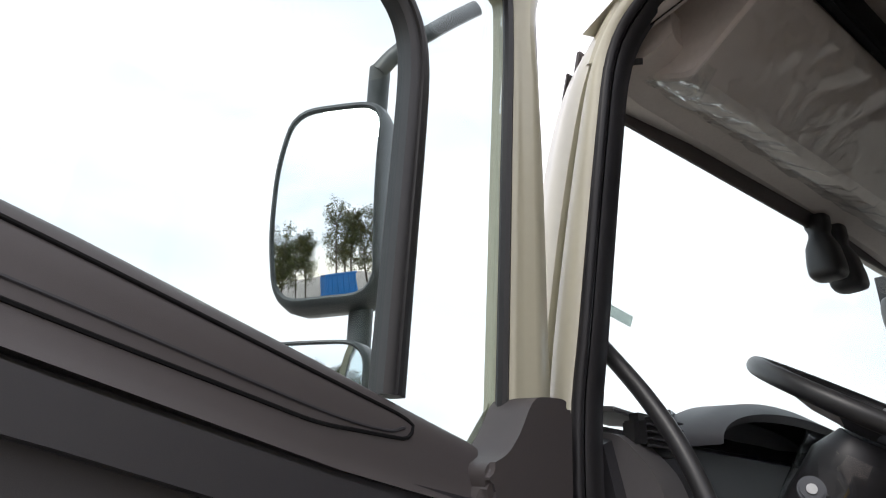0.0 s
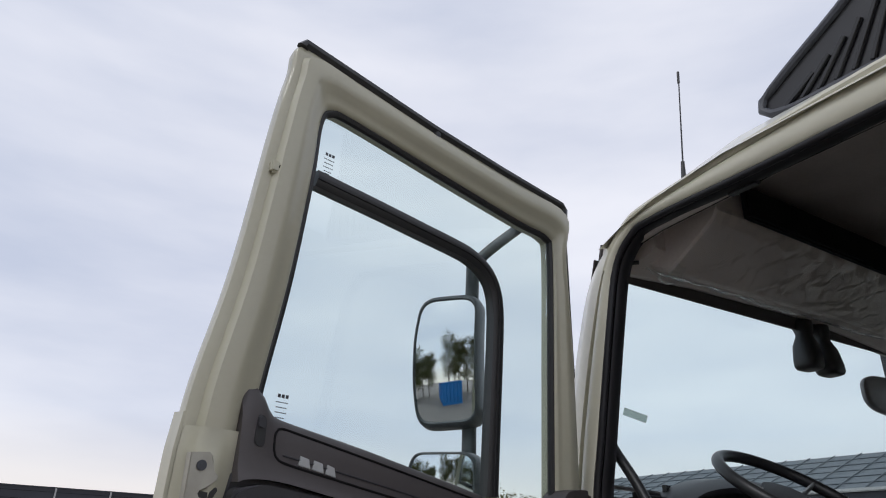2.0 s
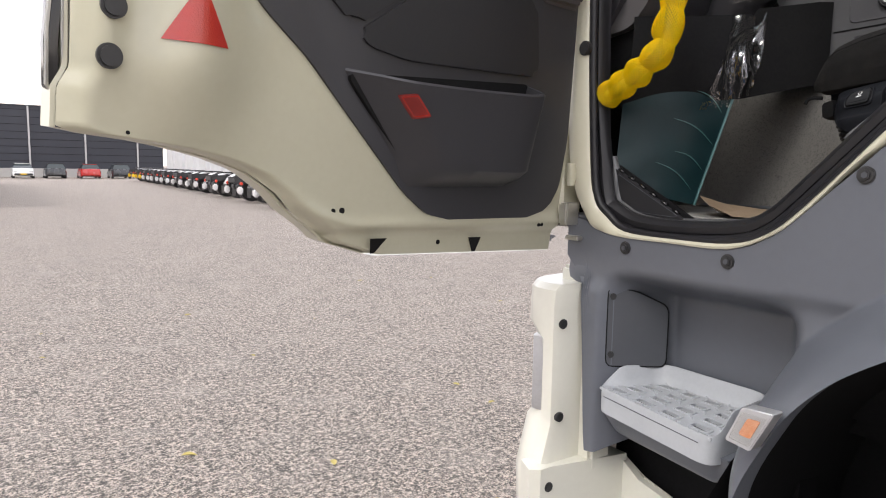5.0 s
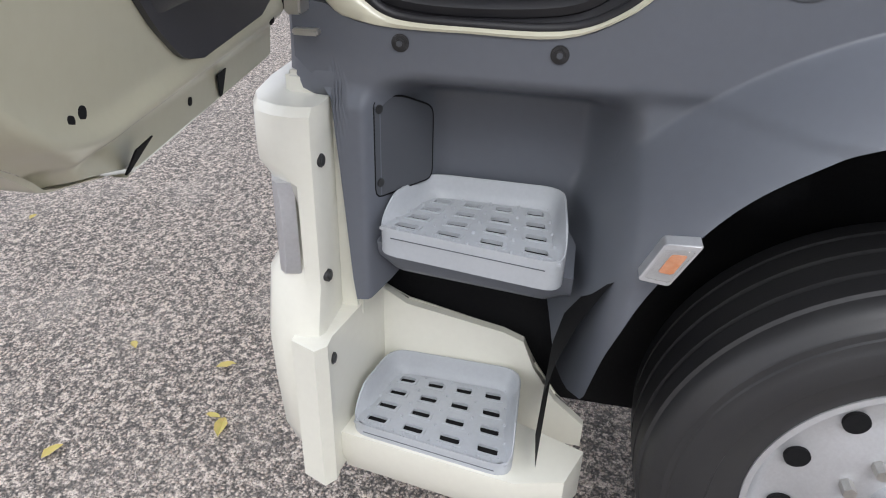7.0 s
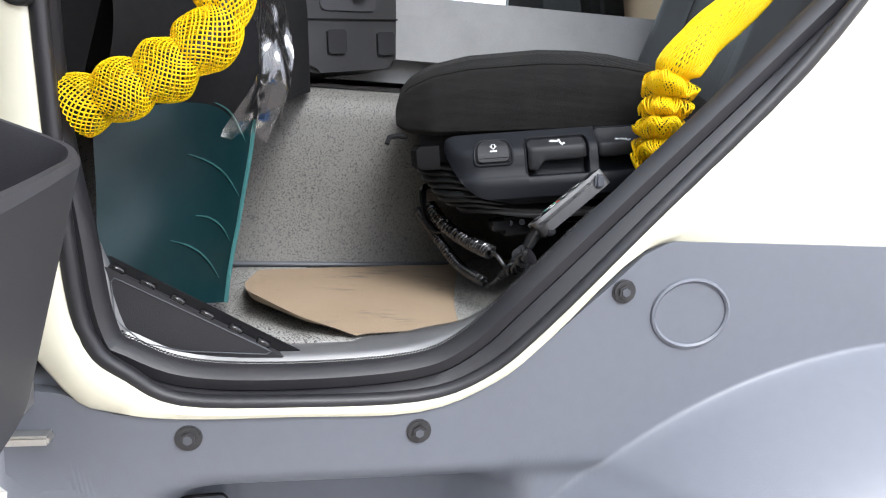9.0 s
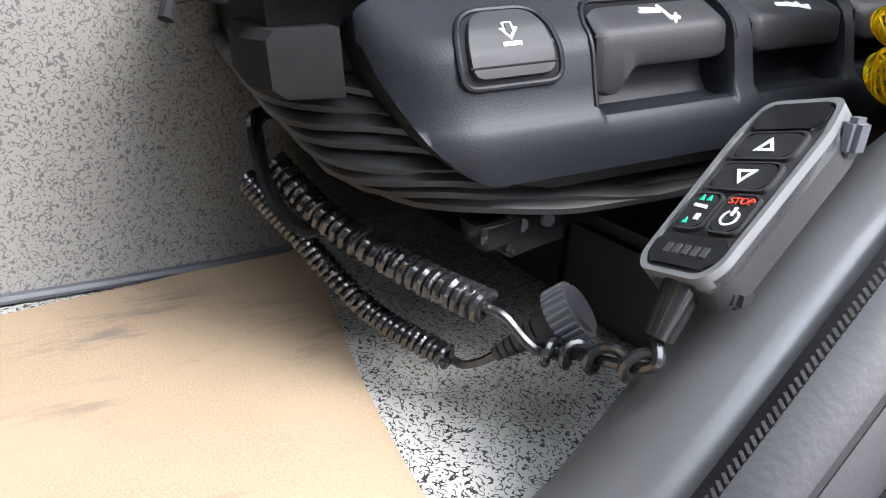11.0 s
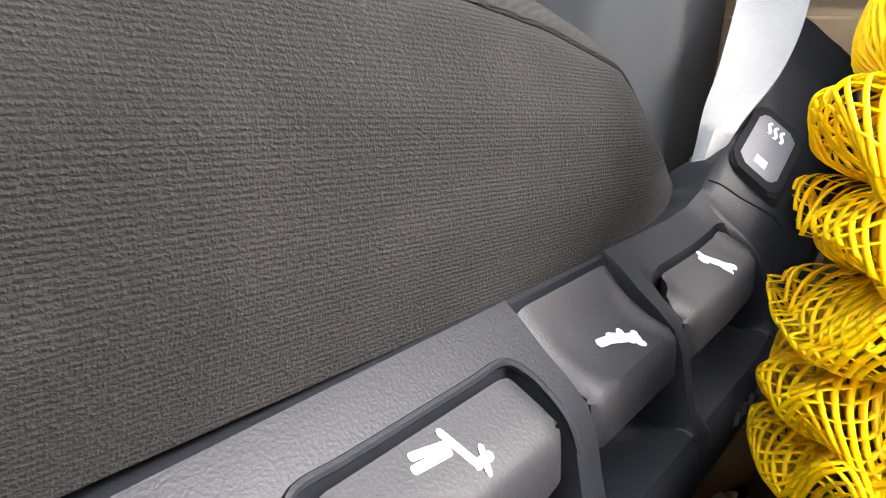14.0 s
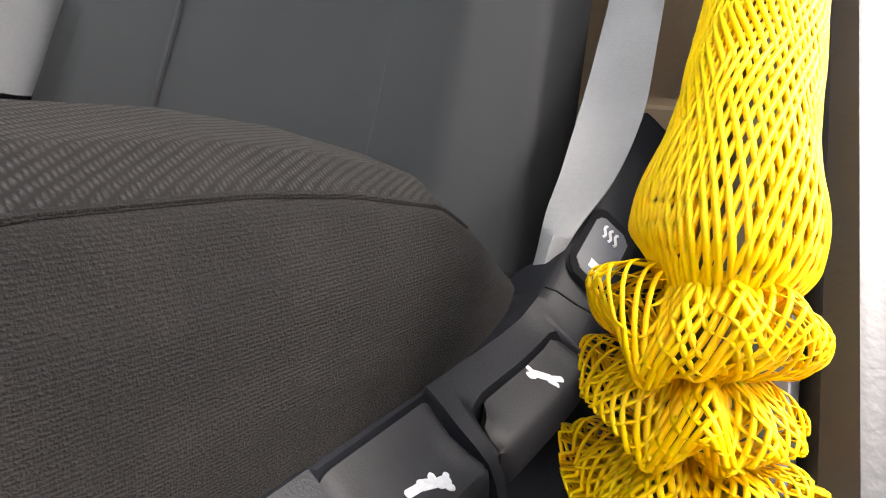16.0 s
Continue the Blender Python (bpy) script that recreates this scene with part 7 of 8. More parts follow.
# heated-seat rocker at the rear end
swp = lambda u, v, w: seat_at(0.412 + u, -0.006 + v * 0.8, 0.0085 + cover_lift(0.412 + u) - v * 0.6 + w)
BZ = rounded([(-0.027, -0.018), (0.027, -0.018), (0.027, 0.018), (-0.027, 0.018)], 0.007, 6)
part("switch_bezel", solid(BZ, swp, -0.012, 0.0058, 0.0018, 3), M["dark"], cover, "black switch bezel")
rk = part("rocker", solid([(u * 0.80, v * 0.74) for u, v in BZ], swp, 0.0, 0.0060, 0.0012), M["dgrey"], cover, "grey seat-heating rocker")
for y in (-0.0045, 0.0, 0.0045):
    part("pictogram", sweep([swp(0.013 + 0.009 * (f - 0.5), y + 0.0012 * math.sin(f * 6.28), 0.0060) for f in np.linspace(0, 1, 9)], 0.0011, 6), M["white"], rk)
part("pictogram", solid([(-0.016, -0.004), (-0.010, -0.004), (-0.010, 0.004), (-0.016, 0.004)], swp, 0.003, 0.0063), M["white"], rk, smooth=0)

# cushion: side cloth, seam and top
def cushion_skin(s, t):
    """s along the seat, t round the section from the inner side over the top to the outer side."""
    a = -0.155 + 0.58 * s
    top = interp(a, [-0.155, -0.15, -0.13, -0.09, -0.03, 0.086, 0.153, 0.207, 0.27, 0.318, 0.36, 0.383, 0.425], [0.075, 0.098, 0.122, 0.140, 0.150, 0.152, 0.146, 0.136, 0.118, 0.088, 0.055, 0.037, 0.02])
    bot = interp(a, [-0.155, -0.14, -0.1, 0.0, 0.2, 0.425], [0.046, 0.034, 0.027, 0.0215, 0.0145, 0.006])
    pts = [(-0.53, 0.0), (-0.53, 0.45), (-0.515, 0.73), (-0.47, 0.95), (-0.40, 0.98), (-0.27, 0.9), (-0.15, 0.96), (-0.085, 1.0), (-0.055, 0.93), (-0.036, 0.78), (-0.0255, 0.55), (-0.023, 0.28), (-0.026, 0.05), (-0.05, -0.01)]
    x = t * (len(pts) - 1)
    i = min(int(x), len(pts) - 2)
    f = x - i
    b, c = pts[i][0] * (1 - f) + pts[i + 1][0] * f, pts[i][1] * (1 - f) + pts[i + 1][1] * f
    nose = smooth_step(-0.158, -0.09, a)
    b = -0.28 + (b + 0.28) * (0.90 + 0.10 * nose - 0.10 * smooth_step(0.26, 0.42, a))
    return seat_at(a, b, bot + (top - bot) * c)


SPLIT = 8.75 / 13
cu = part("cushion_side", sheet(lambda s, t: cushion_skin(s, SPLIT + (1 - SPLIT) * t), 60, 26), M["cloth"], seat, "dark fine-woven cushion side", smooth=60)
part("cushion_top", sheet(lambda s, t: cushion_skin(s, SPLIT * t) + (S_C * 0.0015 if 0.05 < t < 0.99 else S_C * 0), 60, 60), M["cloth_top"], seat, "dark coarse-woven cushion top", smooth=60)
seam = [cushion_skin(s, 8.75 / 13) + S_B * 0.0006 for s in np.linspace(0.03, 0.79, 48)]
part("seam", sweep(seam, 0.0016, 6), M["cloth"], cu, "stitched cushion seam")
part("cushion_pan", loft([[seat_at(a, b, c) for a, b in ((-0.12, -0.06), (0.36, -0.06), (0.36, -0.5), (-0.12, -0.5))] for c in (-0.02, 0.03)]), M["dark"], seat)
# backrest, reclined, with side bolsters
def back_skin(s, t):
    h = 0.80 * s
    prof = [(-0.50, 0.12), (-0.52, 0.05), (-0.50, -0.005), (-0.44, -0.03), (-0.36, 0.0), (-0.25, 0.012), (-0.14, 0.0), (-0.06, -0.03), (0.0, -0.005), (0.02, 0.05), (0.0, 0.12)]
    x = t * (len(prof) - 1)
    i = min(int(x), len(prof) - 2)
    f = x - i
    b, d = prof[i][0] * (1 - f) + prof[i + 1][0] * f, prof[i][1] * (1 - f) + prof[i + 1][1] * f
    taper = 1 - 0.12 * s - 0.15 * smooth_step(0.9, 1.0, s)
    p = seat_at(0.395, -0.02, 0.03) + Vector((0.075, -0.045, 0))
    return p + Vector((1, 0, 0)) * (-(b + 0.25) * taper * 1.09 + 0.25) + Vector((0, -1, 0)) * (d + 0.20 * s + 0.03 * math.sin(s * 3)) + Vector((0, 0, h - 0.06))


part("backrest", sheet(back_skin, 30, 60), M["backcloth"], seat, "dark woven backrest", smooth=60)
for dx in (0.12, 0.36):
    part("backrest_seam", sweep([back_skin(s, 0.5) * 1.0 + Vector((dx - 0.25, 0.006 + 0.008, 0)) for s in np.linspace(0.05, 0.95, 16)], 0.003, 5), M["insert"], seat)
# bellows: stacked rubber folds, gathered towards the rear
for k in range(8):
    q = k / 7
    af, c0, b0 = (interp(q, [0, 0.25, 0.5, 0.75, 1], v) for v in ([-0.125, -0.12, -0.105, -0.085, -0.06], [-0.022, -0.042, -0.062, -0.081, -0.097], [-0.05, -0.036, -0.022, -0.011, -0.006]))
    loop = rounded([(af, b0), (0.33, b0), (0.33, -0.46), (af, -0.46)], 0.075, 7)
    pts = []
    for a, b in resample(loop, 90):
        g = smooth_step(af + 0.015, 0.11, a)
        pts.append(seat_at(a + 0.003 * math.sin(9 * a + k), b + 0.002 * math.sin(23 * a + 2 * k), c0 * (1 - g) + (-0.090 - 0.0032 * k) * g + 0.004 * noise.noise((a * 14, b * 14, k * 1.7))))
    part("bellows_fold", sweep(pts, 0.0068, 8, closed=True, flat=0.62), M["bellows"], seat, "folded black rubber bellows")
part("bellows_core", solid(rounded([(-0.06, -0.045), (0.32, -0.045), (0.32, -0.45), (-0.06, -0.45)], 0.07, 6), lambda u, v, w: seat_at(u, v, w), -0.11, -0.01), M["dark"], seat)
part("front_hook", sweep([seat_at(-0.14, -0.06, 0.026), seat_at(-0.155, -0.05, 0.03), seat_at(-0.168, -0.045, 0.028), seat_at(-0.172, -0.04, 0.018)], 0.0042, 8), M["dark"], seat, "black plastic release hook")
part("side_bracket", loft([[seat_at(a, b, c) for a, b in ((-0.088, -0.022), (-0.125 + d, -0.035), (-0.135 + d, -0.06), (-0.135 + d, -0.14), (-0.088, -0.14))] for c, d in ((-0.028, 0.008), (-0.022, 0.0), (0.004, 0.0), (0.009, 0.005))]), M["dark"], seat, "dark plastic bracket at the seat front")
# pedestal and slide rail
part("pedestal", rbox(Vector((0.56, -0.87, 1.49)), (0.32, 0.42, 0.115), 0.012), M["black"], seat, "black seat pedestal")
rail = part("slide_rail", rbox(seat_at(0.15, -0.06, -0.122), (0.03, 0.33, 0.02), 0.003, 1, Matrix.Rotation(radians(-9), 3, "X")), M["gloss"], seat, "black steel slide rail")
for k in range(3):
    part("rail_slot", cyl(seat_at(0.0 + 0.02 * k, -0.022, -0.124), seat_at(0.0 + 0.02 * k, -0.04, -0.124), 0.005, 10), M["dgrey"], rail)
part("bracket", merge(rbox(seat_at(0.03, -0.05, -0.128), (0.05, 0.05, 0.035), 0.003, 1, Matrix.Rotation(radians(-9), 3, "X"))), M["gloss"], seat)
box_lid = part("battery_cover", rbox(Vector((0.285, -0.735, 1.485)), (0.23, 0.18, 0.105), 0.012), M["black"], seat, "black cover beside the seat base")
bkl = thing("belt_sleeve", sweep(spline([(0.213, -0.795, 1.742), (0.209, -0.806, 1.765), (0.205, -0.82, 1.785), (0.203, -0.835, 1.803)], 8), lambda t: 0.015 + 0.003 * math.sin(t * 19) + 0.002 * math.sin(t * 41), 14, flat=0.6), M["insert"], "crumpled dark fabric sleeve at the foot of the seat belt", "belt sleeve")
# seat belt strap
bp = [Vector((0.203, -0.802, 1.79)), Vector((0.201, -0.81, 1.809)), Vector((0.197, -0.825, 1.832)), Vector((0.189, -0.853, 1.863)), Vector((0.187, -0.908, 1.909)), Vector((0.191, -0.973, 1.963)), Vector((0.196, -1.041, 2.032)), Vector((0.211, -1.17, 2.186))]
bpath = spline(bp, 8)
bfr = frames(bpath)
bsec = []
for i, (p, (t, s, u)) in enumerate(zip(bpath, bfr)):
    q = i / (len(bpath) - 1)
    side = Vector((0.95, 0.1 - 0.2 * math.sin(q * 4), 0.15)).normalized()
    side = (side - t * side.dot(t)).normalized()
    nrm = t.cross(side)
    wdt = 0.0075 + 0.0155 * smooth_step(0.08, 0.62, q)
    bsec.append([p + side * x * wdt + nrm * (0.006 * (1 - x * x) * math.sin(q * 9) + d) for x, d in ((-1, 0), (-0.5, 0), (0, 0), (0.5, 0), (1, 0), (1, 0.0015), (0, 0.0015), (-1, 0.0015))])
thing("seat_belt", loft(bsec), M["belt"], "grey woven seat belt strap running up behind the seat", "seat belt", smooth=60)

# ---------- remote control and its coiled cable ----------
R_UP, R_GR, R_ST = Vector((0.132, -0.533, 1.671)), Vector((0.1385, -0.496, 1.636)), Vector((0.118, -0.487, 1.635))
r_y = (R_UP - (R_GR + R_ST) / 2).normalized()
r_x = (R_ST - R_GR).normalized()
r_x = (r_x - r_y * r_x.dot(r_y)).normalized()
r_z = r_x.cross(r_y)
if r_z.z < 0:
    r_z = -r_z
R_O = (R_GR + R_ST) / 2 + r_y * 0.018
rem_at = lambda u, v, w: R_O + r_x * u + r_y * v + r_z * w
remote = empty("remote_control", R_O, label="grey and black suspension remote control propped on the threshold", category="remote control")
BODY = rounded([(-0.027, -0.052), (-0.020, -0.062), (0.020, -0.062), (0.027, -0.052), (0.029, 0.04), (0.024, 0.066), (-0.024, 0.066), (-0.029, 0.04)], 0.008, 4)
part("shell", solid(BODY, rem_at, -0.024, -0.004, 0.004, 3), M["black"], remote, "black lower shell")
part("bumper", band(BODY, [(u * 0.89, v * 0.95) for u, v in BODY], rem_at, -0.010, 0.0012), M["frame"], remote, "light grey frame")
part("face", solid([(u * 0.895, v * 0.955) for u, v in BODY], rem_at, -0.012, -0.0005, 0.001), M["black"], remote, "black rubber face")
part("top_cap", solid(rounded([(-0.022, 0.042), (0.022, 0.042), (0.021, 0.062), (-0.021, 0.062)], 0.005), rem_at, -0.004, 0.002, 0.002), M["gloss"], remote)
part("end_cap", solid(rounded([(-0.022, -0.056), (0.022, -0.056), (0.024, -0.036), (-0.024, -0.036)], 0.005), rem_at, -0.004, 0.0015, 0.002), M["gloss"], remote)
for k in range(5):
    part("lettering_bar", solid([(-0.013 + k * 0.006, -0.049), (-0.0095 + k * 0.006, -0.049), (-0.0095 + k * 0.006, -0.043), (-0.013 + k * 0.006, -0.043)], rem_at, 0.001, 0.0022), M["trim"], remote, smooth=0)
for (u, v, w, h) in ((0.0, 0.0295, 0.040, 0.021), (0.0, 0.0065, 0.040, 0.021), (-0.0115, -0.0195, 0.0205, 0.027), (0.0115, -0.0195, 0.0205, 0.027)):
    o = rounded([(u - w / 2, v - h / 2), (u + w / 2, v - h / 2), (u + w / 2, v + h / 2), (u - w / 2, v + h / 2)], 0.006, 4)
    part("key_rim", band(o, [((x - u) * 0.92 + u, (y - v) * 0.90 + v) for x, y in o], rem_at, -0.002, 0.0022), M["black"], remote)
    part("key", solid([((x - u) * 0.90 + u, (y - v) * 0.88 + v) for x, y in o], rem_at, -0.002, 0.0018, 0.001), M["foam"], remote, "dark grey rubber key")


def print_on(shapes, mat):
    for sh in shapes:
        part("pictogram", solid(sh, rem_at, 0.001, 0.0024), mat, remote, smooth=0)


def tri_ring(cy, up):
    k = 1 if up else -1
    o = [(-0.0065, cy - 0.0045 * k), (0.0065, cy - 0.0045 * k), (0.0, cy + 0.0055 * k)]
    i = [(-0.0035, cy - 0.0028 * k), (0.0035, cy - 0.0028 * k), (0.0, cy + 0.0024 * k)]
    part("pictogram", band(o, i, rem_at, 0.001, 0.0024), M["white"], remote, smooth=0)


tri_ring(0.0295, True)
tri_ring(0.0065, False)
print_on([[(-0.0155, -0.0125), (-0.0125, -0.0125), (-0.014, -0.0085)], [(-0.0105, -0.0125), (-0.0075, -0.0125), (-0.009, -0.0085)], [(-0.0155, -0.029), (-0.0125, -0.029), (-0.014, -0.025)]], M["green"])
print_on([[(-0.016, -0.017), (-0.007, -0.018), (-0.007, -0.016), (-0.016, -0.015)], [(-0.010, -0.022), (-0.007, -0.022), (-0.007, -0.026), (-0.010, -0.026)]], M["white"])


def rem_text(text, u, v, size, mat, turn=0.0):
    cu2 = bpy.data.curves.new("txt", "FONT")
    cu2.body, cu2.size, cu2.align_x, cu2.align_y = text, size, "CENTER", "CENTER"
    cu2.extrude = 0.0004
    tmp = bpy.data.objects.new("txt", cu2)
    me = bpy.data.meshes.new_from_object(tmp)
    bpy.data.objects.remove(tmp)
    me.materials.append(mat)
    ob = new("lettering", me)
    sgn = 1 if r_x.cross(r_y).dot(r_z) > 0 else -1
    m = Matrix((r_x * sgn, r_y, r_z)).transposed().to_4x4()
    me.transform(Matrix.Translation(rem_at(u, v, 0.0022)) @ m @ Matrix.Rotation(turn, 4, "Z"))
    ob.parent = remote
    bpy.context.view_layer.update()
    ob.matrix_parent_inverse = remote.matrix_world.inverted()
    return ob


rem_text("STOP", 0.0115, -0.0115, 0.0062, M["redprint"])
pc = [(0.0115 + 0.0048 * math.cos(a), -0.0225 + 0.0048 * math.sin(a)) for a in (radians(x) for x in range(120, 421, 20))]
part("pictogram", strip([Vector((*p, 0)) for p in pc], 0.0008, 0.001, 0.0024, rem_at), M["white"], remote, smooth=0)
print_on([[(0.0107, -0.021), (0.0123, -0.021), (0.0123, -0.0155), (0.0107, -0.0155)]], M["white"])
for u in (-0.030, 0.030):
    part("clip", rbox(rem_at(u * 0.6, -0.05, -0.022), (0.02, 0.014, 0.012), 0.003), M["foam"], remote)
part("clip", rbox(rem_at(0.030, 0.05, -0.012), (0.010, 0.014, 0.02), 0.003), M["dgrey"], remote, "grey side clip")
part("cable_boot", sweep([rem_at(0.0, -0.058, -0.012), rem_at(0.0, -0.072, -0.016), rem_at(-0.002, -0.086, -0.022)], lambda t: 0.011 - 0.003 * t, 12), M["gloss"], remote, "black cable boot")

cable = empty("coiled_cable", (0.3, -0.45, 1.5), label="glossy black coiled cable looped over a hook", category="cable")


def coil(path, r, turns, thick):
    p = spline(path, 20)
    fr2 = frames(p)
    n = len(p)
    out = []
    steps = turns * 12
    for j in range(steps + 1):
        x = j / steps * (n - 1)
        i = min(int(x), n - 2)
        f = x - i
        q = p[i].lerp(p[i + 1], f)
        s = fr2[i][1].lerp(fr2[i + 1][1], f).normalized()
        u = fr2[i][2].lerp(fr2[i + 1][2], f).normalized()
        a = 2 * math.pi * turns * j / steps
        out.append(q + r * (math.cos(a) * s + math.sin(a) * u))
    return sweep(out, thick, 8)


HOOK = Vector((0.437, -0.352, 1.600))
part("coil", coil([HOOK + Vector((0.0, -0.01, -0.008)), Vector((0.372, -0.384, 1.562)), Vector((0.30, -0.412, 1.547)), Vector((0.237, -0.433, 1.543))], 0.0092, 25, 0.0040), M["coil"], cable, "upper coil of the cable")
part("coil", coil([HOOK + Vector((0.0, 0.012, -0.018)), Vector((0.402, -0.372, 1.540)), Vector((0.342, -0.404, 1.498)), Vector((0.278, -0.437, 1.483))], 0.0070, 38, 0.0030), M["coil"], cable, "lower coil of the cable")
part("lead", sweep(spline([(0.237, -0.433, 1.543), (0.226, -0.440, 1.540), (0.205, -0.452, 1.524), (0.178, -0.462, 1.532), tuple(rem_at(-0.002, -0.10, -0.03)), tuple(rem_at(-0.002, -0.086, -0.022))], 8), 0.0033, 8), M["coil"], cable, "straight lead to the remote")
part("lead_wrap", coil([(0.205, -0.452, 1.524), (0.178, -0.462, 1.532), tuple(rem_at(-0.002, -0.10, -0.03))], 0.0072, 4, 0.0034), M["coil"], cable)
part("lead", sweep(spline([(0.278, -0.437, 1.483), (0.268, -0.442, 1.482), (0.255, -0.448, 1.490), (0.245, -0.452, 1.500)], 8), 0.0033, 8), M["coil"], cable)
plug = empty("cable_plug", (0.215, -0.48, 1.535), label="black ribbed plug with a knurled ring", category="cable plug")
pa, pb = Vector((0.245, -0.452, 1.500)), Vector((0.203, -0.492, 1.551))
pd = (pb - pa).normalized()
for k in range(6):
    part("strain_relief", cyl(pa + pd * 0.006 * k, pa + pd * (0.006 * k + 0.004), 0.0055 + 0.0008 * k, 14), M["black"], plug)
part("collar", cyl(pa + pd * 0.036, pa + pd * 0.05, 0.0125, 24, bevel=0.002), M["black"], plug)
kr = part("knurled_ring", cyl(pa + pd * 0.048, pa + pd * 0.070, 0.0195, 36, bevel=0.003), M["trim"], plug, "knurled locking ring")
for k in range(24):
    a = 2 * math.pi * k / 24
    s, u = pd.orthogonal().normalized(), pd.cross(pd.orthogonal().normalized())
    o = (math.cos(a) * s + math.sin(a) * u) * 0.0195
    part("rib", cyl(pa + pd * 0.051 + o, pa + pd * 0.067 + o, 0.0016, 5), M["dgrey"], kr)
hk = thing("cable_hook", sweep(spline([(0.51, -0.40, 1.618), (0.47, -0.362, 1.624), (0.440, -0.350, 1.612), (0.415, -0.354, 1.572), (0.392, -0.368, 1.552), (0.375, -0.384, 1.555)], 8), 0.0045, 8, flat=1.6), M["gloss"], "black plastic cable hook on the carpeted tunnel", "hook")

# ---------- outer mirrors, antenna and roof fairing ----------
mir_n = Vector((-0.808, -0.586, -0.058)).normalized()
mir_v = (Vector((0, 0, 1)) - mir_n * mir_n.z).normalized()
mir_u = mir_v.cross(mir_n).normalized()


def mirror_unit(c, w, h, label, lean=0.0, bulge=1.1):
    """A mirror head: shell behind, dewy rim, convex glass; w, h across the glass."""
    def at(u, v, d):
        return Vector(c) + mir_u * (u + lean * v) + mir_v * v + mir_n * (d - (u * u + v * v) / (2 * bulge))

    o = resample(rounded([(-w * 0.46, -h / 2), (w * 0.5, -h * 0.485), (w * 0.5, h * 0.49), (-w * 0.44, h / 2), (-w * 0.53, h * 0.2), (-w * 0.53, -h * 0.2)], min(w, h) * 0.25, 8), 64)
    ringd = [[at(u * k, v * k, d) for u, v in o] for k, d in ((0.90, 0.0), (0.94, 0.009), (0.975, 0.008), (1.0, -0.002), (1.02, -0.03), (1.0, -0.07), (0.9, -0.10), (0.6, -0.12), (0.2, -0.125))]
    ob = part("mirror_housing", loft(ringd), M["mirshell"], truck, label, smooth=50)
    part("mirror_glass", loft([[at(u * k, v * k, 0.003) for u, v in o] for k in (0.93, 0.8, 0.65, 0.5, 0.35, 0.2, 0.08, 0.01)]), M["mirror"], ob, "convex main mirror glass", smooth=80)
    return at


mirror_unit((-0.318, 0.477, 2.715), 0.222, 0.445, "dark grey mirror housing, dew on the rim", 0.0)
mirror_unit((-0.335, 0.45, 2.315), 0.225, 0.20, "dark grey wide-angle mirror housing", 0.0, 0.5)
part("mirror_arm", merge(sweep(spline([(-0.215, 0.475, 2.16), (-0.215, 0.48, 2.5), (-0.215, 0.48, 2.90), (-0.225, 0.462, 3.06)], 6), 0.024, 10), sweep(spline([(-0.232, 0.455, 3.045), (-0.20, 0.425, 3.10), (-0.12, 0.37, 3.185), (-0.075, 0.335, 3.225), (-0.06, 0.324, 3.237)], 4), 0.021, 10, flat=0.7), sweep([(-0.215, 0.47, 2.18), (-0.1, 0.36, 2.14), (0.04, 0.27, 2.12)], 0.02, 10)), M["mirshell"], truck, "grey tubular mirror arm")
part("antenna", merge(cyl((0.205, -0.13, 3.27), (0.205, -0.134, 3.34), 0.009, 10, 0.006), cyl((0.205, -0.134, 3.33), (0.2045, -0.16, 3.66), 0.003, 6, 0.0022), cyl((0.2045, -0.158, 3.645), (0.2045, -0.161, 3.69), 0.0045, 8)), M["black"], truck, "thin black roof antenna")
FAIR = [(-0.37, 3.45), (-0.40, 3.405), (-0.47, 3.385), (-1.45, 3.37), (-1.45, 4.2), (-1.0, 3.87), (-0.68, 3.63), (-0.48, 3.52)]
fair = part("roof_fairing", solid(rounded(FAIR, 0.05, 4), flatmap("x", 0.30), 0.0, 1.7, 0.0), M["black"], truck, "black roof fairing", smooth=30)
part("fairing_rim", sweep([Vector((0.295, y, z)) for y, z in resample(rounded(FAIR, 0.05, 4), 80)], 0.014, 8, closed=True), M["dgrey"], fair)
for k in range(19):
    y0 = -0.46 - 0.052 * k
    ztop = interp(-y0, [0.37, 0.48, 0.68, 1.0, 1.45], [3.45, 3.52, 3.63, 3.87, 4.2])
    part("fairing_rib", cyl((0.296, y0, 3.40), (0.296, y0 - 0.10, ztop - 0.045), 0.009, 6), M["gloss"], fair)

# ---------- the yard: halls ----------
hall = empty("warehouse", (0, 82, 0), label="long dark anthracite panelled warehouse with a pale plinth", category="warehouse")
part("wall", rbox((-7, 83.0, 4.1), (46, 1.0, 6.4), 0), M["wallpanel"], hall, "anthracite metal wall panels", smooth=0)
part("plinth", rbox((-7, 82.9, 0.45), (46.1, 1.1, 0.9), 0), M["concrete"], hall, "pale concrete plinth", smooth=0)
part("parapet", rbox((-7, 82.45, 7.33), (46.2, 0.12, 0.14), 0.02), M["wallpanel"], hall)
for k in range(-6, 3):
    part("post", rbox((2.9 + 5.2 * k, 82.42, 4.0), (0.16, 0.14, 6.6), 0.02), M["post"], hall, "pale steel post")
for k in range(1, 9):
    part("panel_joint", rbox((-7, 82.49, 0.9 + 0.75 * k), (46, 0.03, 0.035), 0), M["dark"], hall, smooth=0)

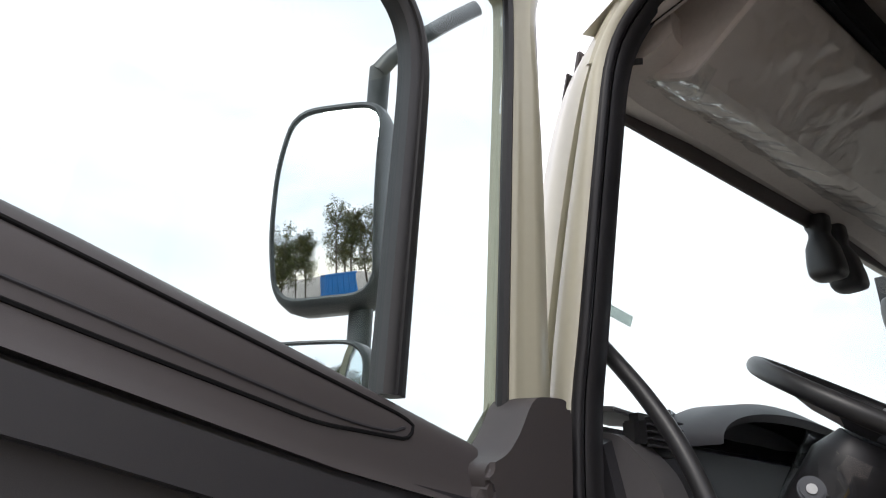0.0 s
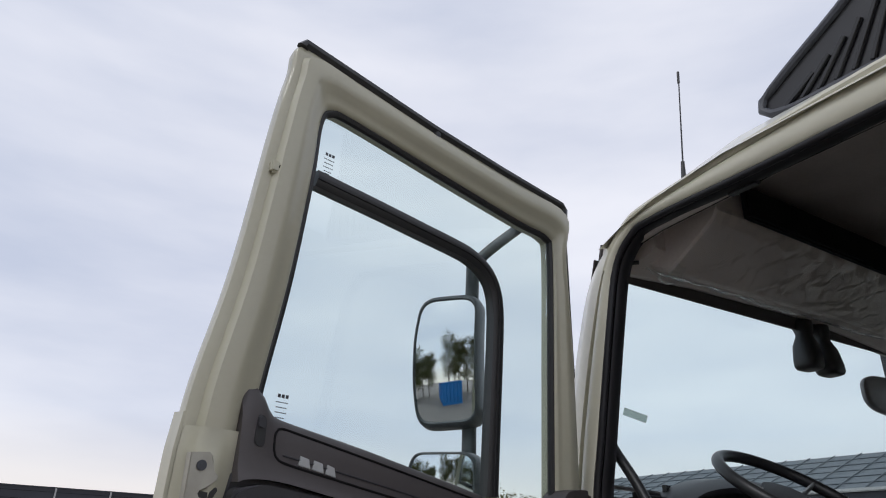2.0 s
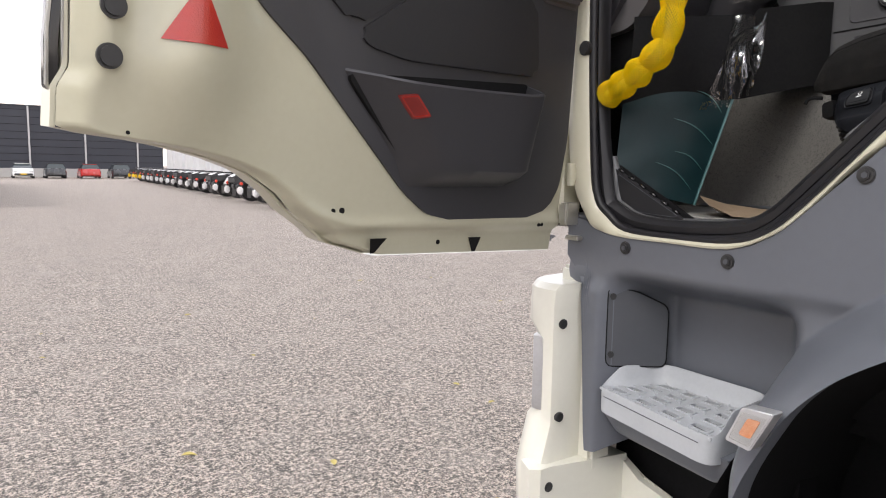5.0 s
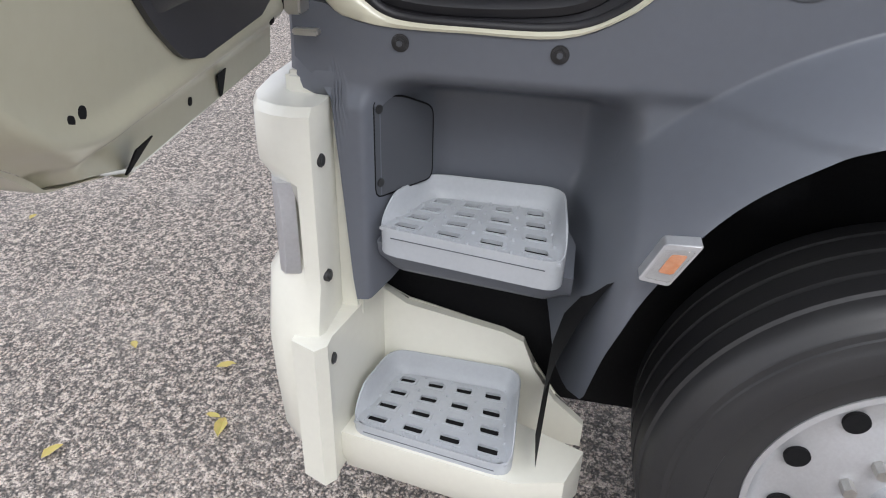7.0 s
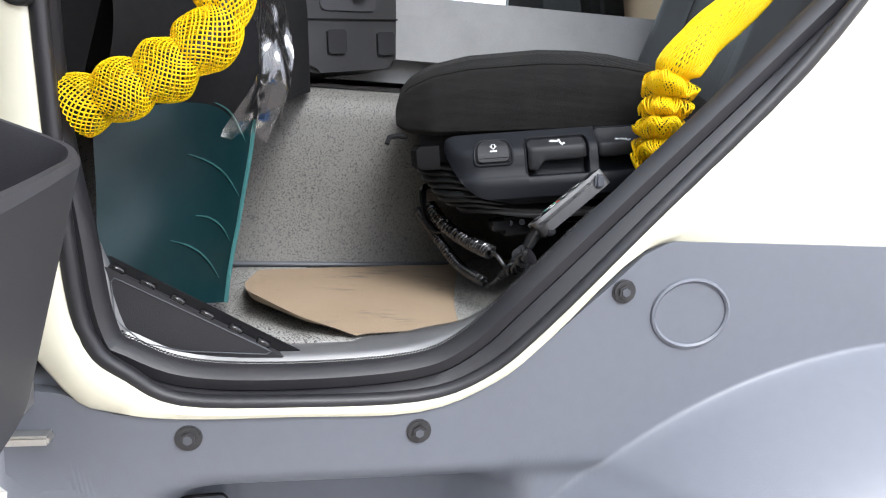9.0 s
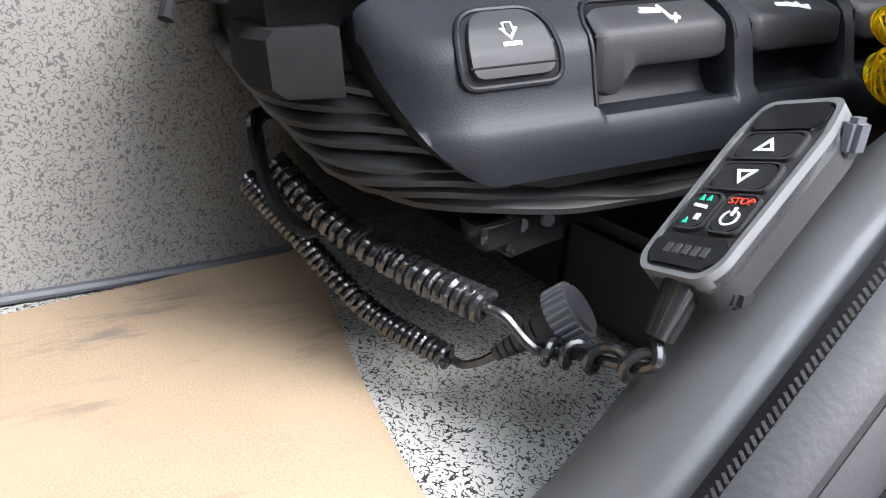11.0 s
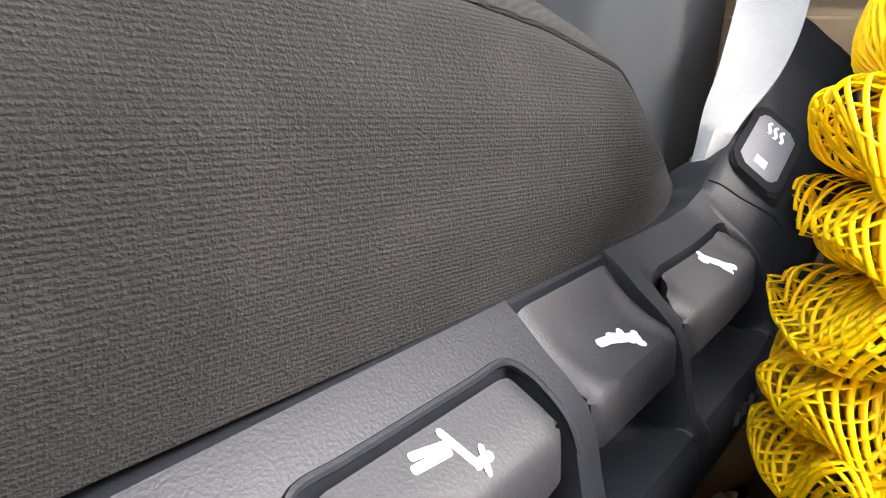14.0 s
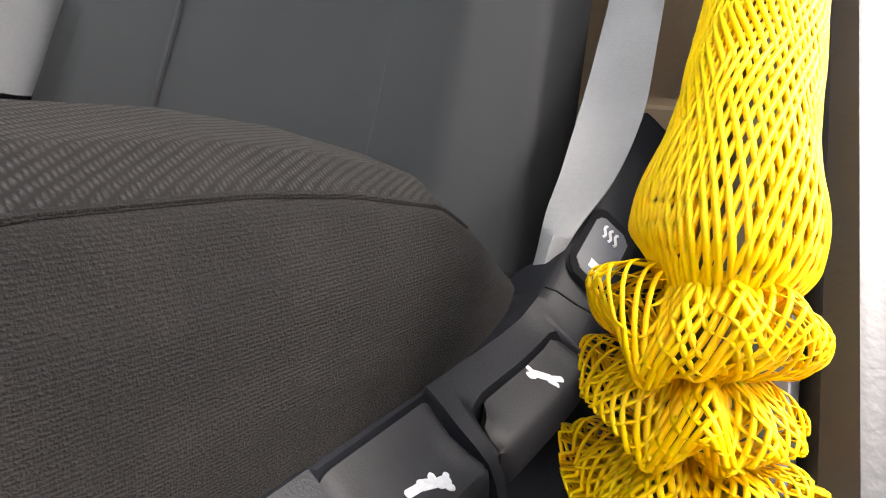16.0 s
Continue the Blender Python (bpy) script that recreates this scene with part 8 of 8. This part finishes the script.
hall2 = empty("clad_hall", (43, 10, 0), label="grey metal-clad hall with a long gutter line", category="warehouse")
part("wall", rbox((48, 16.5, 3.45), (10, 73, 6.9), 0), M["wallpanel"], hall2, smooth=0)
part("roof", loft([[Vector((43, y, 6.9)), Vector((51, y, 10.2)), Vector((52, y, 10.2)), Vector((52, y, 6.9))] for y in (-20, 53)]), M["roofmetal"], hall2, "grey sheet roof", smooth=0)
part("gutter", rbox((42.9, 16.5, 6.9), (0.25, 73.2, 0.22), 0.05), M["post"], hall2, "pale gutter")
for k in range(36):
    y0 = -19 + 2.0 * k
    part("roof_seam", loft([[Vector((43, y, 6.93)), Vector((51, y, 10.23)), Vector((51, y, 10.30)), Vector((43, y, 7.0))] for y in (y0, y0 + 0.06)]), M["roofmetal"], hall2, smooth=0)
for k in range(1, 6):
    part("roof_lap", cyl((43 + 1.35 * k, -20, 6.93 + 0.557 * k), (43 + 1.35 * k, 53, 6.93 + 0.557 * k), 0.05, 4), M["roofmetal"], hall2, smooth=0)


# ---------- parked cars and trucks ----------
def disc_wheel(c, r, w, parent, axis=(1, 0, 0)):
    a = Vector(axis)
    c = Vector(c)
    t = part("wheel", cyl(c - a * w / 2, c + a * w / 2, r, 24, bevel=r * 0.12), M["rubber"], parent, "black tyre")
    part("rim", cyl(c - a * (w / 2 + 0.012), c + a * (w / 2 + 0.012), r * 0.56, 18, bevel=0.02), M["alu"], t, "silver rim")


def car(x, y, mat, label, rear=False):
    ob = empty("parked_car", (x, y, 0), label=label, category="car", group="cars parked along the warehouse")
    k = -1 if rear else 1
    P = lambda px, py, pz: Vector((x + px, y - k * py, pz))
    secs = []
    for py, zt, zb, hw in ((2.15, 0.62, 0.32, 0.72), (2.05, 0.74, 0.22, 0.84), (1.3, 0.90, 0.2, 0.89), (0.6, 0.97, 0.2, 0.9), (-1.5, 0.99, 0.2, 0.9), (-2.0, 0.92, 0.25, 0.86), (-2.12, 0.72, 0.35, 0.78)):
        secs.append([P(px, py, pz) for px, pz in ((-hw, zb), (-hw - 0.02, (zt + zb) / 2), (-hw + 0.06, zt), (0, zt + 0.03), (hw - 0.06, zt), (hw + 0.02, (zt + zb) / 2), (hw, zb))])
    part("body", loft(secs), mat, ob)
    part("glasshouse", loft([[P(px, py, pz) for px, py in ((-hw, f), (hw, f), (hw, b), (-hw, b))] for pz, hw, f, b in ((0.95, 0.82, 0.85, -1.75), (1.38, 0.62, 0.1, -1.35))]), M["darkglass"], ob, "dark windows")
    part("roof_panel", rbox(P(0, -0.62, 1.40), (1.24, 1.5, 0.06), 0.03), mat, ob)
    for px in (-0.8, 0.8):
        for py in (1.35, -1.3):
            disc_wheel(P(px, py, 0.32), 0.32, 0.22, ob)
        part("headlight", rbox(P(px * 0.78, 2.1, 0.66), (0.34, 0.12, 0.13), 0.03), M["redprint"] if rear else M["silver"], ob)
    part("bumper", rbox(P(0, 2.12, 0.38), (1.5, 0.16, 0.2), 0.04), M["black"], ob)
    part("plate", rbox(P(0, 2.205, 0.42), (0.5, 0.02, 0.11), 0), M["yellowpaint"], ob, "blank yellow plate")


car(-1.0, 76.5, M["darkpaint"], "dark grey parked car facing the yard")
car(1.9, 76.5, M["whitepaint"], "white parked car facing the yard")
car(4.6, 76.5, M["darkpaint"], "dark parked hatchback by the wall", True)
car(7.6, 76.5, M["redpaint"], "red parked hatchback seen from behind", True)
car(10.4, 76.5, M["darkpaint"], "dark parked estate car seen from behind", True)


def tractor(x, y, yellow, tarp):
    """Bare tractor unit, its tail towards -x."""
    ob = empty("tractor_unit", (x, y, 0), label=("yellow-tailed" if yellow else "white-guarded") + " tractor unit chassis parked in a row", category="truck", group="row of tractor units")
    c = M["yellowpaint"] if yellow else M["whitepaint"]
    P = lambda a, b, z: Vector((x + a, y + b, z))
    part("chassis_frame", merge(rbox(P(2.4, -0.42, 0.92), (4.8, 0.09, 0.28), 0.02), rbox(P(2.4, 0.42, 0.92), (4.8, 0.09, 0.28), 0.02), rbox(P(0.05, 0, 0.92), (0.1, 0.9, 0.2), 0.02)), M["black"], ob)
    part("coupling_plate", loft([[P(a, b, z) for a, b in ((0.5, -0.3), (1.5, -0.45), (1.75, 0), (1.5, 0.45), (0.5, 0.3))] for z in (1.16, 1.22)]), M["black"], ob, "black fifth wheel plate")
    for b in (-1.0, 1.0):
        disc_wheel(P(1.15, b, 0.52), 0.52, 0.55, ob, (0, 1, 0))
        part("mudguard", loft([[P(1.15 + r * math.cos(a), b + bb, 0.52 + r * math.sin(a)) for bb, r in ((-0.3, 0.60), (0.3, 0.60), (0.3, 0.63), (-0.3, 0.63))] for a in (radians(q) for q in range(10, 175, 12))]), M["silverpaint"] if yellow else M["whitepaint"], ob, "rounded rear mudguard", smooth=30)
        part("lamp_box", rbox(P(0.12, b * 0.95, 0.80), (0.08, 0.24, 0.13), 0.03), M["redprint"], ob, "red tail lamp")
        part("tail_guard", rbox(P(0.08, b * 0.9, 0.52), (0.18, 0.34, 0.30), 0.05), c, ob, "painted tail guard")
        part("air_tank", cyl(P(0.25, b * 0.45, 0.66), P(0.25, b * 0.1, 0.66), 0.13, 16, bevel=0.03), M["black"], ob)
        part("mud_flap", rbox(P(0.42, b, 0.42), (0.03, 0.5, 0.4), 0.01), M["black"], ob)
    part("cab", loft([[P(a, b * 1.2, z) for a, b in ((3.3, -1), (3.3, 1), (5.5 - d, 1), (5.5 - d, -1))] for z, d in ((0.9, 0.0), (1.9, 0.0), (3.0, 0.3), (3.2, 0.5))]), M["whitepaint"], ob)
    part("air_deflector", loft([[P(a, b * 1.15, z) for a, b in ((3.2, -1), (3.2, 1), (4.4 + d, 1), (4.4 + d, -1))] for z, d in ((3.2, 0.6), (3.6, 0.3), (3.95, -0.5))]), M["bluetarp"] if tarp else M["whitepaint"], ob, "roof air deflector")
    for b in (-1.0, 1.0):
        disc_wheel(P(4.6, b, 0.52), 0.52, 0.3, ob, (0, 1, 0))


for k in range(10):
    f = k / 9
    tractor(9.4 + (7.0 - 9.4) * f, 64 + (23 - 64) * f, k < 2, k in (2, 4, 5))


def white_truck(x, y):
    """Cab-over truck with its nose towards +x."""
    ob = empty("white_truck", (x, y, 0), label="white cab-over truck with black mirrors parked in a row", category="truck", group="white trucks in a row")
    P = lambda a, b, z: Vector((x + a, y + b, z))
    part("cab", loft([[P(a, b, z) for a, b in ((-2.2, 0.0), (-0.25 - d, 0.0), (0.0 - d, 0.25), (0.0 - d, 2.25), (-0.25 - d, 2.5), (-2.2, 2.5))] for z, d in ((0.95, 0.0), (1.7, 0.0), (1.95, 0.02), (3.1, 0.14), (3.42, 0.22), (3.6, 0.4), (3.66, 0.8))]), M["whitepaint"], ob, "white cab shell", smooth=25)
    part("windscreen", loft([[P(0.02 - d, b, z) for b in (0.28, 2.22)] for z, d in ((1.95, 0.0), (3.05, 0.115))], closed_ring=False), M["darkglass"], ob)
    part("side_window", solid([(-1.55, 2.05), (-0.42, 2.0), (-0.55, 2.95), (-1.5, 2.95)], lambda u, v, w: P(u, w, v), -0.01, 0.004), M["darkglass"], ob, "tinted door window", smooth=0)
    part("door_line", merge(rbox(P(-1.62, 0.0, 2.0), (0.02, 0.012, 2.0), 0), rbox(P(-0.38, 0.0, 1.5), (0.02, 0.012, 1.0), 0)), M["dgrey"], ob)
    part("door_handle", rbox(P(-1.45, -0.015, 1.82), (0.2, 0.03, 0.05), 0.01), M["black"], ob)
    part("roof_visor", rbox(P(0.02, 1.25, 3.22), (0.22, 2.2, 0.14), 0.04), M["darkglass"], ob, "dark sun visor")
    part("step_panel", rbox(P(-0.62, -0.005, 0.98), (1.0, 0.03, 0.34), 0.02), M["black"], ob, "black side step panel")
    part("front_pillar", rbox(P(-0.12, 0.06, 2.5), (0.16, 0.1, 1.15), 0.03, 2), M["darkglass"], ob)
    part("badge", rbox(P(-0.72, -0.006, 1.55), (0.32, 0.012, 0.05), 0), M["dgrey"], ob)
    part("grille", merge(rbox(P(0.0, 1.25, 1.35), (0.05, 1.7, 0.5), 0.03), rbox(P(0.02, 1.25, 0.8), (0.05, 1.4, 0.25), 0.03)), M["black"], ob, "black grille")
    bu = part("bumper", loft([[P(a, b, z) for a, b in ((-0.7, -0.02), (-0.1, -0.02), (0.1 - d, 0.3), (0.1 - d, 2.2), (-0.1, 2.52), (-0.7, 2.52))] for z, d in ((0.32, 0.08), (0.45, 0.0), (0.95, 0.0), (1.05, 0.08))]), M["whitepaint"], ob, "white bumper")
    for b in (0.06, 2.2):
        part("headlight", rbox(P(0.0, b + 0.1, 0.74), (0.26, 0.26, 0.3), 0.05), M["darkglass"], bu, "clear headlight")
        part("wheel_arch", rbox(P(-1.35, 0.25 if b < 1 else 2.25, 0.75), (1.25, 0.5, 0.55), 0.12), M["black"], ob)
        disc_wheel(P(-1.35, 0.2 if b < 1 else 2.3, 0.52), 0.52, 0.32, ob, (0, 1, 0))
    part("step_well", rbox(P(-0.6, 0.0, 1.15), (0.5, 0.02, 0.35), 0.02), M["black"], ob)
    for b, s in ((-0.12, 1), (2.62, -1)):
        part("mirror", rbox(P(0.12, b - 0.12 * s, 2.45), (0.16, 0.26, 0.62), 0.05), M["black"], ob, "black side mirror")
        part("mirror_bracket", merge(cyl(P(-0.2, b + 0.14 * s, 2.85), P(0.1, b - 0.1 * s, 2.75), 0.03, 8), cyl(P(-0.1, b + 0.14 * s, 2.05), P(0.1, b - 0.1 * s, 2.15), 0.03, 8)), M["black"], ob)
    part("front_mirror", merge(rbox(P(0.25, 2.2, 3.0), (0.18, 0.3, 0.18), 0.05), cyl(P(-0.2, 2.2, 3.3), P(0.25, 2.2, 3.05), 0.02, 8)), M["black"], ob)
    part("body_box", rbox(P(-6.0, 1.25, 1.0), (7.4, 2.2, 0.4), 0.05), M["black"], ob, "bare black chassis")
    return ob


first = white_truck(-1.9, 26.3)
for k in range(1, 8):
    copy_thing(first, pose(-1.9 + 0.05 * (k % 3), 26.3 + 3.6 * k, 0))

# ---------- container behind, seen in the mirror ----------
con20 = empty("skip_container", (-15.6, -4.1, 0), label="blue ribbed steel roll-off container on the yard", category="container")
cm = lambda u, v, w: Vector((-21.7, -3.64, 0)) + Vector((0.13, -0.991, 0)) * u + Vector((0.991, 0.13, 0)) * v + Vector((0, 0, 1)) * w
part("box", loft([[cm(u, v, w) for u, v in ((0, 0), (2.5, 0), (2.5, 6.0), (0, 6.0))] for w in (0.0, 2.45)]), M["bluepaint"], con20, smooth=0)
for k in range(13):
    part("rib", loft([[cm(u, v, w) for u, v in ((0, 0.3 + 0.45 * k), (-0.08, 0.33 + 0.45 * k), (-0.08, 0.43 + 0.45 * k), (0, 0.46 + 0.45 * k))] for w in (0.3, 2.35)]), M["bluepaint"], con20, smooth=0)
for k in range(6):
    part("rib", loft([[cm(u, v, w) for u, v in ((0.1 + 0.45 * k, 6.0), (0.13 + 0.45 * k, 6.08), (0.23 + 0.45 * k, 6.08), (0.26 + 0.45 * k, 6.0))] for w in (0.3, 2.35)]), M["bluepaint"], con20, smooth=0)
part("top_rail", sweep([cm(u, v, 2.45) for u, v in ((0, 0), (2.5, 0), (2.5, 6.0), (0, 6.0))], 0.09, 6, closed=True), M["bluepaint"], con20)


# ---------- trees ----------
def tree(x, y, h, w, seed, leaves, size, sparse=0.0):
    rnd = random.Random(seed)
    ob = empty("tree", (x, y, 0), label="slender tree with thin green-brown foliage", category="tree", group="trees round the yard")
    bm = sweep([(x, y, -0.1), (x + 0.1 * rnd.uniform(-1, 1), y, h * 0.35), (x + 0.3 * rnd.uniform(-1, 1), y + 0.2 * rnd.uniform(-1, 1), h * 0.7), (x, y, h * 0.97)], lambda t: 0.02 * h * (1 - 0.92 * t) * 0.6 + 0.01, 8)
    tips = []
    for k in range(26):
        z0 = h * rnd.uniform(0.16, 0.86)
        a = rnd.uniform(0, 6.28)
        L = w * (1.05 - 0.75 * abs(z0 / h - 0.42)) * rnd.uniform(0.5, 1.0)
        p0 = Vector((x, y, z0))
        p1 = p0 + Vector((math.cos(a) * L * 0.5, math.sin(a) * L * 0.5, L * 0.45))
        p2 = p0 + Vector((math.cos(a) * L, math.sin(a) * L, L * rnd.uniform(0.7, 1.2)))
        bm = merge(bm, sweep([p0, p1, p2], lambda t: 0.045 * (1 - 0.8 * t), 5))
        tips += [(p1, 0.5), (p2, 1.0), ((p1 + p2) / 2, 0.8)]
    tips.append((Vector((x, y, h * 0.95)), 0.7))
    part("trunk", bm, M["bark"], ob, "grey-brown trunk and limbs")
    verts, faces = [], []
    for k in range(leaves):
        p, s = rnd.choice(tips)
        g = Vector((rnd.gauss(0, 1), rnd.gauss(0, 1), rnd.gauss(0, 0.9))) * w * 0.17
        c = p + g
        if c.z < 0.6:
            continue
        u = Vector((rnd.gauss(0, 1), rnd.gauss(0, 1), rnd.gauss(0, 1))).normalized() * size * rnd.uniform(0.5, 1.2)
        v = u.orthogonal().normalized() * size * rnd.uniform(0.35, 0.8)
        n = len(verts)
        verts += [c - u, c + v, c + u, c - v]
        faces.append((n, n + 1, n + 2, n + 3))
    me = bpy.data.meshes.new("crown")
    me.from_pydata([tuple(q) for q in verts], [], faces)
    me.materials.append(M["leaf"])
    cr = new("crown", me)
    cr.parent = ob
    bpy.context.view_layer.update()
    cr.matrix_parent_inverse = ob.matrix_world.inverted()
    return ob


rt = random.Random(21)
for k in range(22):
    s0 = -15 + 1.4 * k + rt.uniform(-0.5, 0.5)
    far = rt.uniform(-2.5, 3.0)
    if -3.2 < s0 < -0.4:
        continue
    tree(-27.5 + 0.242 * s0 - 0.97 * far, -6.3 - 0.97 * s0 - 0.242 * far, rt.uniform(7.5, 10.0) + (2.2 if s0 > 0 else 0), rt.uniform(1.9, 2.6), 100 + k, 3400, 0.13)
for k in range(9):
    tree(39 + 1.7 * k + rt.uniform(-0.6, 0.6), 60 + 1.0 * k + rt.uniform(-2, 2), rt.uniform(8.2, 9.6), 1.9, 200 + k, 2000, 0.17)

# ---------- puddles, debris and fallen leaves ----------
bm = bmesh.new()
ringv = [bm.verts.new((8.2 + (1.5 + 0.4 * math.sin(3 * a)) * math.cos(a), 10.6 + (0.8 + 0.2 * math.cos(2 * a)) * math.sin(a), 0.004)) for a in (2 * math.pi * k / 40 for k in range(40))]
bm.faces.new(ringv)
thing("puddle", bm, M["puddle"], "shallow puddle on the yard", "puddle", kind="structure", smooth=0)


def leaf_on_ground(x, y, s, turn, seed):
    rnd = random.Random(seed)
    m = Matrix.Translation((x, y, 0.012)) @ Matrix.Rotation(turn, 4, "Z")
    out = [(-1, 0), (-0.5, 0.38), (0.1, 0.48), (0.6, 0.25), (1.0, 0.0), (0.6, -0.25), (0.1, -0.48), (-0.5, -0.38)]
    bm = bmesh.new()
    mid = [bm.verts.new(m @ Vector((q * s, 0, 0.0))) for q in (-1, -0.5, 0.1, 0.6, 1.0)]
    up = [bm.verts.new(m @ Vector((q * s, r * s, 0.12 * s + 0.2 * s * rnd.random()))) for q, r in ((-0.5, 0.38), (0.1, 0.48), (0.6, 0.25))]
    dn = [bm.verts.new(m @ Vector((q * s, -r * s, 0.12 * s + 0.2 * s * rnd.random()))) for q, r in ((-0.5, 0.38), (0.1, 0.48), (0.6, 0.25))]
    for sd in (up, dn):
        bm.faces.new((mid[0], mid[1], sd[0]))
        bm.faces.new((mid[1], mid[2], sd[1], sd[0]))
        bm.faces.new((mid[2], mid[3], sd[2], sd[1]))
        bm.faces.new((mid[3], mid[4], sd[2]))
    thing("fallen_leaf", bm, M["dryleaf"], "yellow-green fallen leaf on the asphalt", "leaf", "fallen leaves", smooth=60)


for k, (x, y) in enumerate(((1.39, 2.29), (0.11, 1.98), (-0.5, 2.46), (0.58, 1.2), (0.55, 0.81), (0.26, 0.68), (0.3, 0.73), (-0.46, 1.7))):
    leaf_on_ground(x, y, 0.028 + 0.008 * (k % 3), 1.3 * k, k)
for k in range(26):
    leaf_on_ground(rt.uniform(-5, 4), rt.uniform(0.6, 9), rt.uniform(0.02, 0.04), rt.uniform(0, 6), 50 + k)
